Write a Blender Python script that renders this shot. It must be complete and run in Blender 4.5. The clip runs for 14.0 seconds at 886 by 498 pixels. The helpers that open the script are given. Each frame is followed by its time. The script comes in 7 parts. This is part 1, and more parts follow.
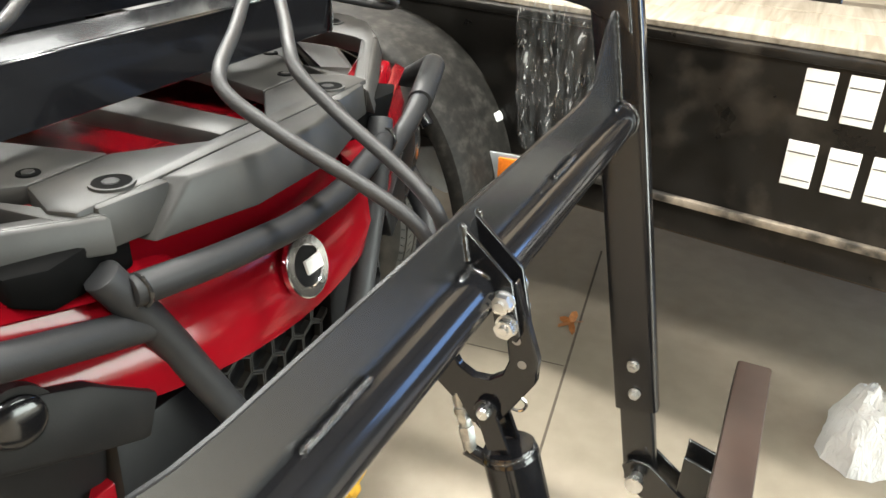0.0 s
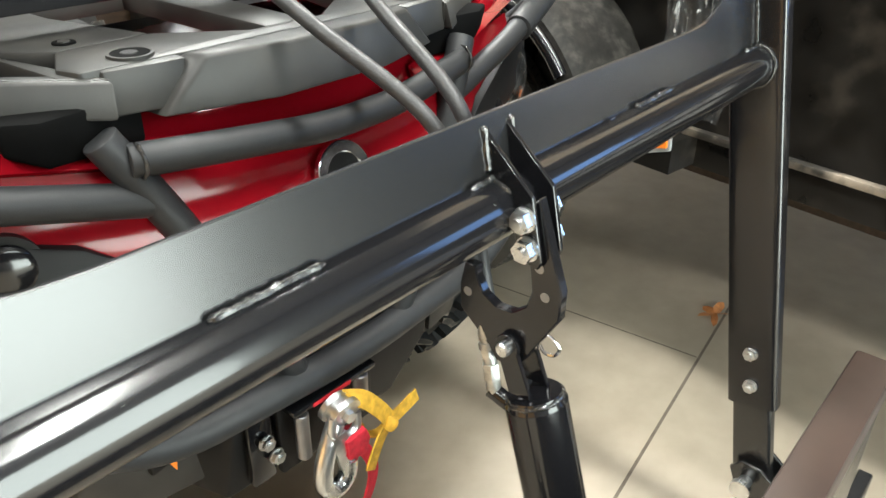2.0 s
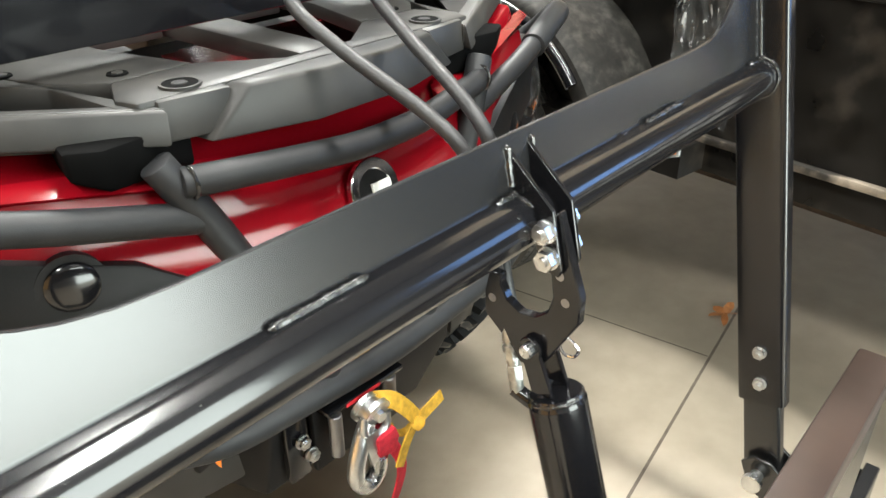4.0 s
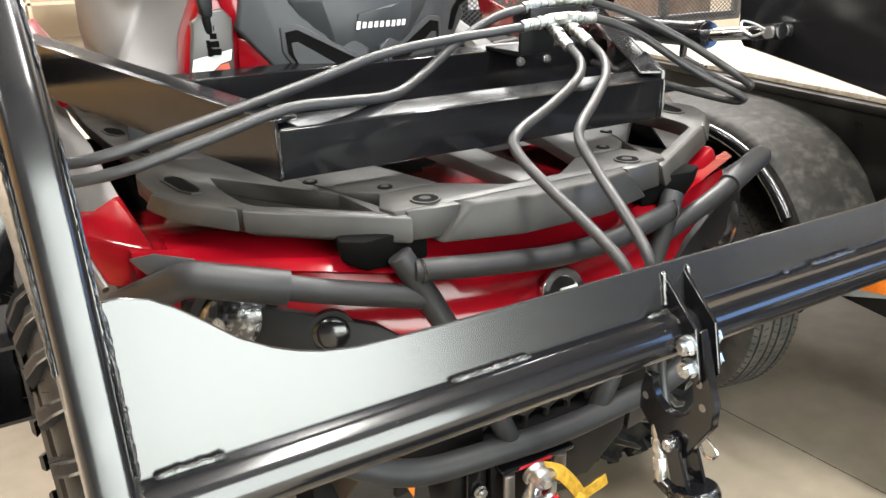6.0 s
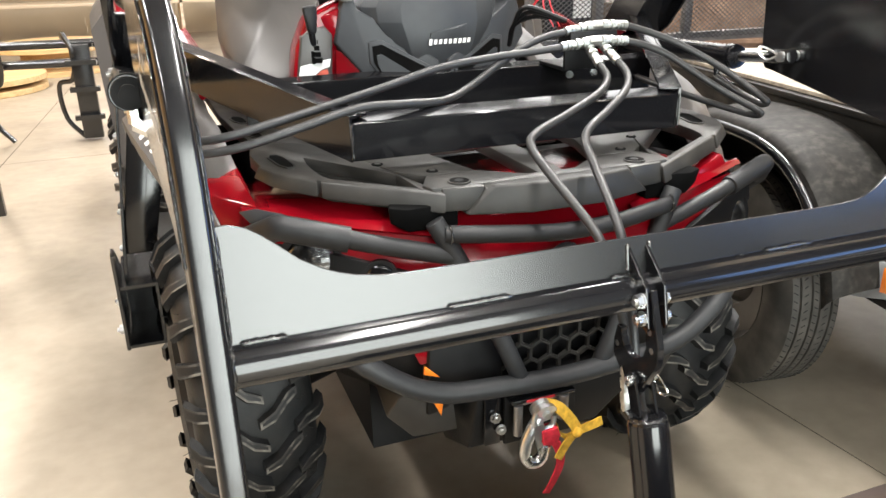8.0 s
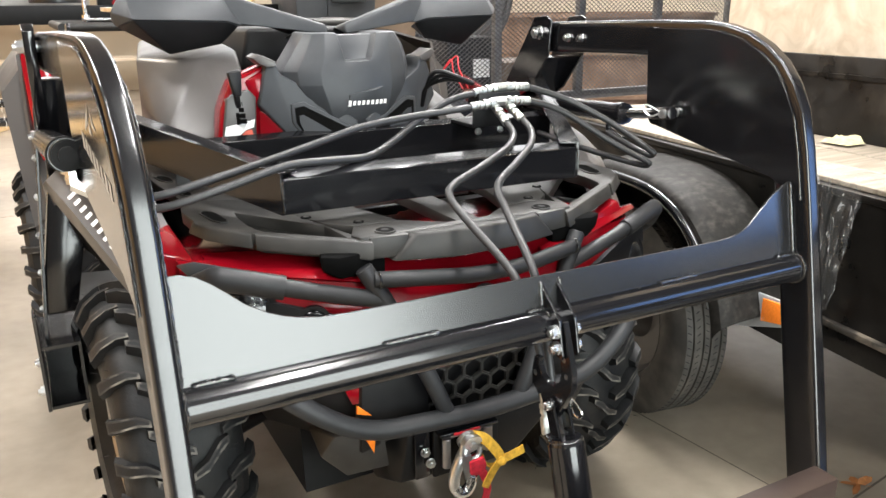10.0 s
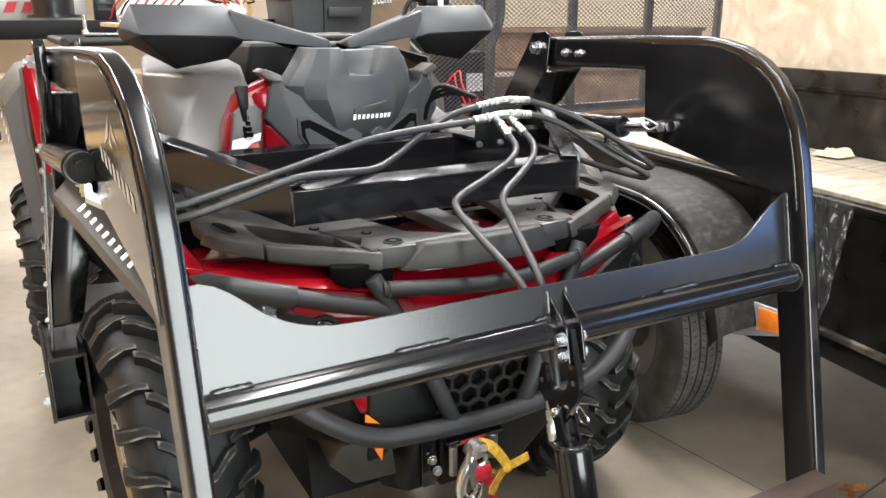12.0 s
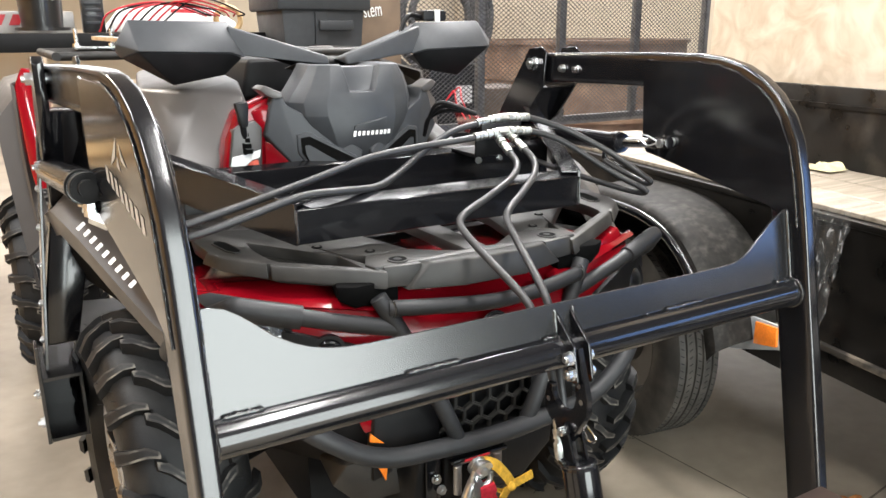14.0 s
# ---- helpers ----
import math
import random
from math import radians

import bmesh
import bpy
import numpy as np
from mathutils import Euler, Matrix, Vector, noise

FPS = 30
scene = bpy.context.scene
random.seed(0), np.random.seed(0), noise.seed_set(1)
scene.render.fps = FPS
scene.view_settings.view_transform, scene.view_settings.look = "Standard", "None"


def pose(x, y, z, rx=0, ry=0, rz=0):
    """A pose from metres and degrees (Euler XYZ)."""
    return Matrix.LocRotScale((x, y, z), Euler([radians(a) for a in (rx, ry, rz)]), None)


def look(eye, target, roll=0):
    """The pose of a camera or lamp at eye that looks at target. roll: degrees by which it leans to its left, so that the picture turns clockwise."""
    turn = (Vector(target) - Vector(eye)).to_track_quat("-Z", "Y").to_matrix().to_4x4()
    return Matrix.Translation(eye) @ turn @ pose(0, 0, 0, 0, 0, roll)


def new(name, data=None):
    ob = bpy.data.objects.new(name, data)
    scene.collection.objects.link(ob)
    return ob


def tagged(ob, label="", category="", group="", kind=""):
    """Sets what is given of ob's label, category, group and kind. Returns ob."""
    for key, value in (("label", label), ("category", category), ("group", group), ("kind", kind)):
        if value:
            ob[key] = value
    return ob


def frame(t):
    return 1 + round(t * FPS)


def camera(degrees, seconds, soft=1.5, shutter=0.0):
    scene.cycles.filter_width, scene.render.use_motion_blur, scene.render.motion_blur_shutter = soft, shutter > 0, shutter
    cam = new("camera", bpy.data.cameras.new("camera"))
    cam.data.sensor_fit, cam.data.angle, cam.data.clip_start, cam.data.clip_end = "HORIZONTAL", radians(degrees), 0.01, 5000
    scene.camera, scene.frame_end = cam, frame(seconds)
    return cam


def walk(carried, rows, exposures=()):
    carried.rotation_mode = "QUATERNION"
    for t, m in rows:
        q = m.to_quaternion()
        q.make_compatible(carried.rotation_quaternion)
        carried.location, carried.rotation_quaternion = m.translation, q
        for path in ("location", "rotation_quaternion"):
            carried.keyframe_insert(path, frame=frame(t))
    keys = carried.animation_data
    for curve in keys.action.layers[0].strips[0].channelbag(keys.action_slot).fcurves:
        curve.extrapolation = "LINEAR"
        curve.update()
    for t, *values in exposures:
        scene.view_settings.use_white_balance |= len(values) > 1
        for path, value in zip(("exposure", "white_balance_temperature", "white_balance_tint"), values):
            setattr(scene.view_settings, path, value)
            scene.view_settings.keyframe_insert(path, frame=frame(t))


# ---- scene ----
cam = camera(59.8, 14.0)
PATH = [
    (0, (-0.534, -0.213, 1.085), (1.076, 0.512, 0.148), 2.2),
    (0.2, (-0.482, -0.251, 1.046), (1.081, 0.643, 0.175), 4.5),
    (0.5, (-0.435, -0.3, 1.044), (0.995, 0.777, 0.153), 3.2),
    (1, (-0.418, -0.302, 1.007), (0.964, 0.825, 0.102), 1.1),
    (1.5, (-0.431, -0.305, 1.01), (0.914, 0.81, 0.037), 1.6),
    (2, (-0.439, -0.316, 1.004), (0.898, 0.809, 0.03), 0.7),
    (2.2, (-0.44, -0.311, 1.005), (0.902, 0.798, 0.02), 0.7),
    (4.3, (-0.5, -0.332, 1.035), (0.813, 0.832, 0.075), -1.1),
    (4.5, (-0.531, -0.333, 1.036), (0.765, 0.883, 0.118), -1.9),
    (5, (-0.584, -0.311, 1.082), (0.717, 0.946, 0.23), -1.7),
    (5.5, (-0.601, -0.361, 1.115), (0.561, 1.053, 0.308), -3.5),
    (6, (-0.543, -0.491, 1.113), (0.376, 1.126, 0.378), -1.3),
    (6.5, (-0.544, -0.564, 1.163), (0.327, 1.049, 0.362), -2.8),
    (7, (-0.559, -0.615, 1.162), (0.266, 1.034, 0.388), -2.1),
    (7.5, (-0.546, -0.706, 1.138), (0.119, 1.036, 0.414), -0.1),
    (8, (-0.555, -0.771, 1.167), (0.098, 0.973, 0.436), -0.9),
    (8.5, (-0.586, -0.8, 1.179), (0.187, 0.905, 0.473), -1.6),
    (9, (-0.602, -0.823, 1.184), (0.241, 0.865, 0.522), -1.2),
    (11.5, (-0.646, -0.849, 1.186), (0.272, 0.834, 0.615), -0.4),
    (12, (-0.657, -0.851, 1.188), (0.267, 0.829, 0.62), -0.4),
    (12.5, (-0.667, -0.853, 1.191), (0.266, 0.824, 0.629), -0.5),
    (13, (-0.679, -0.838, 1.198), (0.271, 0.83, 0.635), -0.5),
    (13.5, (-0.683, -0.829, 1.198), (0.277, 0.835, 0.641), -0.4),
    (14, (-0.682, -0.829, 1.201), (0.281, 0.838, 0.656), -0.3),
]
EXPOSURES = [(0, 0.55, 6350, 7), (1, 0.66, 6200, 5), (2.2, 0.58, 6200, 5), (4.3, 0.64, 6250, 7), (5, 0.72, 6250, 9), (5.5, 0.76, 6300, 10), (6, 0.67, 6350, 10), (6.5, 0.58, 6400, 11), (7, 0.55, 6400, 11), (8, 0.36, 6350, 11), (9, 0.33, 6250, 11), (11.5, 0.26, 6200, 12), (14, 0.24, 6200, 12)]
walk(cam, [(t, look(eye, target, roll)) for t, eye, target, roll in PATH], EXPOSURES)


# ---- world and light ----
world = bpy.data.worlds.new("world")
scene.world = world
world.use_nodes = True
world.node_tree.nodes["Background"].inputs[0].default_value = (0.9, 0.95, 1.0, 1)
world.node_tree.nodes["Background"].inputs[1].default_value = 0.02
scene.view_settings.exposure = 0.0


def area_lamp(name, x, y, z, sx, sy, watts, colour, rx=0.0, ry=0.0, rz=0.0):
    d = bpy.data.lights.new(name, "AREA")
    d.shape, d.size, d.size_y, d.energy, d.color = "RECTANGLE", sx, sy, watts, colour
    ob = new(name, d)
    ob.matrix_world = pose(x, y, z, rx, ry, rz)
    return ob


CEIL = 4.2
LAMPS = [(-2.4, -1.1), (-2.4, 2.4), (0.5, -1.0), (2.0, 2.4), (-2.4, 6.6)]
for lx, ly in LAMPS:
    # the far one is raised and warmed to tan the arm plate's reflection
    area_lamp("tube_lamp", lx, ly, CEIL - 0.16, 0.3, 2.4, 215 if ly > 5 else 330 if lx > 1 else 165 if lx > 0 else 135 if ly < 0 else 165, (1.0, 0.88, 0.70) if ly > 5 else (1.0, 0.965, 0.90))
# fill lamp added above the ceiling, to be mirrored in the beam flanges
area_lamp("skylight", 3.6, 6.6, CEIL + 0.1, 5.2, 5.0, 310, (1.0, 0.98, 0.94))
# daylight through the open door in front of the quad and a blue window beside it
area_lamp("door_daylight", 0.125, -2.37, 1.05, 1.45, 2.08, 95, (0.95, 1.0, 0.93), 90, 0, 0)
area_lamp("window_daylight", 3.0, -2.37, 1.05, 2.0, 1.7, 44, (0.28, 0.50, 1.0), 90, 0, 0)
# fill lamps added high in two far walls, to be mirrored in the beam tops
area_lamp("clerestory_daylight", 2.5, 11.97, 2.9, 8.6, 1.5, 230, (1.0, 0.97, 0.93), -90, 0, 0)
area_lamp("clerestory_daylight", 6.97, 8.0, 2.9, 1.5, 7.0, 190, (1.0, 0.97, 0.93), 0, 90, 0)

# ---- materials ----


def material(name, base, rough=0.5, metal=0.0, coat=0.0, grain=0.0, scale=40.0, bump=0.0, bump_scale=120.0,
             second=None, mix_scale=3.0, mix_at=0.5, mix_soft=0.15, rough_var=0.0, spec=0.5, coat_rough=0.05):
    m = bpy.data.materials.new(name)
    m.use_nodes = True
    nt = m.node_tree
    p = nt.nodes["Principled BSDF"]
    co = nt.nodes.new("ShaderNodeTexCoord")
    p.inputs["Roughness"].default_value = rough
    p.inputs["Metallic"].default_value = metal
    p.inputs["Coat Weight"].default_value = coat
    p.inputs["Coat Roughness"].default_value = coat_rough
    p.inputs["Specular IOR Level"].default_value = spec
    src = None
    base4 = (*base, 1)
    col = nt.nodes.new("ShaderNodeRGB")
    col.outputs[0].default_value = base4
    src = col.outputs[0]
    if second:
        n = nt.nodes.new("ShaderNodeTexNoise")
        n.inputs["Scale"].default_value, n.inputs["Detail"].default_value = mix_scale, 6.0
        nt.links.new(co.outputs["Object"], n.inputs["Vector"])
        r = nt.nodes.new("ShaderNodeMapRange")
        r.inputs[1].default_value, r.inputs[2].default_value = mix_at - mix_soft, mix_at + mix_soft
        nt.links.new(n.outputs["Fac"], r.inputs[0])
        x = nt.nodes.new("ShaderNodeMix")
        x.data_type = "RGBA"
        nt.links.new(r.outputs[0], x.inputs[0])
        nt.links.new(src, x.inputs[6])
        x.inputs[7].default_value = (*second, 1)
        src = x.outputs[2]
    if grain:
        n = nt.nodes.new("ShaderNodeTexNoise")
        n.inputs["Scale"].default_value, n.inputs["Detail"].default_value = scale, 4.0
        nt.links.new(co.outputs["Object"], n.inputs["Vector"])
        r = nt.nodes.new("ShaderNodeMapRange")
        r.inputs[1].default_value, r.inputs[2].default_value = 0.3, 0.7
        r.inputs[3].default_value, r.inputs[4].default_value = 1 - grain, 1 + grain
        nt.links.new(n.outputs["Fac"], r.inputs[0])
        x = nt.nodes.new("ShaderNodeVectorMath")
        x.operation = "SCALE"
        nt.links.new(src, x.inputs[0])
        nt.links.new(r.outputs[0], x.inputs["Scale"])
        src = x.outputs[0]
    nt.links.new(src, p.inputs["Base Color"])
    if rough_var:
        n = nt.nodes.new("ShaderNodeTexNoise")
        n.inputs["Scale"].default_value, n.inputs["Detail"].default_value = 14.0, 5.0
        nt.links.new(co.outputs["Object"], n.inputs["Vector"])
        r = nt.nodes.new("ShaderNodeMapRange")
        r.inputs[1].default_value, r.inputs[2].default_value = 0.3, 0.7
        r.inputs[3].default_value, r.inputs[4].default_value = max(0.02, rough - rough_var), rough + rough_var
        nt.links.new(n.outputs["Fac"], r.inputs[0])
        nt.links.new(r.outputs[0], p.inputs["Roughness"])
    if bump:
        n = nt.nodes.new("ShaderNodeTexNoise")
        n.inputs["Scale"].default_value, n.inputs["Detail"].default_value = bump_scale, 5.0
        nt.links.new(co.outputs["Object"], n.inputs["Vector"])
        b = nt.nodes.new("ShaderNodeBump")
        b.inputs["Strength"].default_value, b.inputs["Distance"].default_value = bump, 0.002
        nt.links.new(n.outputs["Fac"], b.inputs["Height"])
        nt.links.new(b.outputs[0], p.inputs["Normal"])
    return m


def glowing(name, colour, strength):
    m = bpy.data.materials.new(name)
    m.use_nodes = True
    p = m.node_tree.nodes["Principled BSDF"]
    p.inputs["Base Color"].default_value = (0.8, 0.8, 0.8, 1)
    p.inputs["Emission Color"].default_value = (*colour, 1)
    p.inputs["Emission Strength"].default_value = strength
    return m


def clear(name, colour, rough, alpha_mix):
    m = bpy.data.materials.new(name)
    m.use_nodes = True
    p = m.node_tree.nodes["Principled BSDF"]
    p.inputs["Base Color"].default_value = (*colour, 1)
    p.inputs["Roughness"].default_value = rough
    p.inputs["Transmission Weight"].default_value = alpha_mix
    return m


BLACK = material("black_gloss_paint", (0.006, 0.006, 0.007), 0.16, coat=0.2, bump=0.010, bump_scale=60, rough_var=0.025, second=(0.05, 0.05, 0.047), mix_scale=280, mix_at=0.745, mix_soft=0.02)
BLACK_ARM = material("black_powder_coat", (0.006, 0.006, 0.007), 0.20, spec=0.7, bump=0.03, bump_scale=45, rough_var=0.04)


def satin(ior):
    m = material("black_satin_paint", (0.009, 0.009, 0.0095), 0.25, spec=0.9, grain=0.08, scale=2.0)
    m.node_tree.nodes["Principled BSDF"].inputs["IOR"].default_value = ior
    return m


BLACK_SATIN = satin(1.48)
CARRIER = material("brownish_black_paint", (0.030, 0.018, 0.014), 0.42, grain=0.2, scale=12, rough_var=0.05)
BLACK_PLATE = material("smooth_black_plate_paint", (0.006, 0.006, 0.007), 0.17, coat=0.6, coat_rough=0.12, grain=0.1, scale=20)
# black with the shade of slots, recesses and wheel arches put into it
WELL = material("recess_shade_black", (0.0035, 0.0035, 0.0035), 0.85, spec=0.05, grain=0.2, scale=30)
HOSE_PRINT = material("worn_grey_print", (0.09, 0.09, 0.087), 0.6, grain=0.4, scale=200)
WELD = material("black_painted_weld", (0.012, 0.012, 0.012), 0.14, spec=0.7, coat=0.6, bump=1.0, bump_scale=260)
PLASTIC = material("dark_grey_moulded_plastic", (0.021, 0.0205, 0.0195), 0.50, spec=0.38, grain=0.18, scale=30, bump=0.05, bump_scale=900, second=(0.040, 0.037, 0.033), mix_scale=7, mix_at=0.55, rough_var=0.08)
PLASTIC_BLACK = material("black_plastic", (0.006, 0.006, 0.0065), 0.5, spec=0.25, grain=0.2, scale=40, bump=0.06, bump_scale=700)
BUMPER = material("grey_black_powder_coat", (0.019, 0.0195, 0.021), 0.50, spec=0.36, grain=0.1, scale=60, bump=0.08, bump_scale=900, rough_var=0.06)
GREY = material("matt_grey_body_plastic", (0.058, 0.053, 0.050), 0.42, coat=0.15, grain=0.06, scale=20, bump=0.05, bump_scale=400, rough_var=0.06, coat_rough=0.3)
GREY_DARK = material("slate_grey_plastic", (0.036, 0.039, 0.043), 0.47, spec=0.32, grain=0.08, scale=30, bump=0.12, bump_scale=600, rough_var=0.05)
RED = material("candy_red_gloss_plastic", (0.20, 0.0026, 0.0072), 0.13, spec=0.38, coat=0.0, grain=0.08, scale=6, bump=0.02, bump_scale=30)
RED_FLAT = material("red_paint", (0.5, 0.02, 0.03), 0.4, grain=0.1, scale=20)
RUBBER = material("black_tyre_rubber", (0.010, 0.0105, 0.0115), 0.55, spec=0.3, grain=0.3, scale=18, bump=0.3, bump_scale=160, second=(0.020, 0.0195, 0.018), mix_scale=12, mix_at=0.6)
ROAD = material("dusty_road_tyre", (0.048, 0.045, 0.041), 0.6, grain=0.3, scale=18, bump=0.2, bump_scale=160, second=(0.075, 0.068, 0.058), mix_scale=9, mix_at=0.5)
PLATE_GREY = material("blue_grey_zinc_plate", (0.33, 0.35, 0.36), 0.4, metal=0.2, grain=0.2, scale=20, rough_var=0.1)
LUG = material("scuffed_tyre_edge", (0.030, 0.029, 0.028), 0.6, spec=0.3, grain=0.3, scale=25, bump=0.3, bump_scale=200, second=(0.18, 0.168, 0.146), mix_scale=30, mix_at=0.56, mix_soft=0.10)
HOSE = material("black_hydraulic_hose", (0.022, 0.022, 0.023), 0.45, grain=0.2, scale=60, bump=0.25, bump_scale=500)
ZINC = material("zinc_plated_steel", (0.70, 0.715, 0.72), 0.30, metal=1.0, grain=0.15, scale=60, bump=0.1, bump_scale=300, rough_var=0.1)
ZINC_DULL = material("dull_zinc_fitting", (0.50, 0.51, 0.49), 0.38, metal=1.0, grain=0.3, scale=90, bump=0.3, bump_scale=350, rough_var=0.12)
CHROME = material("bright_steel", (0.82, 0.83, 0.85), 0.12, metal=1.0, grain=0.05, bump=0.05, bump_scale=200)
ALU = material("machined_alloy", (0.32, 0.32, 0.33), 0.35, metal=1.0, grain=0.1, rough_var=0.1)
YELLOW = material("yellow_web_strap", (0.62, 0.36, 0.03), 0.75, grain=0.25, scale=120, bump=0.6, bump_scale=700)
REDWEB = material("red_web_strap", (0.55, 0.015, 0.035), 0.8, grain=0.25, scale=120, bump=0.6, bump_scale=700)
WHITE = material("white_print", (0.8, 0.8, 0.78), 0.5, grain=0.04)
AMBER = material("amber_reflector", (0.85, 0.22, 0.02), 0.25, coat=0.8, grain=0.1, scale=200)
LENS = material("headlight_reflector", (0.34, 0.35, 0.36), 0.22, metal=0.9, bump=1.0, bump_scale=55, second=(0.03, 0.03, 0.032), mix_scale=60, mix_at=0.46, mix_soft=0.05, coat=1.0)
CONCRETE = material("smooth_concrete", (0.325, 0.276, 0.214), 0.48, grain=0.08, scale=16, second=(0.225, 0.190, 0.146), mix_scale=1.6, mix_at=0.58, mix_soft=0.13, rough_var=0.02)
JOINT = material("dark_joint", (0.11, 0.090, 0.070), 0.9, grain=0.2)
WOODWALL = material("yellow_panel_wall", (0.72, 0.43, 0.16), 0.6, grain=0.12, scale=3, bump=0.1, bump_scale=30)
WALLPAINT = material("painted_wall", (0.52, 0.45, 0.34), 0.7, grain=0.06, scale=2, bump=0.1, bump_scale=80)
CEILING = material("ceiling_sheet", (0.22, 0.21, 0.20), 0.7, grain=0.06, scale=2)
TRAILER = material("scuffed_black_trailer_paint", (0.008, 0.0072, 0.0064), 0.38, spec=0.32, grain=0.3, scale=14, bump=0.12, bump_scale=120, second=(0.030, 0.0255, 0.021), mix_scale=9, mix_at=0.60, mix_soft=0.06, rough_var=0.14)
FENDER = material("dusty_black_fender", (0.0135, 0.0122, 0.0108), 0.58, spec=0.16, grain=0.35, scale=60, bump=0.10, bump_scale=160, second=(0.030, 0.0275, 0.024), mix_scale=30, mix_at=0.60, mix_soft=0.12, rough_var=0.05)
GLOW = glowing("lamp_glow", (1.0, 0.95, 0.86), 9.0)


def wood(name, a, b, along=0, rings=9.0, rough=0.65):
    """Sawn wood: grain stretched along one axis of the object."""
    m = bpy.data.materials.new(name)
    m.use_nodes = True
    nt = m.node_tree
    p = nt.nodes["Principled BSDF"]
    co = nt.nodes.new("ShaderNodeTexCoord")
    mp = nt.nodes.new("ShaderNodeMapping")
    s = [rings * 2.2] * 3
    s[along] = rings * 0.12
    mp.inputs["Scale"].default_value = s
    inf = nt.nodes.new("ShaderNodeObjectInfo")
    nt.links.new(co.outputs["Object"], mp.inputs["Vector"])
    nt.links.new(inf.outputs["Random"], mp.inputs["Location"])
    n = nt.nodes.new("ShaderNodeTexNoise")
    n.inputs["Scale"].default_value, n.inputs["Detail"].default_value, n.inputs["Distortion"].default_value = 1.6, 7.0, 1.6
    nt.links.new(mp.outputs[0], n.inputs["Vector"])
    cr = nt.nodes.new("ShaderNodeValToRGB")
    cr.color_ramp.elements[0].position, cr.color_ramp.elements[1].position = 0.34, 0.66
    cr.color_ramp.elements[0].color, cr.color_ramp.elements[1].color = (*b, 1), (*a, 1)
    nt.links.new(n.outputs["Fac"], cr.inputs[0])
    nt.links.new(cr.outputs[0], p.inputs["Base Color"])
    bp = nt.nodes.new("ShaderNodeBump")
    bp.inputs["Strength"].default_value, bp.inputs["Distance"].default_value = 0.3, 0.002
    nt.links.new(n.outputs["Fac"], bp.inputs["Height"])
    nt.links.new(bp.outputs[0], p.inputs["Normal"])
    p.inputs["Roughness"].default_value = rough
    return m


DECK = wood("weathered_deck_wood", (0.33, 0.285, 0.225), (0.19, 0.157, 0.116), 0)
PLY = wood("pale_plywood", (0.76, 0.665, 0.54), (0.57, 0.465, 0.34), 0, 2.6)
SOUTHWALL = material("dark_panel_wall", (0.10, 0.10, 0.10), 0.7, grain=0.1, scale=3, bump=0.1, bump_scale=60)
CEDAR = wood("brown_timber", (0.085, 0.056, 0.037), (0.048, 0.031, 0.020), 0, 6.0)
SPRUCE = wood("yellow_spool_wood", (0.66, 0.47, 0.24), (0.50, 0.33, 0.15), 0, 5.0)

# ---- mesh helpers ----


def thing(name, label, category, group="", kind="", at=(0, 0, 0)):
    ob = new(name)
    ob.empty_display_size = 0.1
    ob.location = at
    return tagged(ob, label, category, group, kind)


def finish(bm, bevel=0.0, seg=2, angle=32.0):
    bmesh.ops.remove_doubles(bm, verts=bm.verts, dist=1e-6)
    bmesh.ops.recalc_face_normals(bm, faces=bm.faces)
    if bevel:
        es = [e for e in bm.edges if e.is_manifold and e.calc_face_angle(0) > radians(angle)]
        bmesh.ops.bevel(bm, geom=es, offset=bevel, segments=seg, affect="EDGES", profile=0.5, clamp_overlap=True)
    for f in bm.faces:
        f.smooth = True
    for e in bm.edges:
        if not e.is_manifold or e.calc_face_angle(0) > radians(38):
            e.smooth = False


def mesh_of(name, bm, mat, bevel=0.0, seg=2, angle=32.0):
    finish(bm, bevel, seg, angle)
    me = bpy.data.meshes.new(name)
    bm.to_mesh(me)
    bm.free()
    me.materials.append(mat)
    return me


def part(name, bm, mat, parent=None, label="", bevel=0.0, seg=2, angle=32.0):
    ob = new(name, mesh_of(name, bm, mat, bevel, seg, angle))
    if parent is not None:
        ob.parent = parent
        ob.matrix_parent_inverse = Matrix.Translation(-parent.location)
    if label:
        ob["label"] = label
    return ob


def twin(name, me, parent, m):
    """One more piece on a mesh that is already there."""
    ob = new(name, me)
    ob.parent = parent
    ob.matrix_basis = m
    return ob


def B():
    return bmesh.new()


def box(bm, lo, hi, m=None):
    vs = [bm.verts.new((x, y, z)) for x in (lo[0], hi[0]) for y in (lo[1], hi[1]) for z in (lo[2], hi[2])]
    for q in ((0, 1, 3, 2), (4, 6, 7, 5), (0, 4, 5, 1), (2, 3, 7, 6), (0, 2, 6, 4), (1, 5, 7, 3)):
        bm.faces.new([vs[i] for i in q])
    if m is not None:
        bmesh.ops.transform(bm, matrix=m, verts=vs)
    return vs


def prism(bm, poly, axis, a, b, shear=None):
    """A flat outline pushed from a to b along an axis. poly holds the two other coordinates in the order xyz."""
    def put(p, v):
        q = list(p)
        q.insert(axis, v)
        return bm.verts.new(q)
    lo, hi = [put(p, a) for p in poly], [put(p, b) for p in poly]
    n = len(poly)
    bm.faces.new(lo)
    bm.faces.new(hi[::-1])
    for i in range(n):
        bm.faces.new((lo[i], hi[i], hi[(i + 1) % n], lo[(i + 1) % n]))
    return lo + hi


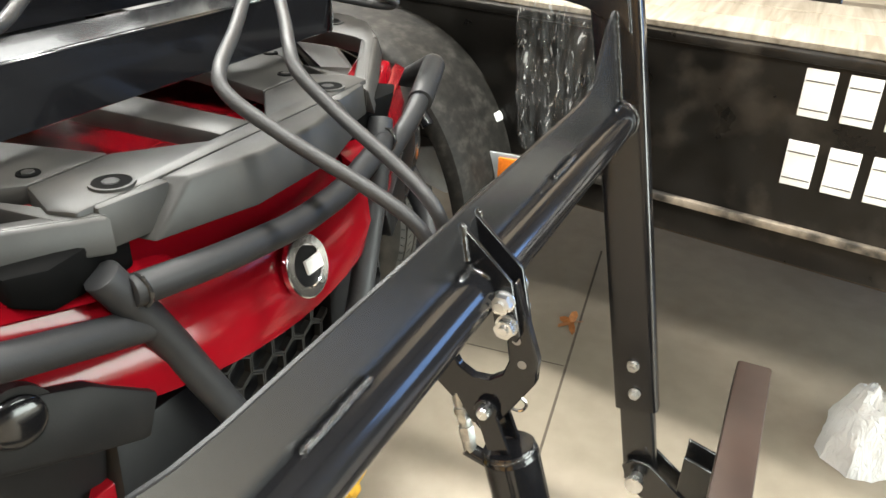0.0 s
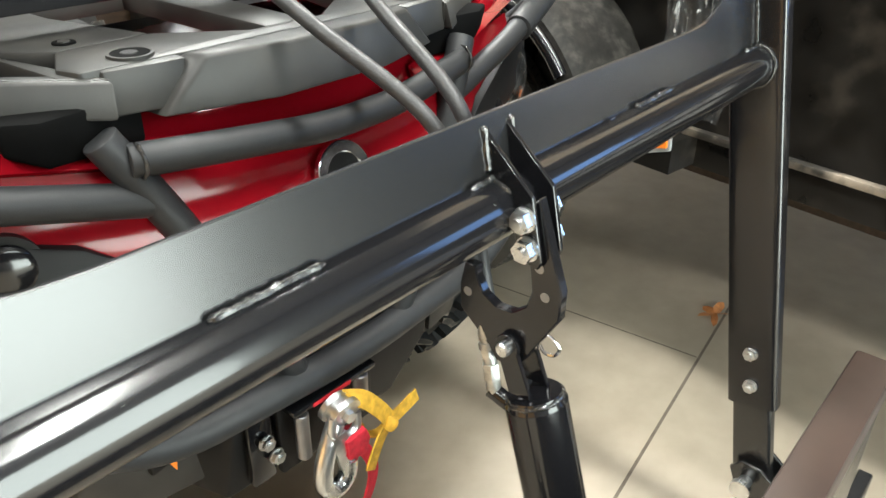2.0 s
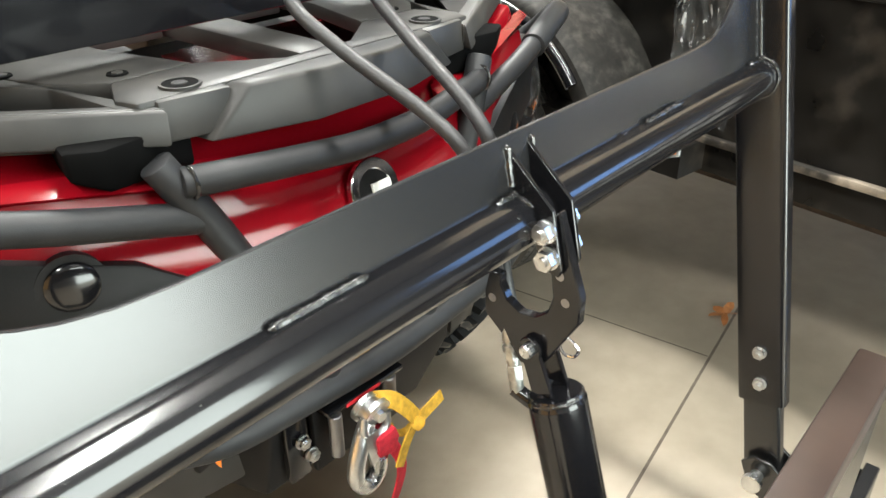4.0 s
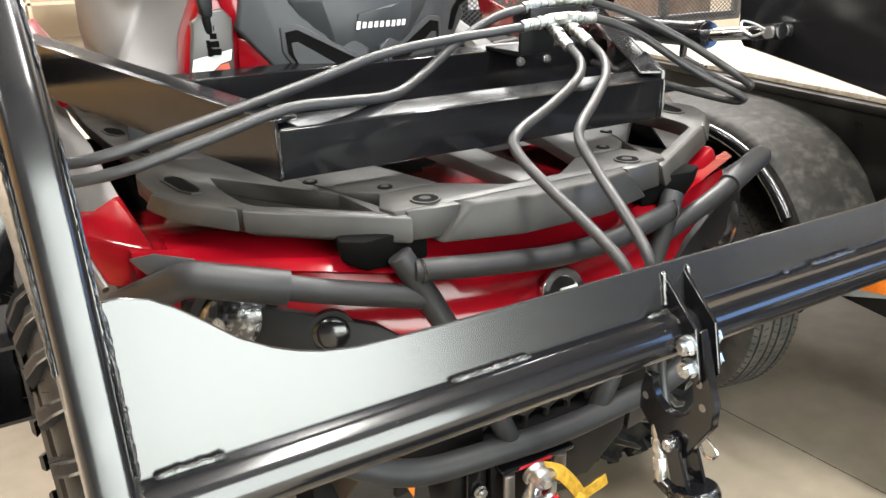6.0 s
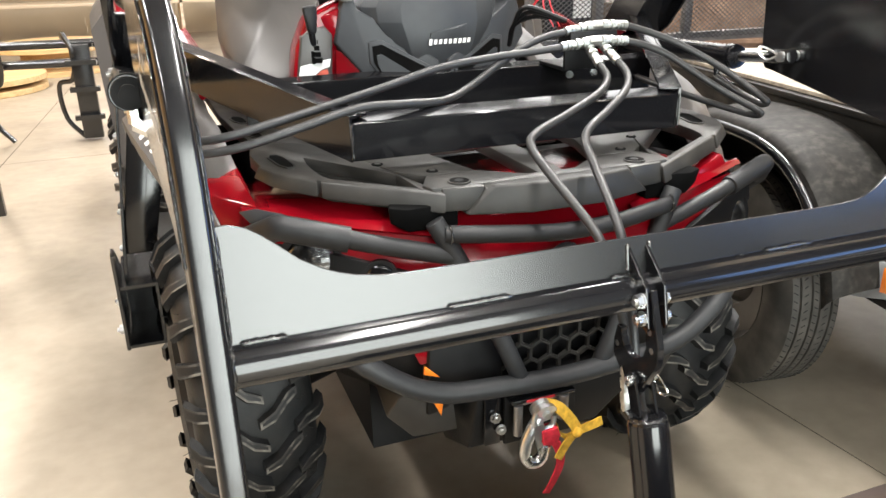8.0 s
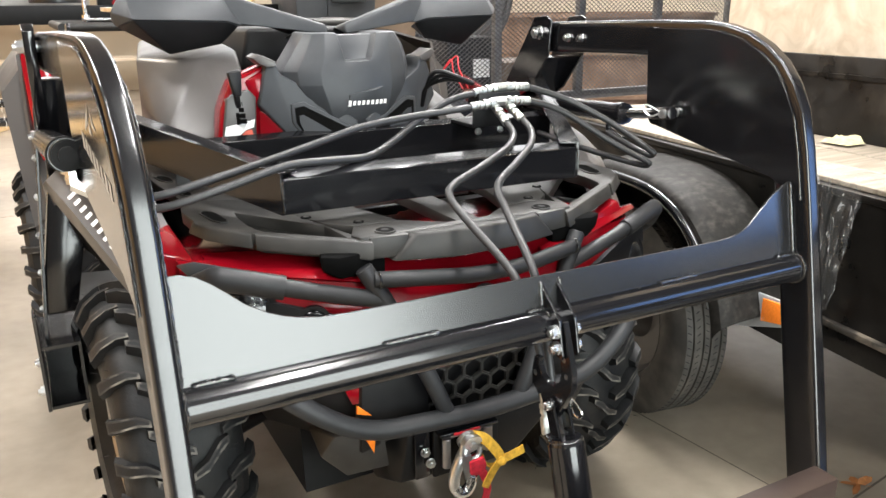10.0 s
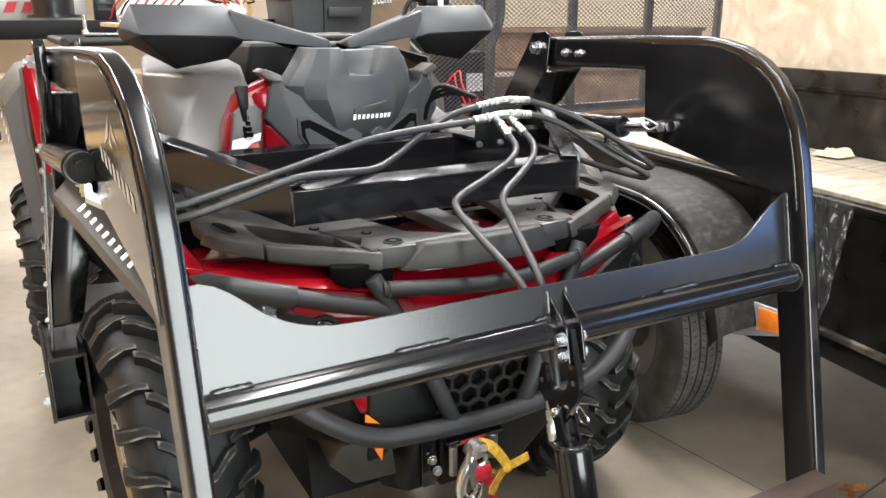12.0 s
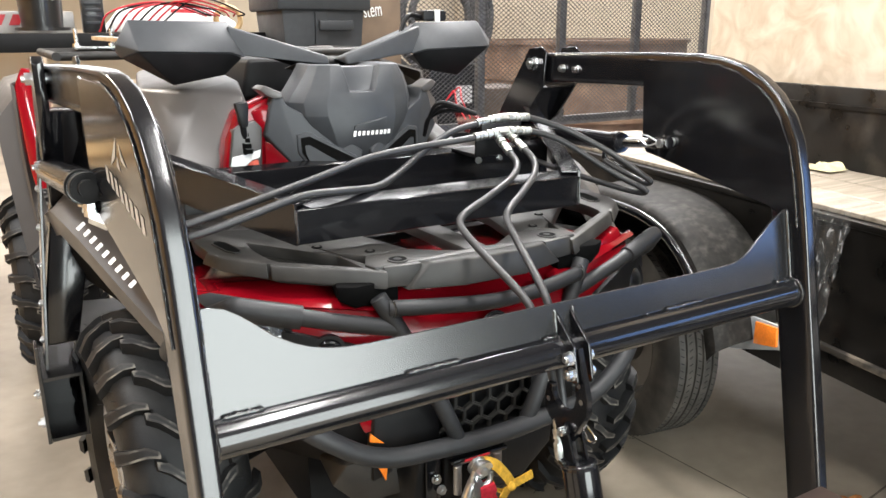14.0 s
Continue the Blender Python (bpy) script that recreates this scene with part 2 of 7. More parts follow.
def ring(bm, outer, inner, axis, a, b):
    """A flat outline with an opening; both outlines have the same number of corners."""
    def put(p, v):
        q = list(p)
        q.insert(axis, v)
        return bm.verts.new(q)
    n = len(outer)
    oa, ob_, ia, ib = [put(p, a) for p in outer], [put(p, b) for p in outer], [put(p, a) for p in inner], [put(p, b) for p in inner]
    for i in range(n):
        j = (i + 1) % n
        bm.faces.new((oa[i], oa[j], ia[j], ia[i]))
        bm.faces.new((ob_[i], ib[i], ib[j], ob_[j]))
        bm.faces.new((oa[i], ob_[i], ob_[j], oa[j]))
        bm.faces.new((ia[i], ia[j], ib[j], ib[i]))


def cyl(bm, p0, p1, r0, r1=None, n=20, cap=True):
    p0, p1 = Vector(p0), Vector(p1)
    r1 = r0 if r1 is None else r1
    q = (p1 - p0).to_track_quat("Z", "Y").to_matrix()
    A = [bm.verts.new(p0 + q @ Vector((r0 * math.cos(2 * math.pi * i / n), r0 * math.sin(2 * math.pi * i / n), 0))) for i in range(n)]
    C = [bm.verts.new(p1 + q @ Vector((r1 * math.cos(2 * math.pi * i / n), r1 * math.sin(2 * math.pi * i / n), 0))) for i in range(n)]
    for i in range(n):
        bm.faces.new((A[i], A[(i + 1) % n], C[(i + 1) % n], C[i]))
    if cap:
        bm.faces.new(A[::-1])
        bm.faces.new(C)
    return A + C


def spline(pts, n=8):
    """Catmull-Rom points through pts."""
    P = [Vector(p) for p in pts]
    P = [P[0] * 2 - P[1]] + P + [P[-1] * 2 - P[-2]]
    out = []
    for i in range(1, len(P) - 2):
        a, b, c, d = P[i - 1:i + 3]
        for k in range(n):
            t = k / n
            out.append(0.5 * ((2 * b) + (c - a) * t + (2 * a - 5 * b + 4 * c - d) * t * t + (3 * b - a - 3 * c + d) * t ** 3))
    out.append(P[-2])
    return out


def rounded(pts, r, n=6):
    """A polyline with its corners rounded."""
    P = [Vector(p) for p in pts]
    out = [P[0]]
    for a, b, c in zip(P, P[1:], P[2:]):
        u, v = (a - b), (c - b)
        k = min(r, u.length * 0.45, v.length * 0.45)
        s, e = b + u.normalized() * k, b + v.normalized() * k
        for i in range(n + 1):
            t = i / n
            out.append(s * (1 - t) ** 2 + b * 2 * t * (1 - t) + e * t * t)
    out.append(P[-1])
    return out


def sweep(bm, pts, r, n=12, cap=True, section=None):
    """A round bar along points, or one of another section: a list of (u, v)."""
    P = [Vector(p) for p in pts]
    sec = section or [(r * math.cos(2 * math.pi * i / n), r * math.sin(2 * math.pi * i / n)) for i in range(n)]
    n = len(sec)
    t0 = (P[1] - P[0]).normalized()
    u = t0.orthogonal().normalized() if section is None else (Vector((1, 0, 0)) - t0 * t0.x).normalized()
    rings = []
    for i, p in enumerate(P):
        t = ((P[min(i + 1, len(P) - 1)] - p).normalized() + (p - P[max(i - 1, 0)]).normalized()).normalized()
        u = (u - t * u.dot(t)).normalized()
        v = t.cross(u)
        k = 1.0
        if 0 < i < len(P) - 1 and section is not None:
            c = (P[i + 1] - p).normalized().dot(t)
            k = 1 / max(c, 0.5)
        rings.append([bm.verts.new(p + u * a + v * b * k) for a, b in sec])
    for A, C in zip(rings, rings[1:]):
        for i in range(n):
            bm.faces.new((A[i], A[(i + 1) % n], C[(i + 1) % n], C[i]))
    if cap:
        bm.faces.new(rings[0][::-1])
        bm.faces.new(rings[-1])
    return rings


def loft(bm, rows, closed=False, thick=0.0):
    """A skin over rows of points."""
    G = [[bm.verts.new(p) for p in row] for row in rows]
    m = len(rows[0])
    for a, b in zip(G, G[1:]):
        for i in range(m if closed else m - 1):
            j = (i + 1) % m
            bm.faces.new((a[i], a[j], b[j], b[i]))
    if closed:
        bm.faces.new(G[0][::-1])
        bm.faces.new(G[-1])
    if thick:
        bmesh.ops.recalc_face_normals(bm, faces=bm.faces)
        bmesh.ops.solidify(bm, geom=bm.faces[:], thickness=thick)
    return G


def weld_run(bm, line, r=0.0035, step=0.0035, seed=0):
    """One weld bead along a line of points."""
    rnd = random.Random(seed)
    P = [Vector(line[0])]
    for a, c in zip(line, line[1:]):
        a, c = Vector(a), Vector(c)
        n = max(1, int((c - a).length / step))
        P += [a.lerp(c, (i + 1) / n) for i in range(n)]
    P = [p + Vector((rnd.uniform(-1, 1), rnd.uniform(-1, 1), rnd.uniform(-1, 1))) * r * 0.15 for p in P]
    R = sweep(bm, P, r, 8)
    for i, loop in enumerate(R):
        k = (1.0 if i % 2 else 0.8) * rnd.uniform(0.85, 1.15) * (0.4 if i in (0, len(R) - 1) else 1.0)
        for v in loop:
            v.co = P[i] + (v.co - P[i]) * k


def welds(lines, parent, r=0.0037):
    for k, line in enumerate(lines):
        if len(line) < 2:
            continue
        bm = B()
        weld_run(bm, line, r, seed=k)
        part("weld", bm, WELD, parent, "rippled black painted weld bead")


def nuts(places, parent, af=0.008, h=0.008, stud=0.005, label="zinc bolt with nut"):
    for p, d in places:
        bm = B()
        hexnut(bm, p, d, af, h, stud)
        part("bolt", bm, ZINC, parent, label)


def hexnut(bm, p, d, af=0.0085, h=0.008, stud=0.005):
    """A nut on its bolt end: p on the face, d the way it stands out."""
    p, d = Vector(p), Vector(d).normalized()
    cyl(bm, p, p + d * 0.0018, af * 1.25, n=20)
    cyl(bm, p + d * 0.0018, p + d * h, af * 1.12, n=6)
    cyl(bm, p + d * h, p + d * (h + stud), af * 0.55, n=12)


def hull(bm, pts):
    vs = [bm.verts.new(p) for p in pts]
    res = bmesh.ops.convex_hull(bm, input=vs)
    junk = [g for g in res["geom_interior"] if isinstance(g, bmesh.types.BMVert)]
    if junk:
        bmesh.ops.delete(bm, geom=junk, context="VERTS")
    return vs


# ---- the hall ----
b = B()
box(b, (-6.0, -2.4, -0.2), (7.0, 12.0, 0.0))
floor = tagged(part("floor", b, CONCRETE), "smooth beige concrete floor with saw-cut joints and stains", "floor", kind="structure")


def joint(p, q, w=0.006):
    p, q = Vector((*p, 0)), Vector((*q, 0))
    n = (q - p).normalized().cross(Vector((0, 0, 1))) * w / 2
    bm = B()
    vs = [bm.verts.new(v) for v in (p - n + Vector((0, 0, 0.0015)), q - n + Vector((0, 0, 0.0015)), q + n + Vector((0, 0, 0.0015)), p + n + Vector((0, 0, 0.0015)))]
    bm.faces.new(vs)
    tagged(part("floor_joint", bm, JOINT), "dark saw-cut joint in the concrete floor", "floor joint", kind="structure")


joint((-2.6, -0.33), (1.55, 0.198))
joint((0.935, 0.125), (0.79, 1.6), 0.004)
joint((-6.0, 4.15), (7.0, 4.6))
joint((-1.9, -2.4), (-0.9, 12.0))

SOUTH = [(-6.2, -0.6, 0, CEIL), (-0.6, 0.85, 2.1, CEIL), (0.85, 2.0, 0, CEIL), (2.0, 4.0, 0, 0.2), (2.0, 4.0, 1.9, CEIL), (4.0, 7.2, 0, CEIL)]
# gaps from 2.15 to 3.65 are made for the added fill lamps
NORTH = [(-6.2, -1.8, 0, CEIL), (-1.8, 6.8, 0, 2.15), (-1.8, 6.8, 3.65, CEIL), (6.8, 7.2, 0, CEIL)]
EAST = [(-2.4, 4.5, 0, CEIL), (4.5, 11.5, 0, 2.15), (4.5, 11.5, 3.65, CEIL), (11.5, 12.0, 0, CEIL)]
for nm, lo, hi in ([("wall_west", (-6.2, -2.4, 0), (-6.0, 12.0, CEIL))]
                   + [("wall_south", (x0, -2.6, z0), (x1, -2.4, z1)) for x0, x1, z0, z1 in SOUTH] + [("wall_north", (x0, 12.0, z0), (x1, 12.2, z1)) for x0, x1, z0, z1 in NORTH]
                   + [("wall_east", (7.0, y0, z0), (7.2, y1, z1)) for y0, y1, z0, z1 in EAST]):
    b = B()
    box(b, lo, hi)
    tagged(part(nm, b, WOODWALL if nm == "wall_west" else SOUTHWALL if nm == "wall_south" else WALLPAINT), "plain painted panel wall of the workshop hall", "wall", kind="structure")
b = B()
# one gap is left open for the added fill lamp above
for x0, x1, y0, y1 in ((-6.2, 1.0, -2.6, 12.2), (6.2, 7.2, -2.6, 12.2), (1.0, 6.2, -2.6, 4.1), (1.0, 6.2, 9.1, 12.2)):
    box(b, (x0, y0, CEIL), (x1, y1, CEIL + 0.15))
tagged(part("ceiling", b, CEILING), "pale sheet metal ceiling of the hall", "ceiling", kind="structure")

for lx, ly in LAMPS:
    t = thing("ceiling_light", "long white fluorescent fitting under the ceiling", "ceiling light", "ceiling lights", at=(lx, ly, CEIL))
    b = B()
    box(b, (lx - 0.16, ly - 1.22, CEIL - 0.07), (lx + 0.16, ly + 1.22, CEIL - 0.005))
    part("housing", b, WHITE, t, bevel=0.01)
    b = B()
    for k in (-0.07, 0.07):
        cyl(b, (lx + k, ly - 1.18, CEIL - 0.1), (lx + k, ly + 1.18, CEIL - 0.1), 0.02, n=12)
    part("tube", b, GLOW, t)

# ---- front loader ----
LEAN_UP = Vector((0, 0.19, 0.982)).normalized()      # up along the leaning uprights
ARM_OUT = [(-0.134, 0.270), (-0.078, 0.561), (-0.0455, 0.727), (-0.018, 0.868), (0.0, 0.95), (0.018, 1.013), (0.040, 1.055),
           (0.069, 1.091), (0.105, 1.118), (0.146, 1.138), (0.198, 1.151), (0.255, 1.156), (0.360, 1.156), (0.495, 1.154), (0.800, 1.146)]
ARM_IN, ARM_THICK, ARM_DEPTH = 0.516, 0.030, 0.070


def offset_line(pts, d):
    out = []
    for i, p in enumerate(pts):
        a, c = Vector(pts[max(i - 1, 0)]), Vector(pts[min(i + 1, len(pts) - 1)])
        t = (c - a).normalized()
        out.append((p[0] + t.y * d, p[1] - t.x * d))
    return out


loader = thing("front_loader", "gloss black steel loader frame bolted round the front of the quad", "loader", at=(0, 0, 0))


def loader_arm(s):
    """One bent arm; s is the side, -1 or 1."""
    mid = offset_line(ARM_OUT, ARM_DEPTH / 2)
    xc = s * (ARM_IN + ARM_THICK / 2)
    h, w = ARM_DEPTH / 2, ARM_THICK / 2
    sec = []
    for k in range(56):
        c, q = math.cos(2 * math.pi * (k + 0.5) / 56), math.sin(2 * math.pi * (k + 0.5) / 56)
        sec.append((math.copysign(w * abs(c) ** 0.36, c), math.copysign(h * abs(q) ** 0.34, q)))
    b = B()
    sweep(b, [(xc, y, z) for y, z in mid], 0, section=sec)
    arm = part("arm", b, BLACK_ARM, loader, "bent black box-section arm")
    # narrower shin pushed into the foot of the arm
    foot = Vector((xc, mid[0][0], mid[0][1]))
    down = -LEAN_UP
    b = B()
    k = 0.8
    sweep(b, [foot - down * 0.05, foot + down * 0.15], 0, section=[(u * k, v * k) for u, v in sec])
    part("shin", b, BLACK_SATIN, arm)
    # cheek plates in the bend
    rim = offset_line(ARM_OUT, 0.0155)
    y0, z0 = rim[3]
    cheek = [(0.045, 0.885)] + [p for p in rim[3:] if p[0] < 0.385] + [(0.392, 1.143), (0.396, 1.13), (0.384, 0.965), (0.372, 0.950), (0.35, 0.947), (0.062, 0.893)]
    for k, x in (("inner", s * (ARM_IN - 0.001)), ("outer", s * (ARM_IN + ARM_THICK + 0.001))):
        b = B()
        shape = cheek
        prism(b, shape, 0, x - 0.002, x + 0.002)
        part("cheek_plate", b, BLACK_PLATE, arm, bevel=0.0012, seg=1)
        xb = s * (ARM_IN - 0.002) if k == "inner" else s * (ARM_IN + ARM_THICK + 0.002)
        run = [(xb, *p) for p in offset_line(ARM_OUT, 0.0145)[3:] if p[0] < 0.385]
        welds([run[0:3], run[3:6], run[6:9], run[9:]], arm, 0.0016)
    # bolts in the rear of the arm and in the shin
    nuts([((s * ARM_IN, y, 1.113), (-s, 0, 0)) for y in (0.615, 0.665)], arm)
    for q in (0.035, 0.088):
        p = foot + Vector((-s * ARM_THICK / 2, 0, 0)) - down * q
        nuts([(p, (-s, 0, 0)), (p + Vector((s * ARM_THICK, 0, 0)), (s, 0, 0))], arm)
    # hinge to the tool carrier
    hinge = foot + down * 0.125
    b = B()
    for x in (-1, 1):
        xx = hinge.x + x * 0.024
        prism(b, [(hinge.y + 0.028, hinge.z + 0.012), (hinge.y + 0.012, hinge.z + 0.030), (hinge.y - 0.015, hinge.z + 0.030), (hinge.y - 0.10, hinge.z - 0.035),
                  (hinge.y - 0.10, hinge.z - 0.10), (hinge.y + 0.01, hinge.z - 0.03)], 0, xx - 0.003, xx + 0.003)
    part("hinge_bracket", b, BLACK_SATIN, arm, bevel=0.001, seg=1)
    b = B()
    cyl(b, hinge - Vector((0.048, 0, 0)), hinge + Vector((0.048, 0, 0)), 0.010)
    cyl(b, hinge - Vector((0.054 * s, 0, 0)), hinge - Vector((0.044 * s, 0, 0)), 0.015)
    part("hinge_pin", b, ZINC, arm, "zinc pivot pin")
    # pivot at the rear end
    b = B()
    cyl(b, (s * (ARM_IN - 0.018), 0.76, 1.122), (s * (ARM_IN + ARM_THICK + 0.012), 0.76, 1.122), 0.010)
    part("pivot_pin", b, ZINC, arm)
    return arm


for side in (-1, 1):
    arm_ob = loader_arm(side)
    if side < 0:
        # this arm is toed out a little towards its tower
        for ob in [arm_ob] + list(arm_ob.children):
            for v in ob.data.vertices:
                v.co.x -= 0.058 * max(0.0, v.co.y)

# cross tube and web plate
b = B()
cyl(b, (-ARM_IN, -0.0045, 0.746), (ARM_IN, -0.0045, 0.746), 0.0245, n=40)
cross = part("cross_tube", b, BLACK, loader, "thick round black cross tube")
WEB = [(-0.514, 0.000), (-0.514, 0.131), (-0.500, 0.1312), (-0.482, 0.126), (-0.466, 0.116), (-0.450, 0.103), (-0.428, 0.084), (-0.404, 0.070), (-0.386, 0.0625), (-0.367, 0.0570),
       (-0.340, 0.0525), (-0.306, 0.0505), (0.306, 0.0480), (0.345, 0.0485), (0.372, 0.0505), (0.392, 0.056), (0.412, 0.066), (0.439, 0.086), (0.470, 0.108), (0.495, 0.120), (0.514, 0.127), (0.514, 0.000)]
b = B()
vs = prism(b, WEB, 1, -0.0025, 0.0025)
tilt = Matrix.Translation((0, 0.0, 0.769)) @ Matrix.Rotation(-math.asin(LEAN_UP.y), 4, "X")
bmesh.ops.transform(b, matrix=tilt, verts=b.verts)
web = part("web_plate", b, BLACK_SATIN, loader, "black plate standing along the cross tube with waved top edge", bevel=0.0008, seg=1)
beads = [[(x0, -0.006, 0.7715), (x1, -0.006, 0.7715)] for x0, x1 in ((-0.503, -0.452), (-0.262, -0.180), (0.205, 0.285), (0.16, 0.166), (-0.04, -0.014), (0.47, 0.514))]
for s in (-1, 1):
    beads.append([(s * 0.5125, -0.0035, 0.772), (s * 0.5125, 0.0200, 0.893)])
    beads.append([(s * 0.514, -0.0045 + 0.026 * math.cos(k * math.pi / 8), 0.746 + 0.026 * math.sin(k * math.pi / 8)) for k in range(17)])
welds(beads[:6], loader, 0.0032)
welds(beads[6:], loader, 0.0028)

# clamp lugs on the tube with the notched link plate between them
EAR = [(0.016, 0.806), (0.012, 0.813), (-0.041, 0.766), (-0.0525, 0.716), (-0.050, 0.709), (-0.031, 0.713), (-0.026, 0.735), (-0.003, 0.772), (0.002, 0.775)]
for x in (-0.0105, 0.0165):
    b = B()
    prism(b, EAR, 0, x - 0.0022, x + 0.0022)
    part("lug", b, BLACK, loader, "thin black lug welded to the tube", bevel=0.0007, seg=1)
for x in (-0.0135, 0.0195):
    welds([[(x, -0.0015, 0.774), (x, 0.0050, 0.811)], [(x, 0.000, 0.7725), (x, -0.022, 0.765)]], loader, 0.0034)
LINK = [(-0.043, 0.764), (-0.069, 0.692), (-0.069, 0.668), (-0.040, 0.616), (-0.030, 0.603), (-0.012, 0.603), (-0.004, 0.614), (0.028, 0.640), (0.029, 0.664), (0.024, 0.686),
        (0.012, 0.686), (0.0115, 0.676), (0.004, 0.663), (-0.010, 0.656), (-0.026, 0.658), (-0.038, 0.668), (-0.0425, 0.684), (-0.039, 0.705), (-0.031, 0.730), (-0.032, 0.752)]
b = B()
prism(b, LINK, 0, -0.0065, 0.0035)
link = part("link_plate", b, BLACK, loader, "thick black link plate notched under the tube", bevel=0.0012, seg=1)
for p in ((-0.036, 0.7475), (-0.0405, 0.7245)):
    nuts([((-0.0128, *p), (-1, 0, 0))], link, 0.0082, 0.010, 0.003, "zinc bolt with lock nut")
    nuts([((0.0188, *p), (1, 0, 0))], link, 0.0075, 0.006, 0.002, "zinc bolt head")
for p in ((-0.048, 0.707), (-0.055, 0.684), (0.020, 0.659)):
    b = B()
    cyl(b, (-0.0068, *p), (-0.0060, *p), 0.0042, n=14)
    part("bolt_hole", b, ALU, link, "empty drilled hole")

# tilt cylinder under the link
CT, CD = Vector((0.003, -0.047, 0.582)), Vector((0.0, -0.285, -0.958)).normalized()
for x in (-0.0105, 0.0145):
    b = B()
    # strap with a rounded eye round the pin
    eye = [(-0.0265 + 0.0115 * math.cos(radians(a)), 0.627 + 0.0115 * math.sin(radians(a))) for a in range(-20, 201, 20)]
    prism(b, eye + [(-0.054, 0.584), (-0.031, 0.582)], 0, x - 0.0022, x + 0.0022)
    part("clevis", b, BLACK, loader, bevel=0.0008, seg=1)
b = B()
cyl(b, CT, CT + CD * 0.009, 0.0235, 0.027, n=32)
cyl(b, CT + CD * 0.009, CT + CD * 0.33, 0.0275, n=32)
cylinder = part("hydraulic_cylinder", b, BLACK, loader, "gloss black hydraulic cylinder hanging from the link plate")
q = CD.to_track_quat("Z", "Y").to_matrix()
welds([[CT + q @ Vector((0.0235 * math.cos(k * math.pi / 12), 0.0235 * math.sin(k * math.pi / 12), 0.004)) for k in range(25)]], cylinder, 0.003)
b = B()
cyl(b, (-0.019, -0.0265, 0.627), (0.024, -0.0265, 0.627), 0.0066)
cyl(b, (-0.0205, -0.0265, 0.627), (-0.019, -0.0265, 0.627), 0.0052, 0.0066)
part("clevis_pin", b, ZINC, cylinder, "zinc clevis pin")
b = B()
sweep(b, spline([(0.020, -0.026, 0.637), (0.022, -0.034, 0.632), (0.025, -0.046, 0.624), (0.027, -0.053, 0.616), (0.026, -0.050, 0.608), (0.023, -0.041, 0.609), (0.021, -0.034, 0.620), (0.020, -0.026, 0.617)], 6), 0.0016, 8)
part("hitch_pin", b, CHROME, cylinder, "bright spring clip")
b = B()
f0 = Vector((0.004, 0.014, 0.655))
fd = Vector((-0.12, -0.29, -0.93)).normalized()
for a, c, r, n in ((0.0, 0.040, 0.0074, 12), (0.040, 0.044, 0.0062, 16), (0.044, 0.050, 0.0082, 16), (0.050, 0.058, 0.0074, 6), (0.058, 0.064, 0.0056, 16), (0.064, 0.078, 0.0078, 6), (0.078, 0.090, 0.0066, 16)):
    cyl(b, f0 + fd * a, f0 + fd * c, r, n=n)
part("hose_fitting", b, ZINC_DULL, cylinder, "zinc crimped hose fitting")
b = B()
cyl(b, f0 + fd * 0.090 + Vector((0.0, 0.004, 0.001)), Vector((-0.001, -0.040, 0.556)), 0.0075)
part("port", b, BLACK, cylinder)
b = B()
cyl(b, CT + CD * 0.33, CT + CD * 0.46, 0.013)
part("piston_rod", b, CHROME, cylinder, "bright piston rod")

# tool carrier in front of the cross tube
b = B()
box(b, (-0.325, -0.268, 0.498), (0.323, -0.228, 0.538))
carrier = part("carrier_beam", b, CARRIER, loader, "black square beam of the tool carrier", bevel=0.004)
b = B()
box(b, (-0.315, -0.266, 0.14), (0.313, -0.258, 0.497))
part("carrier_plate", b, BLACK_SATIN, carrier)
for s in (-1, 1):
    xx = s * 0.537
    for x in (-0.024, 0.024):
        b = B()
        prism(b, [(-0.19, 0.205), (-0.249, 0.188), (-0.249, 0.068), (-0.19, 0.09)], 0, xx + x - 0.003, xx + x + 0.003)
        part("pivot_ear", b, BLACK_SATIN, carrier, bevel=0.001, seg=1)
    b = B()
    box(b, (min(s * 0.317, s * 0.57), -0.27, 0.06), (max(s * 0.317, s * 0.57), -0.25, 0.20))
    part("carrier_wing", b, BLACK_SATIN, carrier, bevel=0.002, seg=1)
b = B()
box(b, (-0.315, -0.268, 0.05), (0.313, -0.25, 0.139))
part("lower_beam", b, BLACK_SATIN, carrier, bevel=0.002, seg=1)
b = B()
e = CT + CD * 0.46
cyl(b, (e.x - 0.02, e.y, e.z), (e.x + 0.02, e.y, e.z), 0.02)
box(b, (e.x - 0.03, -0.258, e.z - 0.03), (e.x - 0.022, e.y + 0.02, e.z + 0.03))
box(b, (e.x + 0.022, -0.258, e.z - 0.03), (e.x + 0.03, e.y + 0.02, e.z + 0.03))
part("rod_eye", b, BLACK_SATIN, carrier)

# towers, lift cylinders and the frame over the rack


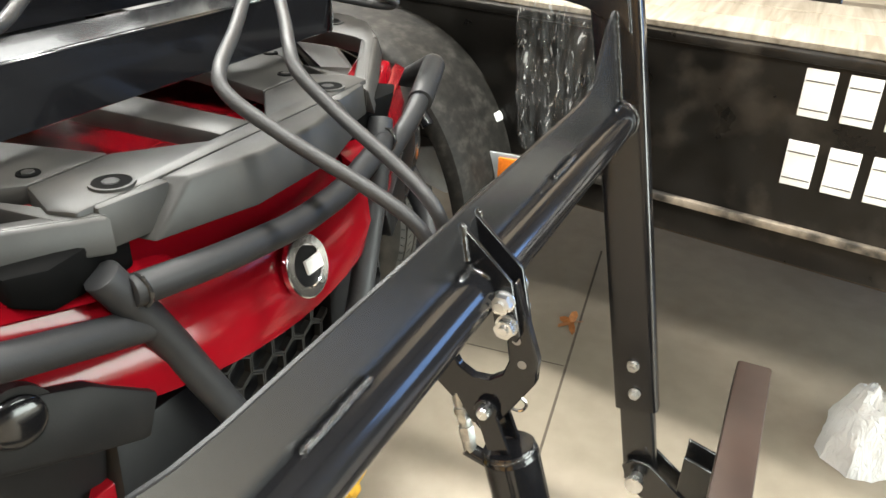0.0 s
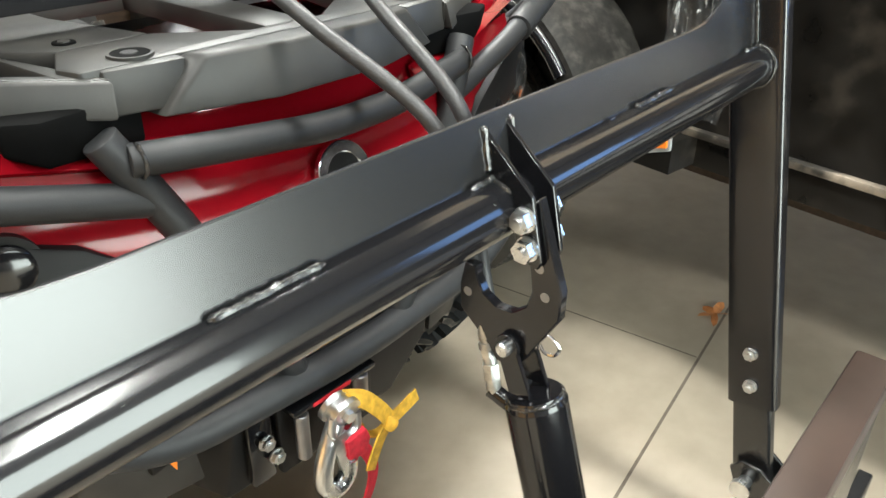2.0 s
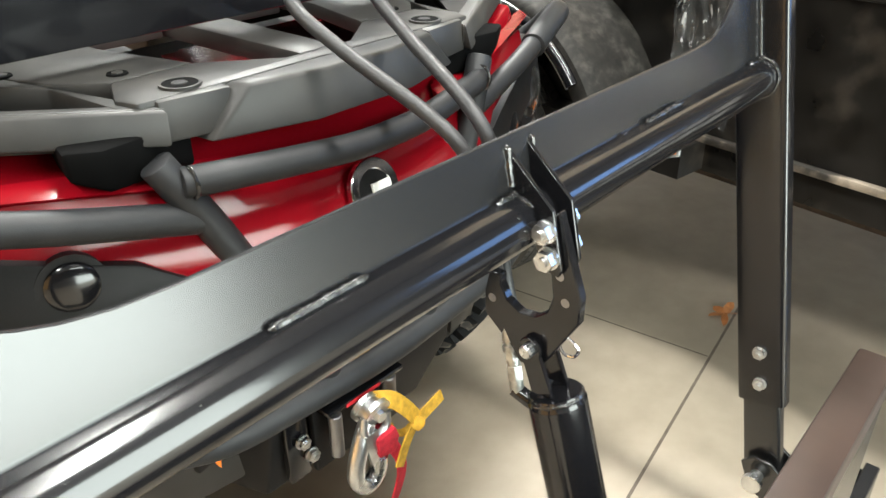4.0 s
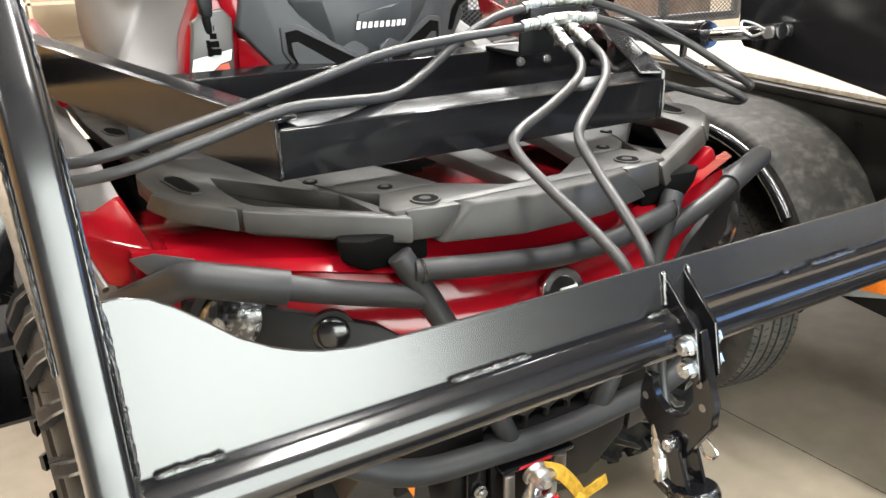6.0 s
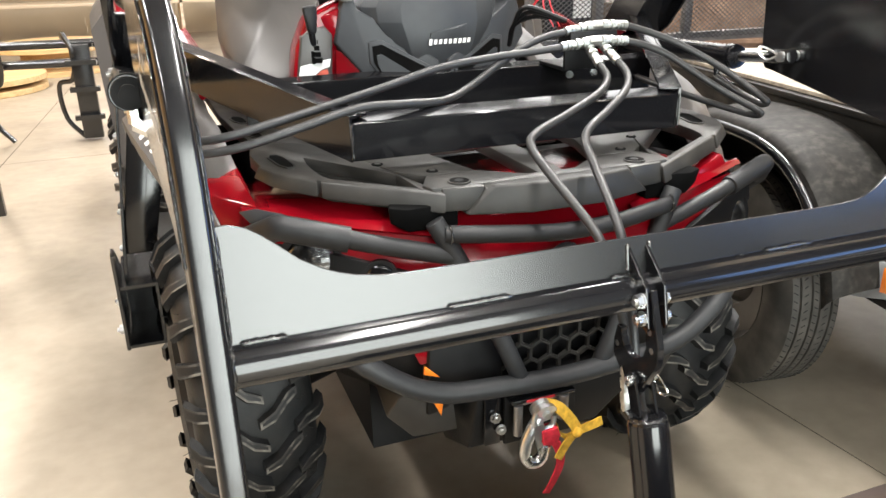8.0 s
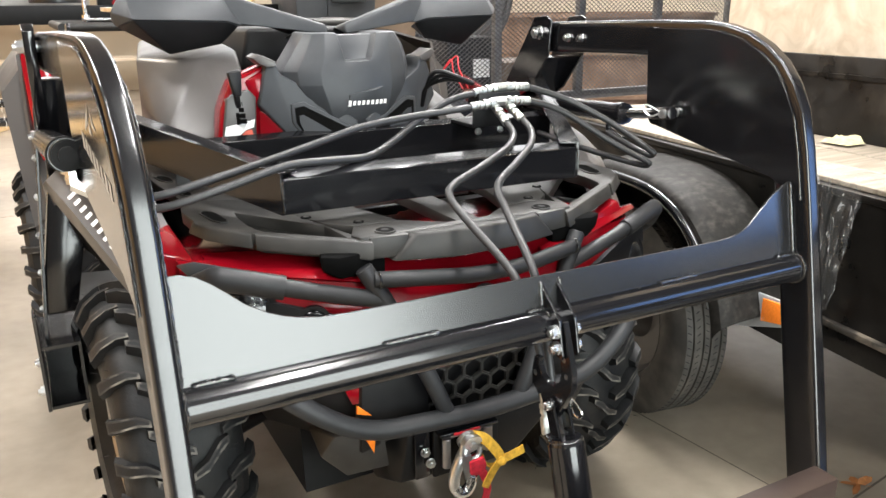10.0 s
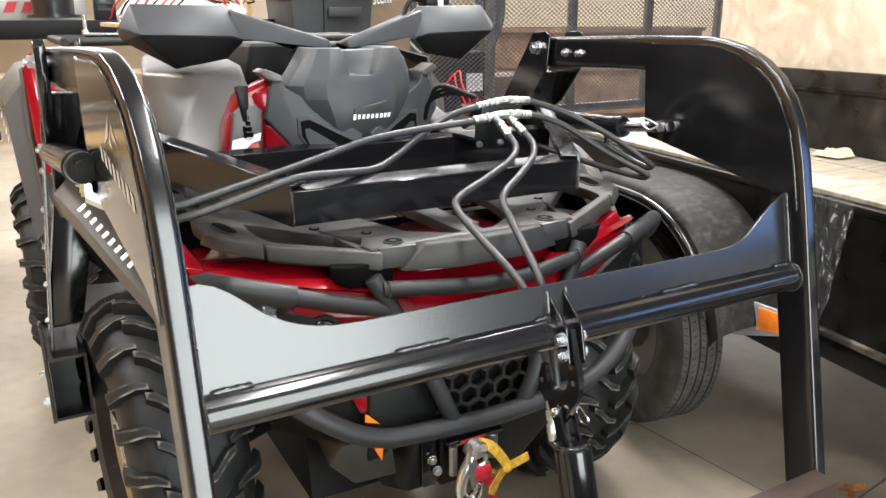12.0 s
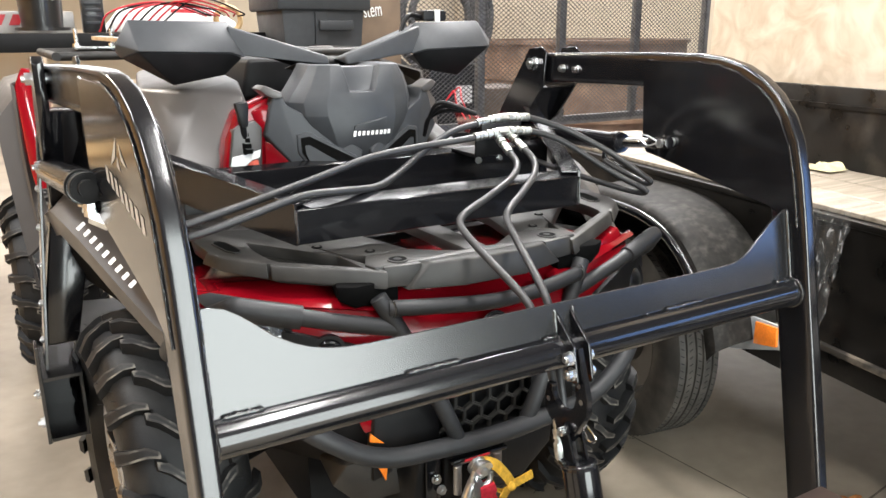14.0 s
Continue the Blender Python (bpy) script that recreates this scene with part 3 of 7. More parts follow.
def loader_tower(s):
    """Mounting post: a forked neck at the pivot, a wide box below it, and a leg that splays out to the foot."""
    def xs(a, c):
        return min(s * a, s * c), max(s * a, s * c)
    neck = [(0.715, 1.150), (0.735, 1.162), (0.785, 1.158), (0.805, 1.13), (0.93, 0.97), (0.90, 0.93), (0.80, 0.985), (0.725, 1.07)]
    b = B()
    prism(b, neck, 0, *(xs(0.606, 0.612) if s > 0 else xs(0.5925, 0.612)))
    tower = part("tower", b, BLACK_PLATE, loader, "tall black mounting tower", bevel=0.001, seg=1)
    b = B()
    prism(b, neck, 0, *(xs(0.502, 0.508) if s > 0 else xs(0.534, 0.540)))
    part("tower_plate", b, BLACK, tower, bevel=0.001, seg=1)
    b = B()
    hull(b, [(s * x, y, z) for x in (0.527 if s < 0 else 0.509, 0.6055) for y, z in ((0.775, 1.062), (0.87, 1.062), (0.895, 0.86), (0.985, 0.86))])
    part("tower_box", b, BLACK, tower, bevel=0.004)
    b = B()
    hull(b, [(s * x, y, 0.8595) for x in (0.527, 0.6055) for y in (0.895, 0.985)] + [(s * x, y, 0.575) for x in (0.590, 0.655) for y in (0.87, 0.985)])
    part("leg", b, BLACK, tower, bevel=0.003)
    b = B()
    hull(b, [(s * 0.6125, y, 1.00) for y in (0.90, 0.95)] + [(s * 0.607, y, 1.00) for y in (0.90, 0.95)] + [(s * 0.664, y, 0.50) for y in (0.855, 0.93)] + [(s * 0.657, y, 0.50) for y in (0.855, 0.93)])
    part("leg_strip", b, BLACK_PLATE, tower, "flat strip with a row of bolts", bevel=0.001, seg=1)
    # open foot bracket
    b = B()
    prism(b, [(0.800, 0.600), (0.835, 0.605), (1.00, 0.50), (1.00, 0.385), (0.815, 0.380)], 0, *xs(0.670, 0.677))
    foot = part("foot", b, BLACK_SATIN, tower, "black foot bracket", bevel=0.001, seg=1)
    b = B()
    box(b, (xs(0.596, 0.6695)[0], 0.812, 0.520), (xs(0.596, 0.6695)[1], 1.0, 0.527))
    box(b, (xs(0.596, 0.6695)[0], 0.822, 0.380), (xs(0.596, 0.6695)[1], 1.0, 0.387))
    box(b, (xs(0.596, 0.602)[0], 0.822, 0.3875), (xs(0.596, 0.602)[1], 1.0, 0.5195))
    box(b, (xs(0.6025, 0.6695)[0], 0.99, 0.3875), (xs(0.6025, 0.6695)[1], 1.0, 0.5195))
    part("foot_channel", b, BLACK, foot)
    for y, z in ((0.760, 1.122), (0.885, 0.945)):
        nuts([((s * 0.612, y, z), (s, 0, 0))], tower, 0.011, 0.012, 0.006)
    nuts([((s * (0.502 if s > 0 else 0.534), 0.760, 1.122), (-s, 0, 0))], tower, 0.013, 0.016, 0.006)
    nuts([((s * (0.6125 + 0.103 * (1.0 - z)), 0.90, z), (s, 0, 0)) for z in (0.90, 0.82, 0.74, 0.66, 0.58)], tower, 0.006, 0.005, 0.002)
    nuts([((s * 0.677, y, z), (s, 0, 0)) for y, z in ((0.83, 0.425), (0.90, 0.46))], foot, 0.009)
    return tower


def lift_cylinder(s):
    x = s * 0.490
    a, c, e = Vector((s * 0.535, 0.93, 0.948)), Vector((s * 0.500, 0.440, 0.963)), Vector((s * 0.492, 0.300, 0.980))
    if s < 0:
        a, c, e = Vector((-0.600, 0.86, 0.940)), Vector((-0.583, 0.36, 0.989)), Vector((-0.577, 0.24, 1.001))
    b = B()
    cyl(b, a, c, 0.0205 if s > 0 else 0.0240, n=28)
    if s > 0:
        cyl(b, c + (a - c) * 0.03, c, 0.0235, n=28)
    cy = part("lift_cylinder", b, BLACK, loader, "gloss black lift cylinder with bright end collar")
    b = B()
    cyl(b, c, c + (e - c) * (0.06 if s > 0 else 0.14), 0.0215 if s > 0 else 0.0225, n=24)
    part("collar", b, BLACK if s > 0 else PLASTIC_BLACK, cy)
    b = B()
    cyl(b, c, c + (e - c) * 0.3 if s < 0 else e, 0.0105 if s > 0 else 0.013)
    part("piston_rod", b, CHROME if s > 0 else PLASTIC_BLACK, cy)
    if s < 0:
        b = B()
        for k, (dx, dy, dz) in enumerate(((0.000, 0.03, -0.032), (0.004, 0.000, -0.042))):
            p = c + Vector((dx, dy, dz))
            cyl(b, p + Vector((0, 0, 0.02)), p, 0.010, n=6)
            cyl(b, p, p + Vector((0.022, -0.012, -0.012)), 0.011, n=6)
            cyl(b, p + Vector((0.022, -0.012, -0.012)), p + Vector((0.040, -0.022, -0.022)), 0.0085, n=14)
        part("elbow", b, ZINC, cy, "zinc hydraulic elbows")
        b = B()
        d = (e - c).normalized()
        cyl(b, c + (e - c) * 0.141, c + (e - c) * 0.160, 0.0205, n=28)
        cyl(b, c - d * 0.020, c - d * 0.012, 0.0258, n=28)
        part("gland", b, PLASTIC_BLACK, cy)
        return
    b = B()
    cyl(b, e + Vector((-s * 0.018, 0, 0)), e + Vector((s * 0.03, 0, 0)), 0.009)
    sweep(b, spline([e + Vector((-s * 0.018, 0.006, 0.0)), e + Vector((-s * 0.026, 0.02, -0.006)), e + Vector((-s * 0.030, 0.036, 0.004)), e + Vector((-s * 0.026, 0.040, 0.014)), e + Vector((-s * 0.022, 0.024, 0.012)), e + Vector((-s * 0.018, 0.004, 0.004))], 5), 0.0018, 6)
    part("pin", b, ZINC, cy, "zinc pin with spring clip")
    b = B()
    cyl(b, e + (c - e) * 0.30, e - (c - e) * 0.10, 0.0125)
    part("rod_end", b, BLACK, cy, "black rod end", 0.003)
    b = B()
    p = c + (a - c) * 0.10
    cyl(b, p, p + Vector((0, 0, -0.040)), 0.0065)
    cyl(b, p + Vector((0, 0, -0.040)), p + Vector((0, -0.028, -0.05)), 0.0065, n=6)
    cyl(b, p + Vector((0, -0.028, -0.05)), p + Vector((0, -0.050, -0.055)), 0.0070)
    part("elbow", b, BLACK, cy, "black hydraulic elbow")


for side in (-1, 1):
    loader_tower(side)
    lift_cylinder(side)

b = B()
hull(b, [(x, y, z) for x in (-0.283, 0.290) for y, z in ((0.322, 0.927), (0.327, 0.927), (0.328, 0.868), (0.333, 0.868))])
front_beam = part("front_beam", b, BLACK, loader, "black folded channel across the rack", bevel=0.0012, seg=1)
for foot in (((0.3335, 0.868), (0.3335, 0.873), (0.364, 0.868), (0.364, 0.873)), ((0.3275, 0.922), (0.3275, 0.927), (0.366, 0.9292), (0.366, 0.9342))):
    b = B()
    hull(b, [(x, y, z) for x in (-0.283, 0.290) for y, z in foot])
    part("flange", b, BLACK, front_beam, bevel=0.0012, seg=1)
b = B()
box(b, (-0.405, 0.585, 0.880), (0.415, 0.591, 0.950))
hull(b, [(x, y, z) for x in (-0.405, 0.415) for y, z in ((0.5915, 0.944), (0.5915, 0.950), (0.622, 0.9495), (0.622, 0.9555))])
rear_beam = part("rear_beam", b, BLACK, loader, "black folded channel behind the first", bevel=0.001, seg=1)
nuts([((x, 0.585, 0.928), (0, -1, 0)) for x in (0.225, 0.280)], rear_beam, 0.006, 0.006, 0.003)
for s in (-1, 1):
    a, c = Vector((s * (0.2855 if s < 0 else 0.2925), 0.325, 0.868)), Vector((s * 0.560, 0.845, 0.955))
    d = (c - a).normalized()
    n = Vector((0, 0, 1))
    w = d.cross(n).normalized() * 0.003
    b = B()
    for p in ((a, c),):
        q = [a - w, a + w, c + w, c - w]
        vs = [b.verts.new(v) for v in q] + [b.verts.new(v + n * 0.070) for v in q]
        for f in ((0, 1, 2, 3), (7, 6, 5, 4), (0, 4, 5, 1), (1, 5, 6, 2), (2, 6, 7, 3), (3, 7, 4, 0)):
            b.faces.new([vs[i] for i in f])
        inn = d.cross(n).normalized() * -s * 0.034
        o = d.cross(n).normalized() * -s * 0.0032
        q = [a + n * 0.0655 + o, a + n * 0.0655 + inn, c + n * 0.0655 + inn, c + n * 0.0655 + o]
        vs = [b.verts.new(v) for v in q] + [b.verts.new(v + n * 0.0045) for v in q]
        for f in ((0, 1, 2, 3), (7, 6, 5, 4), (0, 4, 5, 1), (1, 5, 6, 2), (2, 6, 7, 3), (3, 7, 4, 0)):
            b.faces.new([vs[i] for i in f])
    part("side_beam", b, BLACK, loader, "black side beam running back to the tower", bevel=0.001, seg=1)

welds([[(s * (0.2855 if s < 0 else 0.2925), 0.3225, 0.870), (s * (0.2855 if s < 0 else 0.2925), 0.3225, 0.926)] for s in (-1, 1)], loader, 0.0022)

# hose manifold
b = B()
box(b, (0.150, 0.455, 0.992), (0.245, 0.500, 1.024))
box(b, (0.165, 0.50, 0.951), (0.23, 0.506, 1.02))
box(b, (0.165, 0.506, 0.951), (0.23, 0.60, 0.957))
manifold = part("manifold", b, PLASTIC_BLACK, loader, "small black valve block with crimped fittings", bevel=0.002)


def fitting(bm, p, d, length=0.06, r=0.0080):
    p, d = Vector(p), Vector(d).normalized()
    q = d.to_track_quat("Z", "Y").to_matrix()
    rows = []
    for a, c, k in ((0.0, 0.22, 1.15), (0.22, 0.34, 0.85), (0.34, 0.46, 1.2), (0.46, 0.56, 0.8), (0.56, 0.66, 1.05), (0.66, 0.70, 0.9), (0.70, 0.80, 1.05), (0.80, 0.84, 0.9), (0.84, 1.0, 1.05)):
        for e in (a + 0.004, c - 0.004):
            rows.append([p + d * length * e + q @ Vector((r * k * math.cos(math.pi * i / 6), r * k * math.sin(math.pi * i / 6), 0)) for i in range(12)])
    loft(bm, rows, closed=True)


FIT = [((0.197, 0.468, 1.031), (-1, 0.0, -0.14), 0.052), ((0.219, 0.468, 1.032), (1, 0.0, -0.05), 0.052), ((0.176, 0.440, 1.007), (-1, 0.0, -0.10), 0.054),
       ((0.202, 0.440, 1.009), (1, 0.0, -0.07), 0.054), ((0.180, 0.445, 1.000), (-0.05, -0.8, -0.45), 0.056), ((0.206, 0.445, 1.004), (0.1, -0.8, -0.45), 0.056)]
for p, d, length in FIT:
    b = B()
    fitting(b, p, d, length)
    part("fitting", b, ZINC_DULL, manifold, "crimped zinc hydraulic fitting")
for x, y, z in ((0.1975, 0.468, 1.031), (0.1765, 0.440, 1.008)):
    b = B()
    cyl(b, (x, y, z), (x + 0.021 + 0.004 * (y < 0.45), y, z + 0.001), 0.0095, n=6)
    part("tee", b, ZINC_DULL, manifold)
for k, (dx, dz) in enumerate(((0.0, 0.0), (0.012, 0.006))):
    b = B()
    sweep(b, spline([(0.14 + dx, 0.50, 1.03), (0.125 + dx, 0.51, 1.062 + dz), (0.13 + dx, 0.53, 1.085 + dz), (0.12, 0.55, 1.06)], 6), 0.0012, 6)
    part("wire", b, RED_FLAT, manifold, "thin red wire")
for k in range(3):
    b = B()
    sweep(b, spline([(0.16, 0.49, 1.04), (0.115 - 0.01 * k, 0.52, 1.048 + 0.008 * k), (0.09, 0.56, 1.03), (0.10, 0.60, 0.99)], 6), 0.0045, 8)
    part("conduit", b, PLASTIC_BLACK, manifold, "black cable conduit")


HOSES = [
    [(0.122, 0.440, 1.001), (0.075, 0.441, 0.997), (0.012, 0.442, 0.993), (-0.10, 0.432, 0.983), (-0.198, 0.41, 0.964), (-0.308, 0.37, 0.947), (-0.407, 0.337, 0.933), (-0.475, 0.333, 0.921), (-0.525, 0.37, 0.915), (-0.535, 0.44, 0.915)],
    [(0.145, 0.468, 1.023), (0.110, 0.466, 1.018), (0.070, 0.459, 1.007), (0.014, 0.444, 0.984), (-0.06, 0.41, 0.952), (-0.119, 0.375, 0.940), (-0.19, 0.352, 0.944), (-0.27, 0.338, 0.946), (-0.368, 0.32, 0.927), (-0.455, 0.315, 0.909), (-0.52, 0.345, 0.900), (-0.535, 0.42, 0.900)],
    [(0.271, 0.468, 1.029), (0.325, 0.464, 1.013), (0.375, 0.450, 0.993), (0.435, 0.415, 0.957), (0.470, 0.375, 0.925), (0.488, 0.340, 0.902), (0.494, 0.334, 0.894), (0.495, 0.352, 0.889), (0.495, 0.41, 0.900), (0.496, 0.48, 0.918)],
    [(0.256, 0.440, 1.005), (0.295, 0.437, 0.995), (0.34, 0.428, 0.976), (0.405, 0.405, 0.933), (0.450, 0.378, 0.902), (0.480, 0.345, 0.881), (0.487, 0.338, 0.873), (0.484, 0.358, 0.868), (0.455, 0.42, 0.878), (0.41, 0.50, 0.897), (0.38, 0.60, 0.915)],
    [(0.177, 0.400, 0.975), (0.174, 0.368, 0.956), (0.134, 0.325, 0.941), (0.045, 0.268, 0.924), (-0.035, 0.222, 0.910), (-0.052, 0.200, 0.895), (-0.048, 0.150, 0.868), (-0.037, 0.040, 0.815), (-0.024, 0.022, 0.760), (0.004, 0.026, 0.690), (0.011, 0.020, 0.640)],
    [(0.212, 0.400, 0.979), (0.213, 0.368, 0.960), (0.184, 0.325, 0.942), (0.110, 0.260, 0.925), (0.050, 0.212, 0.913), (0.030, 0.190, 0.898), (0.022, 0.145, 0.870), (-0.004, 0.036, 0.815), (0.012, 0.030, 0.74), (0.026, 0.030, 0.665), (0.022, 0.006, 0.605), (0.012, -0.036, 0.572)],
]
for k, pts in enumerate(HOSES):
    b = B()
    P = spline(pts, 8)
    sweep(b, P, 0.0064, 12)
    h = part("hose", b, HOSE, loader, "black rubber hydraulic hose")
    # printed line of small bars along the hose
    if k in (1, 5):
        b = B()
        rnd = random.Random(k)
        seg = [(p, q) for p, q in zip(P, P[1:])][14:52]
        for p, q in seg:
            d = (q - p).normalized()
            side = d.cross(Vector((0.2, -0.3, 1))).normalized()
            up = side.cross(d).normalized()
            if up.z < 0:
                up = -up
            for j in range(3):
                if rnd.random() < 0.55:
                    continue
                o = p.lerp(q, j / 3.0) + (up * 0.7 - side * 0.0 + Vector((-0.3, -0.64, 0)) * 0.7).normalized() * 0.0066
                w = (q - p) / 3 * 0.55
                e = side * 0.0013
                b.faces.new([b.verts.new(v) for v in (o - e, o + w - e, o + w + e, o + e)])
        tagged(part("print", b, HOSE_PRINT, h), "row of tiny worn grey printed bars", kind="stuff")

EMBLEM = material("pale_grey_print", (0.40, 0.38, 0.35), 0.5, grain=0.15, scale=90)
# emblem and lettering on the outer face of each arm as plain shapes
for s in (-1, 1):
    xo = s * (ARM_IN + ARM_THICK + 0.0036)
    tris = ([(0.166, 1.082), (0.190, 1.062), (0.214, 1.040), (0.180, 1.054)], [(0.155, 1.076), (0.143, 1.062), (0.120, 1.049), (0.148, 1.054)], [(0.170, 1.058), (0.176, 1.044), (0.158, 1.040), (0.163, 1.049)])
    bars = [[(0.243 - 0.0254 * k + dy, 1.024 - 0.0045 * k + dz) for dy, dz in ((0.008, -0.009), (-0.008, -0.012), (-0.004, 0.009), (0.011, 0.012))] for k in range(8)]
    for shape in list(tris) + bars:
        b = B()
        b.faces.new([b.verts.new((xo + (s * 0.058 * p[0] if s < 0 else 0), *p)) for p in shape])
        part("emblem", b, EMBLEM, loader)


# ---- the quad ----
quad = thing("quad_bike", "red and grey all-terrain vehicle with black rack and bumper", "quad bike", at=(0, 1.3, 0))


def pair(name, build, mat, label="", bevel=0.0, seg=2, parent=None, angle=32.0):
    """The same part on both sides; build(bm, s) takes the side."""
    out = []
    for s in (-1, 1):
        bm = B()
        build(bm, s)
        out.append(part(name, bm, mat, parent or quad, label, bevel, seg, angle))
    return out


def tyre_profile(r, w, rim):
    return [(-w * 0.36, rim), (-w * 0.47, rim + 0.02), (-w * 0.5, (r + rim) / 2), (-w * 0.485, r - 0.045), (-w * 0.44, r - 0.018), (-w * 0.34, r - 0.004), (-w * 0.15, r), (w * 0.15, r),
            (w * 0.34, r - 0.004), (w * 0.44, r - 0.018), (w * 0.485, r - 0.045), (w * 0.5, (r + rim) / 2), (w * 0.47, rim + 0.02), (w * 0.36, rim)]


def revolve(bm, prof, c, n=48, cap=False):
    """Turn a profile of (x, radius) round the x axis through c."""
    rows = []
    for i in range(n):
        a = 2 * math.pi * i / n
        rows.append([bm.verts.new((c[0] + x, c[1] + r * math.cos(a), c[2] + r * math.sin(a))) for x, r in prof])
    for i in range(n):
        a, d = rows[i], rows[(i + 1) % n]
        for j in range(len(prof) - 1):
            bm.faces.new((a[j], a[j + 1], d[j + 1], d[j]))


def lug_mesh(name, side, r, w, kind, h=0.024):
    """One tread block at the top of a wheel at the origin: a bent centre bar or a shoulder block."""
    bm = B()
    if kind == "bar":
        line = [(-0.006 * side, -0.046), (0.022 * side, -0.034), (0.048 * side, -0.006), (0.066 * side, 0.004)]
        hw, drop = [0.010, 0.012, 0.0125, 0.010], [0.0, 0.0, 0.001, 0.005]
    else:
        line = [(0.058 * side, 0.020), (0.078 * side, 0.030), (0.100 * side, 0.030), (0.117 * side, 0.032)]
        hw, drop = [0.009, 0.0125, 0.014, 0.015], [0.003, 0.010, 0.026, 0.052]
    k = w / 0.22
    low, top = [], []
    for (x, y), q, d in zip(line, hw, drop):
        for sg in (-1, 1):
            yy = y + sg * q
            base = math.sqrt(max(r * r - yy * yy, 0)) - d
            low.append((x * k, yy, base - 0.010))
            top.append((x * k + (0.006 * side if d > 0.02 else 0), y + sg * (q - 0.003), base + h - d * 0.25))
    L = [bm.verts.new(p) for p in low]
    T = [bm.verts.new(p) for p in top]
    n = len(line)
    tops = []
    for i in range(n - 1):
        a = 2 * i
        tops.append(bm.faces.new((T[a], T[a + 1], T[a + 3], T[a + 2])))
        bm.faces.new((L[a], L[a + 2], T[a + 2], T[a]))
        bm.faces.new((L[a + 1], T[a + 1], T[a + 3], L[a + 3]))
    bm.faces.new((L[0], T[0], T[1], L[1]))
    e = 2 * (n - 1)
    bm.faces.new((L[e], L[e + 1], T[e + 1], T[e]))
    # scuffed rim round the top of the block, darker rubber inside and on the flanks
    bmesh.ops.recalc_face_normals(bm, faces=bm.faces)
    for f in bmesh.ops.inset_region(bm, faces=tops, thickness=0.0042, use_even_offset=True)["faces"]:
        f.material_index = 1
    me = mesh_of(name, bm, RUBBER)
    me.materials.append(LUG)
    return me


LUGS = {}


def quad_wheel(c, r, w, name, outside, steer=0.0):
    rim = 0.165
    b = B()
    revolve(b, tyre_profile(r - 0.023, w, rim), c)
    wheel = part("wheel", b, RUBBER, quad, "knobbly black tyre on a dark alloy rim")
    key = (r, w)
    if key not in LUGS:
        LUGS[key] = [(sd, kd, lug_mesh("lug", sd, r - 0.023, w, kd)) for sd in (-1, 1) for kd in ("bar", "block")]
    n = 23
    for i in range(n):
        for sd, kd, me in LUGS[key]:
            a = 360 * (i + 0.5 * (sd > 0)) / n
            twin("lug", me, wheel, Matrix.Translation(c) @ Matrix.Rotation(radians(a), 4, "X"))
    b = B()
    x = c[0] + outside * w * 0.30
    revolve(b, [(outside * w * 0.33, rim + 0.004), (outside * w * 0.36, rim - 0.006), (outside * w * 0.30, rim - 0.018), (-outside * w * 0.33, rim - 0.02), (-outside * w * 0.36, rim + 0.004)], c, 40)
    for i in range(7):
        a = 2 * math.pi * i / 7
        for d in (-0.11, 0.11):
            p0 = Vector((x, c[1] + 0.04 * math.cos(a), c[2] + 0.04 * math.sin(a)))
            p1 = Vector((x + outside * 0.004, c[1] + (rim - 0.01) * math.cos(a + d), c[2] + (rim - 0.01) * math.sin(a + d)))
            cyl(b, p0, p1, 0.011, 0.008, 8)
    part("rim", b, ALU, wheel, "dark machined alloy rim")
    b = B()
    cyl(b, (x - outside * 0.03, c[1], c[2]), (x + outside * 0.018, c[1], c[2]), 0.042, 0.034, 24)
    for i in range(4):
        a = math.pi / 4 + i * math.pi / 2
        cyl(b, (x, c[1] + 0.055 * math.cos(a), c[2] + 0.055 * math.sin(a)), (x + outside * 0.016, c[1] + 0.055 * math.cos(a), c[2] + 0.055 * math.sin(a)), 0.009, n=6)
    part("hub", b, ZINC, wheel)
    wheel.matrix_basis = Matrix.Translation(c) @ Matrix.Rotation(radians(steer), 4, "Z") @ Matrix.Translation(-Vector(c))
    return wheel


for s in (-1, 1):
    quad_wheel((s * 0.475, 0.725, 0.33), 0.33, 0.22, "front", s, 4.0)
    quad_wheel((s * 0.565, 2.25, 0.33), 0.33, 0.27, "rear", s)

# moulding nibs standing off the shoulders of the front tyres
rnd = random.Random(21)
for s in (-1, 1):
    b = B()
    for k in range(150):
        a = rnd.uniform(0, 2 * math.pi)
        x, r = (rnd.choice((-1, 1)) * rnd.uniform(0.088, 0.112), rnd.uniform(0.285, 0.312))
        p = Vector((s * 0.475 + x, 0.725 + r * math.cos(a), 0.33 + r * math.sin(a)))
        d = Vector((0.9 if x > 0 else -0.9, 0.6 * math.cos(a), 0.6 * math.sin(a))).normalized()
        cyl(b, p, p + d * rnd.uniform(0.008, 0.016), 0.0008, 0.0004, 4)
    nib = part("tyre_nib", b, RUBBER, quad)
    tagged(nib, "tiny rubber nibs", kind="stuff")

# rack
LOOP = [(0.182, 0.209), (0.345, 0.292), (0.396, 0.334), (0.416, 0.375), (0.422, 0.45), (0.408, 0.55), (0.290, 0.53), (0.255, 0.40), (0.190, 0.30)]
POCKET = [(0.212, 0.230), (0.326, 0.296), (0.336, 0.315), (0.341, 0.345), (0.344, 0.385), (0.341, 0.432), (0.222, 0.318)]


def side_of(pts, s):
    return [(s * x, y) for x, y in pts]


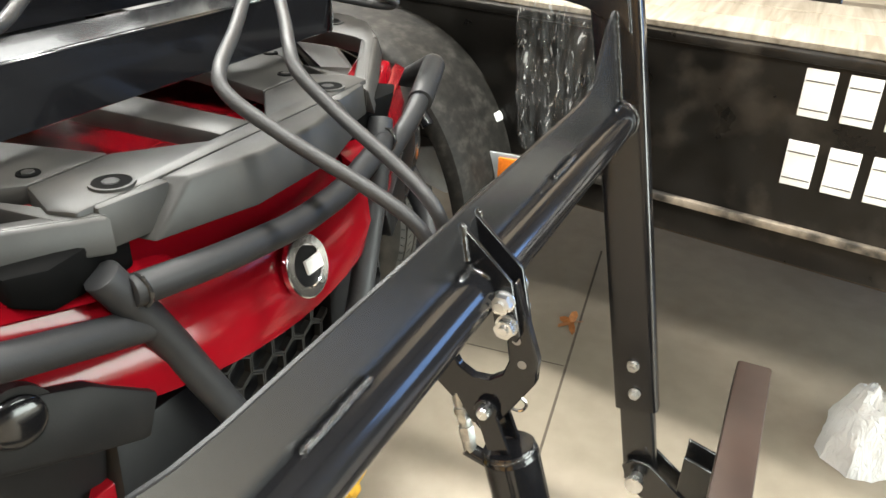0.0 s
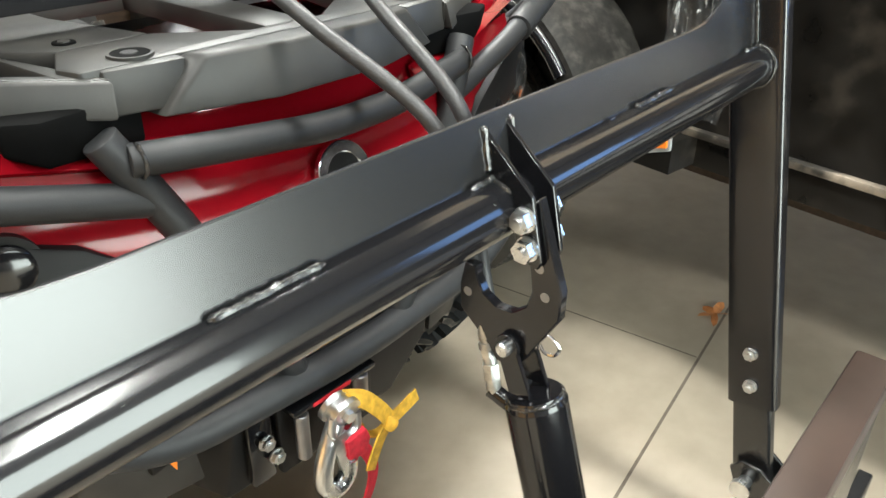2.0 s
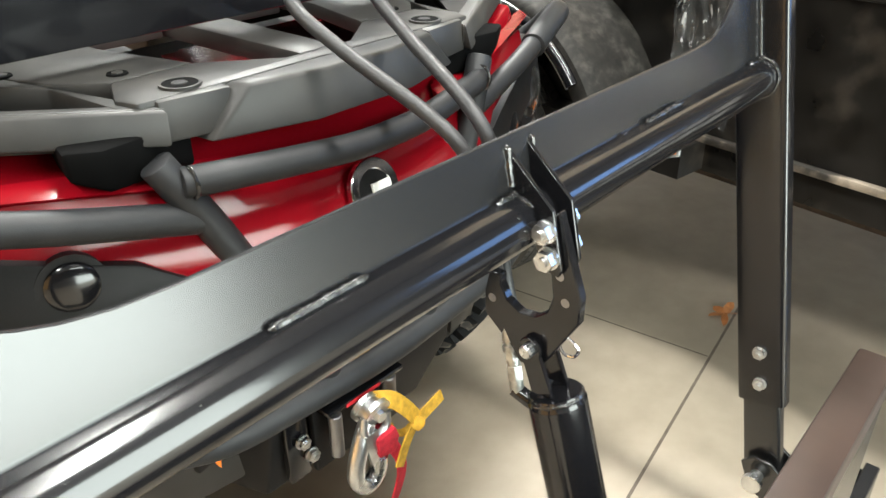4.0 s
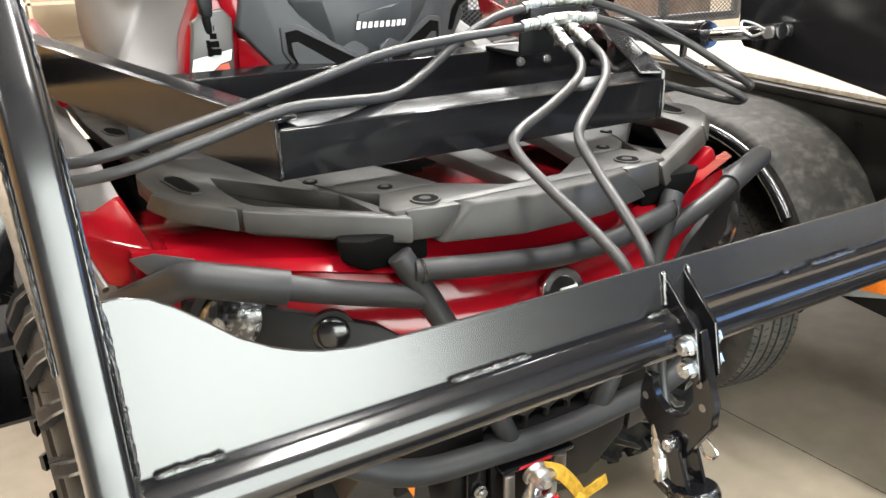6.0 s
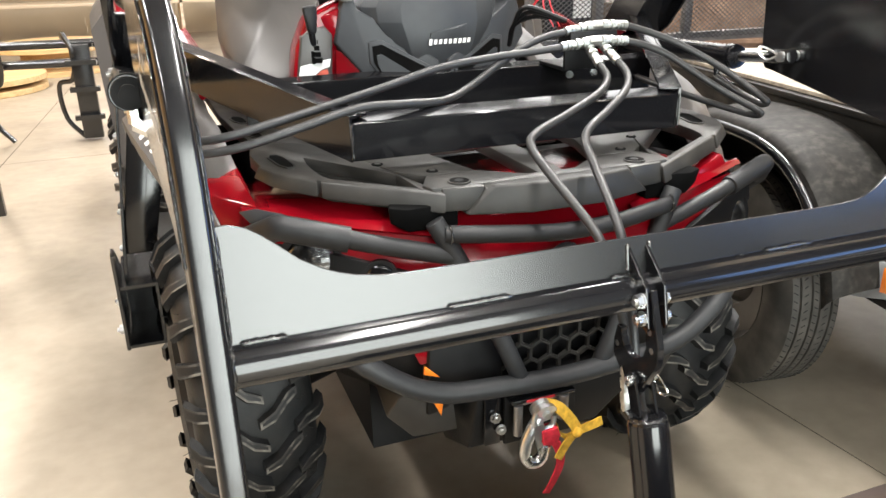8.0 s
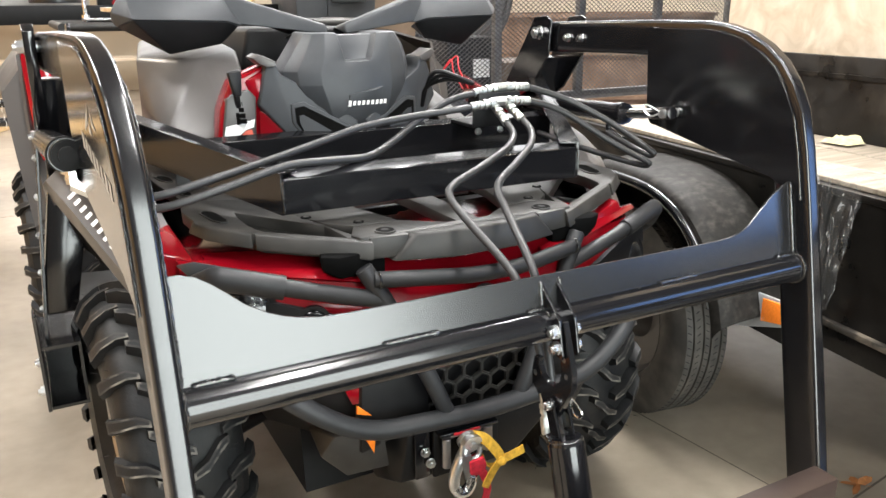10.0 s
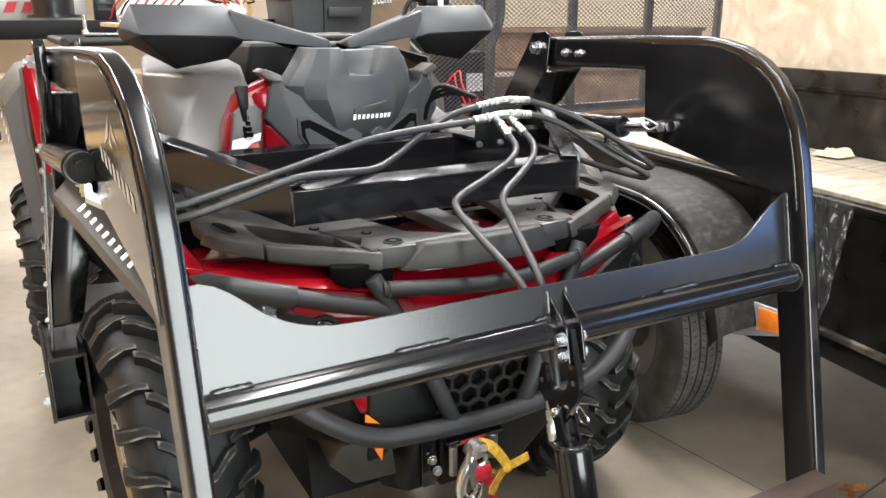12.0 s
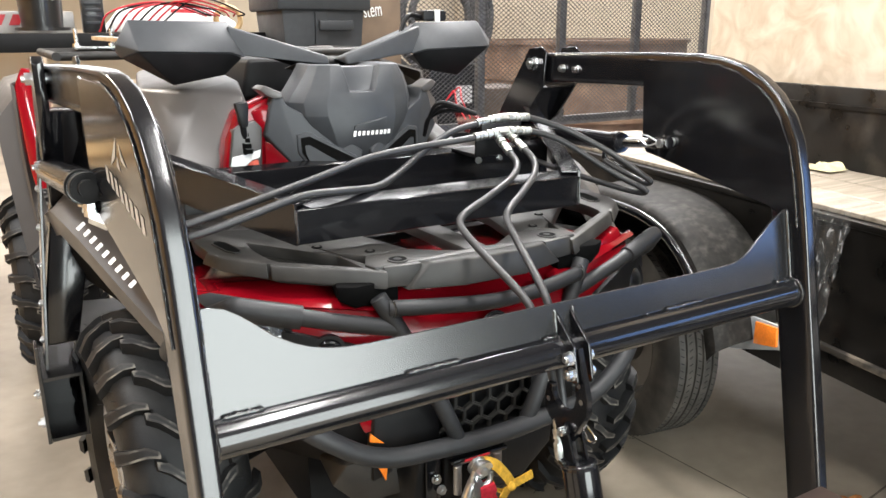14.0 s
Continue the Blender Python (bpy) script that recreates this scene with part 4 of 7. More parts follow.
pair("rack_loop", lambda bm, s: ring(bm, side_of([LOOP[0], LOOP[1], LOOP[2], LOOP[3], LOOP[4], LOOP[5], LOOP[6]], s), side_of([POCKET[0], POCKET[1], POCKET[2], POCKET[3], POCKET[4], POCKET[5], POCKET[6]], s), 2, 0.826, 0.847), PLASTIC, "dark grey moulded carrying loop", 0.0035)
pair("rack_lip", lambda bm, s: (hull(bm, [(s * x, y, z) for x, y, z in ((0.186, 0.200, 0.818), (0.182, 0.206, 0.8462), (0.345, 0.288, 0.8462), (0.346, 0.280, 0.822), (0.190, 0.232, 0.8462), (0.190, 0.232, 0.818), (0.335, 0.306, 0.8462), (0.335, 0.306, 0.822))]),
                                 hull(bm, [(s * x, y, z) for x, y, z in ((0.349, 0.289, 0.8462), (0.350, 0.281, 0.823), (0.400, 0.334, 0.8462), (0.408, 0.330, 0.826), (0.420, 0.376, 0.8462), (0.428, 0.378, 0.828), (0.345, 0.309, 0.8462), (0.345, 0.309, 0.823), (0.395, 0.40, 0.8462), (0.395, 0.40, 0.828))])), PLASTIC, "", 0.003)
# floor of the left pocket with a drain slit along its front
b = B()
prism(b, side_of(POCKET, -1), 2, 0.8135, 0.8180)
ring(b, side_of([(x + 0.006 * (x - 0.28) / 0.07, y + 0.006 * (y - 0.32) / 0.09) for x, y in POCKET], -1), side_of(POCKET, -1), 2, 0.8138, 0.8258)
part("rack_tray", b, PLASTIC, quad, "grey floor of the rack pocket")
# the slit is a flat plate, its shade painted on
b = B()
hull(b, [(x, y, z) for x, y in ((-0.226, 0.283), (-0.316, 0.362), (-0.318, 0.392), (-0.229, 0.307)) for z in (0.8172, 0.8187)])
part("drain_slit", b, WELL, quad)
# chamfered block at the front, fairing back into the platform
b = B()
hull(b, [(-0.152, 0.198, 0.806), (-0.06, 0.172, 0.806), (0.06, 0.172, 0.806), (0.152, 0.198, 0.806), (-0.112, 0.196, 0.847), (-0.04, 0.178, 0.849), (0.04, 0.178, 0.849), (0.112, 0.196, 0.847),
         (-0.160, 0.250, 0.806), (0.160, 0.250, 0.806), (-0.12, 0.215, 0.847), (0.12, 0.215, 0.847)])
part("rack_bumper", b, PLASTIC, quad, "chamfered grey bumper block at the front of the rack", 0.004)
pair("rack_corner", lambda bm, s: hull(bm, [(s * 0.133, 0.204, 0.810), (s * 0.186, 0.210, 0.812), (s * 0.122, 0.206, 0.8455), (s * 0.186, 0.214, 0.8455), (s * 0.133, 0.25, 0.810), (s * 0.186, 0.25, 0.812), (s * 0.122, 0.25, 0.8455), (s * 0.186, 0.25, 0.8455)]), PLASTIC, "", 0.003)
b = B()
prism(b, [(-0.200, 0.219), (-0.112, 0.2165), (0.112, 0.2165), (0.200, 0.219), (0.207, 0.240), (0.185, 0.287), (0.104, 0.287), (0.040, 0.238), (-0.040, 0.238), (-0.104, 0.287), (-0.185, 0.287), (-0.207, 0.240)], 2, 0.830, 0.8468)
part("rack_platform", b, PLASTIC, quad, "dark grey moulded rack platform", 0.003)
pair("rack_rib", lambda bm, s: prism(bm, side_of([(0.104, 0.288), (0.184, 0.288), (0.215, 0.318), (0.250, 0.40), (0.286, 0.532), (0.270, 0.66), (0.146, 0.66), (0.134, 0.40)], s), 2, 0.830, 0.8468), PLASTIC, "", 0.003)
b = B()
prism(b, [(-0.022, 0.239), (0.022, 0.239), (0.030, 0.66), (-0.030, 0.66)], 2, 0.826, 0.8466)
part("rack_rib", b, PLASTIC, quad, "", 0.003)
b = B()
box(b, (-0.131, 0.46, 0.828), (-0.031, 0.66, 0.845))
box(b, (0.031, 0.46, 0.828), (0.131, 0.66, 0.845))
part("rack_floor", b, PLASTIC, quad, "", 0.002)
pair("rack_rail", lambda bm, s: prism(bm, side_of([(0.409, 0.552), (0.295, 0.533), (0.31, 0.70), (0.361, 0.90), (0.375, 1.02), (0.442, 1.02), (0.436, 0.80), (0.424, 0.66)], s), 2, 0.829, 0.8472), PLASTIC, "", 0.004)
b = B()
box(b, (-0.36, 0.905, 0.829), (0.36, 0.955, 0.847))
part("rack_rail", b, PLASTIC, quad, "", 0.004)
# openings through the loops, as thin plates painted as dark as their shade, and screws
for s in (-1, 1):
    for px, py, l, w, rz in ((0.381, 0.402, 0.040, 0.011, -10), (0.392, 0.60, 0.030, 0.010, -8), (0.404, 0.735, 0.030, 0.012, -8), (0.415, 0.95, 0.030, 0.010, -6)):
        b = B()
        m = pose(s * px, py, 0.8473, 0, 0, s * rz)
        prism(b, [(-w, -l + 0.014), (-w + 0.007, -l), (w - 0.007, -l), (w, -l + 0.014), (w, l - 0.014), (w - 0.007, l), (-w + 0.007, l), (-w, l - 0.014)], 2, -0.0006, 0.0006)
        bmesh.ops.transform(b, matrix=m, verts=b.verts)
        slot = part("slot", b, WELL, quad, "near-black plate standing for the shaded slot in the rack")
        b = B()
        ring(b, [(-w - 0.003, -l + 0.013), (-w + 0.005, -l - 0.003), (w - 0.005, -l - 0.003), (w + 0.003, -l + 0.013), (w + 0.003, l - 0.013), (w - 0.005, l + 0.003), (-w + 0.005, l + 0.003), (-w - 0.003, l - 0.013)],
             [(-w, -l + 0.014), (-w + 0.007, -l), (w - 0.007, -l), (w, -l + 0.014), (w, l - 0.014), (w - 0.007, l), (-w + 0.007, l), (-w, l - 0.014)], 2, -0.001, 0.0018)
        bmesh.ops.transform(b, matrix=m, verts=b.verts)
        part("slot_rim", b, PLASTIC, slot)
# screw recesses are discs with their shade painted black
for x, y in ((-0.151, 0.236), (0.149, 0.236)):
    b = B()
    cyl(b, (x, y, 0.8462), (x, y, 0.8486), 0.0150, n=24)
    boss = part("screw_recess", b, WELL, quad)
    b = B()
    ring(b, [(x + 0.0175 * math.cos(k * math.pi / 12), y + 0.0175 * math.sin(k * math.pi / 12)) for k in range(24)],
         [(x + 0.0150 * math.cos(k * math.pi / 12), y + 0.0150 * math.sin(k * math.pi / 12)) for k in range(24)], 2, 0.8465, 0.8490)
    part("screw_boss", b, PLASTIC, boss)
    b = B()
    cyl(b, (x, y + 0.001, 0.8484), (x, y + 0.001, 0.8493), 0.0070, 0.0062, n=16)
    part("screw", b, PLASTIC_BLACK, boss, "recessed black screw")
for x, y in ((-0.168, 0.305), (0.168, 0.305), (-0.326, 0.465), (0.326, 0.465), (-0.235, 0.375), (0.235, 0.375)):
    b = B()
    cyl(b, (x, y, 0.8464), (x, y, 0.8482), 0.0095, 0.0088, n=16)
    part("screw", b, WELL, quad)
    b = B()
    cyl(b, (x, y, 0.8480), (x, y, 0.8490), 0.0055, 0.005, n=6)
    part("screw_head", b, PLASTIC, quad)

# the loops and rails rise a little towards the sides
for ob in quad.children_recursive:
    if ob.name.split(".")[0] in ("rack_loop", "rack_lip", "rack_tray", "drain_slit", "rack_rail", "slot", "slot_rim") and len(ob.data.vertices):
        for v in ob.data.vertices:
            v.co.z += 0.10 * (max(0.186, abs(v.co.x)) - 0.225) - 0.002

# red fascia
rows = []
xs = [-0.455 + 0.825 * i / 28 for i in range(29)]
for f in (lambda s: (0.60, 0.775), lambda s: (0.40 + 0.02 * s * s, 0.778 + 0.03 * s), lambda s: (0.275 + 0.055 * s * s, 0.792 + 0.022 * s), lambda s: (0.212 + 0.09 * s * s, 0.770 + 0.022 * s), lambda s: (0.185 + 0.115 * s * s, 0.735 + 0.030 * s * s),
          lambda s: (0.172 + 0.13 * s * s, 0.700 + 0.070 * s * s), lambda s: (0.175 + 0.14 * s * s, 0.668 + 0.105 * s * s), lambda s: (0.24 + 0.12 * s * s, 0.655 + 0.112 * s * s)):
    row = []
    for x in xs:
        y, z = f(abs(x) / 0.455)
        row.append((x, y, z - (max(0.0, x - 0.33) * 1.1 if y > 0.30 and len(rows) < 3 else 0.0)))
    rows.append(row)
b = B()
loft(b, rows, thick=-0.004)
part("front_fascia", b, RED, quad, "glossy red front fascia")
# creases and centre panel lines
pair("fascia_crease", lambda bm, s: hull(bm, [(s * 0.13, 0.186, 0.768), (s * 0.40, 0.275, 0.806), (s * 0.40, 0.290, 0.812), (s * 0.13, 0.215, 0.785), (s * 0.13, 0.205, 0.76), (s * 0.40, 0.30, 0.79)]), RED, "", 0.002)
b = B()
hull(b, [(-x, y, z) for x, y, z in ((0.445, 0.312, 0.776), (0.484, 0.335, 0.785), (0.500, 0.41, 0.822), (0.500, 0.72, 0.832), (0.44, 0.72, 0.835), (0.430, 0.325, 0.818), (0.44, 0.50, 0.83), (0.44, 0.6, 0.78), (0.49, 0.60, 0.80))])
part("side_fascia", b, RED, quad, "red side panel", 0.006)
b = B()
corner = [(0.245, 0.252, 0.792), (0.352, 0.272, 0.828), (0.394, 0.288, 0.786), (0.312, 0.256, 0.722), (0.252, 0.236, 0.735)]
hull(b, corner + [(x, y + 0.05, z) for x, y, z in corner])
part("corner_fascia", b, RED, quad, "red corner panel under the rack", 0.005)
b = B()
sweep(b, [(-0.486, 0.330, 0.782), (-0.504, 0.41, 0.820), (-0.505, 0.58, 0.832)], 0.004, 8)
part("trim_strip", b, GREY, quad, "thin silver grey edge strip")
b = B()
hull(b, [(-0.400, 0.266, 0.820), (-0.440, 0.288, 0.828), (-0.464, 0.308, 0.820), (-0.445, 0.274, 0.802), (-0.41, 0.32, 0.80)])
part("vent", b, GREY_DARK, quad, "grey vent cover", 0.003)
# round maker's badge as a plain ring
b = B()
for k, (r0, r1) in enumerate(((0.031, 0.020),)):
    ring(b, [(r0 * math.cos(a * math.pi / 18), r0 * math.sin(a * math.pi / 18)) for a in range(36)], [(r1 * math.cos(a * math.pi / 18), r1 * math.sin(a * math.pi / 18)) for a in range(36)], 1, -0.004, 0.004)
bmesh.ops.transform(b, matrix=pose(-0.005, 0.168, 0.722, -18, 0, 0), verts=b.verts)
badge = part("badge", b, CHROME, quad, "round chrome badge", 0.001, 1)
b = B()
cyl(b, (0, -0.001, 0), (0, 0.003, 0), 0.020, n=28)
bmesh.ops.transform(b, matrix=pose(-0.005, 0.168, 0.722, -18, 0, 0), verts=b.verts)
part("badge_core", b, PLASTIC_BLACK, badge)
b = B()
box(b, (-0.004, -0.005, -0.008), (0.020, -0.002, 0.006))
bmesh.ops.transform(b, matrix=pose(-0.005, 0.168, 0.722, -18, 0, 0), verts=b.verts)
part("badge_bar", b, WHITE, badge)
# headlights
for s in (-1, 1):
    for hx, hy, hz, r in ((0.372, 0.262, 0.750 - 0.04 * (s > 0), 0.036), (0.280, 0.224, 0.724 - 0.03 * (s > 0), 0.021)):
        b = B()
        d = Vector((0.25 * s, -0.9, 0.05)).normalized()
        p = Vector((s * hx, hy, hz))
        cyl(b, p + d * -0.05, p + d * 0.012, r * 0.95, r * 1.28, 28)
        bezel = part("headlight", b, PLASTIC_BLACK, quad, "round headlight in a black bezel")
        b = B()
        q = d.to_track_quat("Z", "Y").to_matrix()
        rings_ = [[p + d * (0.013 + r * 0.24 * math.sin(e)) + q @ Vector((r * math.cos(e) * math.cos(a), r * math.cos(e) * math.sin(a), 0)) for a in [2 * math.pi * k / 24 for k in range(24)]] for e in (0, 0.35, 0.7, 1.05, 1.4)]
        loft(b, rings_, closed=True)
        part("lens", b, LENS if r > 0.03 else BLACK, bezel, "bright faceted reflector lens" if r > 0.03 else "dark glossy lens")
b = B()
hull(b, [(-0.46, 0.36, 0.78), (0.46, 0.36, 0.78), (-0.42, 0.30, 0.70), (0.42, 0.30, 0.70), (-0.22, 0.23, 0.66), (0.22, 0.23, 0.66), (-0.20, 0.26, 0.46), (0.20, 0.26, 0.46), (-0.30, 0.50, 0.42), (0.30, 0.50, 0.42), (-0.34, 0.62, 0.78), (0.34, 0.62, 0.78)])
part("front_core", b, PLASTIC_BLACK, quad, "black front structure behind the bumper")
# housing round the lamps
pair("headlight_housing", lambda bm, s: hull(bm, [(s * x, y + d, z) for x, y, z in ((0.42, 0.272, 0.775), (0.35, 0.238, 0.764), (0.235, 0.195, 0.729), (0.185, 0.185, 0.692), (0.200, 0.185, 0.655), (0.30, 0.213, 0.69), (0.38, 0.245, 0.71), (0.43, 0.275, 0.735)) for d in (0, 0.06)]), PLASTIC_BLACK, "black lamp housing", 0.004)
# honeycomb grille
b = B()
for j in range(5):
    for i in range(7):
        cx, cz = -0.104 + i * 0.036 + (j % 2) * 0.018, 0.512 + j * 0.0312
        if not -0.085 < cx < 0.115:
            continue
        hexa = [(cx + 0.0202 * math.sin(k * math.pi / 3), cz + 0.0202 * math.cos(k * math.pi / 3)) for k in range(6)]
        inn = [(cx + 0.0178 * math.sin(k * math.pi / 3), cz + 0.0178 * math.cos(k * math.pi / 3)) for k in range(6)]
        ring(b, hexa, inn, 1, 0.222, 0.230)
part("grille", b, PLASTIC, quad, "grey honeycomb grille")
# plain black panels at both sides of the grille
pair("grille_panel", lambda bm, s: hull(bm, [(s * x, y + d, z) for x, y, z in ((0.205, 0.222, 0.645), (0.108 if s > 0 else 0.090, 0.218, 0.640), (0.108 if s > 0 else 0.086, 0.214, 0.500), (0.215, 0.218, 0.470)) for d in (0, 0.03)]), PLASTIC_BLACK, "plain black panel beside the grille", 0.004)
# bumper bars
for pts, r in (([(-0.2035, 0.203, 0.803), (-0.171, 0.190, 0.742), (-0.104, 0.178, 0.604), (-0.068, 0.178, 0.520)], 0.0145), ([(0.2035, 0.203, 0.803), (0.171, 0.190, 0.742), (0.104, 0.178, 0.604), (0.068, 0.178, 0.520)], 0.0145),
               ([(-0.192, 0.190, 0.786), (-0.120, 0.172, 0.782), (-0.020, 0.166, 0.772), (0.070, 0.169, 0.772), (0.195, 0.192, 0.782)], 0.0130)):
    b = B()
    sweep(b, rounded(pts, 0.034), r, 16)
    part("bumper_bar", b, BUMPER, quad, "matt black tubular bumper bar", 0.002)
for s in (-1, 1):
    # weld fillet where the bars meet the strut
    welds([[(s * 0.186, 0.188 - 0.0135 * math.cos(a), 0.786 + 0.0135 * math.sin(a)) for a in [k * math.pi / 6 - math.pi / 2 for k in range(7)]]], quad, 0.0022)
for s in (-1, 1):
    b = B()
    sweep(b, rounded([(s * 0.172, 0.192, 0.748), (s * 0.30, 0.208, 0.782), (s * 0.406, 0.238, 0.812)], 0.04), 0.0135 if s < 0 else 0.0125, 16)
    part("bumper_bar", b, BUMPER, quad)
    b = B()
    sweep(b, rounded([(s * 0.325, 0.214, 0.789), (s * 0.418, 0.240, 0.812), (s * 0.478, 0.315, 0.765), (s * 0.485, 0.40, 0.70)], 0.007), 0.0185 if s < 0 else 0.0160, 16)
    part("bumper_sleeve", b, BUMPER, quad, "thicker plastic sleeve over the bar", 0.002)
b = B()
sweep(b, rounded([(-0.445, 0.34, 0.70), (-0.335, 0.19, 0.612), (-0.225, 0.176, 0.533), (0.0, 0.170, 0.520), (0.225, 0.176, 0.533), (0.335, 0.19, 0.612), (0.445, 0.34, 0.70)], 0.06), 0.0165, 16)
part("bumper_bar", b, BUMPER, quad, "lower bumper bar")
# black brackets that tie the struts to the underside of the rack
# their outer ends also cover the dark area beside each strut
pair("strut_bracket", lambda bm, s: hull(bm, [(s * x, y, z) for x, y, z in ((0.160, 0.216, 0.785), (0.160, 0.216, 0.824), (0.236, 0.214, 0.786), (0.240, 0.206, 0.824), (0.262, 0.222, 0.800), (0.266, 0.218, 0.826), (0.168, 0.30, 0.785), (0.240, 0.30, 0.79), (0.245, 0.30, 0.823), (0.165, 0.30, 0.823))]), WELL, "black strut bracket", 0.004)
# skid panels and side reflectors
b = B()
hull(b, [(-0.135, 0.200, 0.500), (0.151, 0.200, 0.513), (-0.150, 0.205, 0.40), (0.146, 0.203, 0.451), (0.086, 0.205, 0.398), (-0.14, 0.34, 0.33), (0.08, 0.34, 0.34), (-0.2, 0.4, 0.5), (0.16, 0.36, 0.50)])
part("skid_plate", b, PLASTIC_BLACK, quad, "black skid plate", 0.004)
pair("air_deflector", lambda bm, s: hull(bm, [(s * 0.175, 0.215, 0.515), (s * 0.255, 0.235, 0.505), (s * 0.275, 0.25, 0.465), (s * 0.235, 0.235, 0.425), (s * 0.165, 0.215, 0.435), (s * 0.2, 0.33, 0.45), (s * 0.27, 0.33, 0.48), (s * 0.2, 0.33, 0.51)]), PLASTIC, "angular grey deflector", 0.003)
for tri_pts in (((-0.221, 0.568), (-0.223, 0.553), (-0.196, 0.543)), ((-0.209, 0.502), (-0.192, 0.496), (-0.195, 0.472))):
    b = B()
    hull(b, [(x, y, z) for x, z in tri_pts for y in (0.208, 0.214)])
    part("side_reflector", b, AMBER, quad, "small amber reflector", 0.001)
for s in (-1,):
    b = B()
    (lambda bm, s: hull(bm, [(s * 0.17, 0.225, 0.60), (s * 0.235, 0.235, 0.59), (s * 0.22, 0.235, 0.555), (s * 0.18, 0.225, 0.56), (s * 0.2, 0.26, 0.60)]))(b, s)
    part("lower_fascia", b, RED, quad, "", 0.002)
# suspension arms seen under the body
for s in (-1, 1):
    for y in (0.62, 0.80):
        b = B()
        cyl(b, (s * 0.18, y, 0.40), (s * 0.37, 0.72, 0.27), 0.016)
        part("suspension_arm", b, PLASTIC_BLACK, quad)
    b = B()
    cyl(b, (s * 0.22, 0.66, 0.70), (s * 0.34, 0.68, 0.33), 0.022)
    for k in range(9):
        p = Vector((s * 0.22, 0.66, 0.70)).lerp(Vector((s * 0.34, 0.68, 0.33)), 0.15 + k * 0.07)
        cyl(b, p, p + Vector((s * 0.004, 0, -0.012)), 0.036)
    part("shock_absorber", b, RED_FLAT, quad, "red coil spring shock absorber")
b = B()
hull(b, [(-0.26, 0.4, 0.30), (0.26, 0.4, 0.30), (-0.26, 2.2, 0.28), (0.26, 2.2, 0.28), (-0.24, 0.5, 0.62), (0.24, 0.5, 0.62), (-0.24, 2.2, 0.75), (0.24, 2.2, 0.75)])
part("chassis", b, PLASTIC_BLACK, quad, "dark engine and frame under the bodywork")

# fenders


def fender_front(bm, s):
    rows = []
    for y, xo, zo, xi, zi in ((0.385, 0.480, 0.720, 0.455, 0.765), (0.43, 0.505, 0.745, 0.465, 0.80), (0.52, 0.545, 0.800, 0.48, 0.855), (0.62, 0.582, 0.852, 0.49, 0.895), (0.70, 0.600, 0.868, 0.50, 0.91), (0.80, 0.612, 0.872, 0.50, 0.92), (0.95, 0.618, 0.835, 0.49, 0.92), (1.05, 0.615, 0.77, 0.48, 0.90), (1.12, 0.605, 0.69, 0.47, 0.86)):
        xm = xo * 0.55 + xi * 0.45
        rows.append([(s * (xo - 0.012), y + 0.004, zo - 0.050), (s * xo, y, zo), (s * (xo - 0.015), y, zo + 0.012), (s * xm, y, zo * 0.45 + zi * 0.55 + 0.012), (s * xi, y, zi), (s * (xi - 0.04), y, zi - 0.02)])
    loft(bm, rows, thick=0.006)


pair("front_fender", fender_front, GREY, "matt grey front fender with white lettering bars")
pair("fender_liner", lambda bm, s: hull(bm, [(s * 0.36, 0.42, 0.70), (s * 0.48, 0.42, 0.72), (s * 0.36, 1.08, 0.66), (s * 0.58, 1.08, 0.68), (s * 0.36, 0.7, 0.82), (s * 0.575, 0.7, 0.82), (s * 0.36, 0.95, 0.82), (s * 0.585, 0.95, 0.80)]), WELL, "black wheel arch liner")
# lettering on the fender as plain bars
for s in (-1,):
    b = B()
    for k in range(9):
        t = k / 8
        a = Vector((s * 0.570, 0.620, 0.869)).lerp(Vector((s * 0.520, 0.440, 0.806)), t)
        d = (Vector((s * 0.520, 0.440, 0.806)) - Vector((s * 0.570, 0.620, 0.869))).normalized()
        nrm = Vector((s * 0.62, -0.25, 0.74)).normalized()
        u = nrm.cross(d).normalized()
        h = 0.0085 if k == 0 else 0.0065
        p = a + nrm * 0.010
        for q0, q1 in ((-h, h),):
            vs = [p + u * q0 - d * 0.0045, p + u * q0 + d * 0.0055, p + u * q1 + d * 0.0055, p + u * q1 - d * 0.0045]
            b.faces.new([b.verts.new(v) for v in vs])
    part("lettering", b, WHITE, quad, "row of white bars on the fender")

# pod with console, handlebar and guards
PX = -0.036


def on_console(bm, poly, near, far):
    """A plate with an outline in (x, z) on the slanting console front; mirrored when its outline is."""
    def front(x, z):
        return 0.595 + 0.27 * (abs(x - PX) - 0.016) + 0.10 * (z - 0.95)
    A = [bm.verts.new((x, front(x, z) + near, z)) for x, z in poly]
    C = [bm.verts.new((x, front(x, z) + far, z)) for x, z in poly]
    n = len(poly)
    bm.faces.new(A)
    bm.faces.new(C[::-1])
    for i in range(n):
        bm.faces.new((A[i], C[i], C[(i + 1) % n], A[(i + 1) % n]))


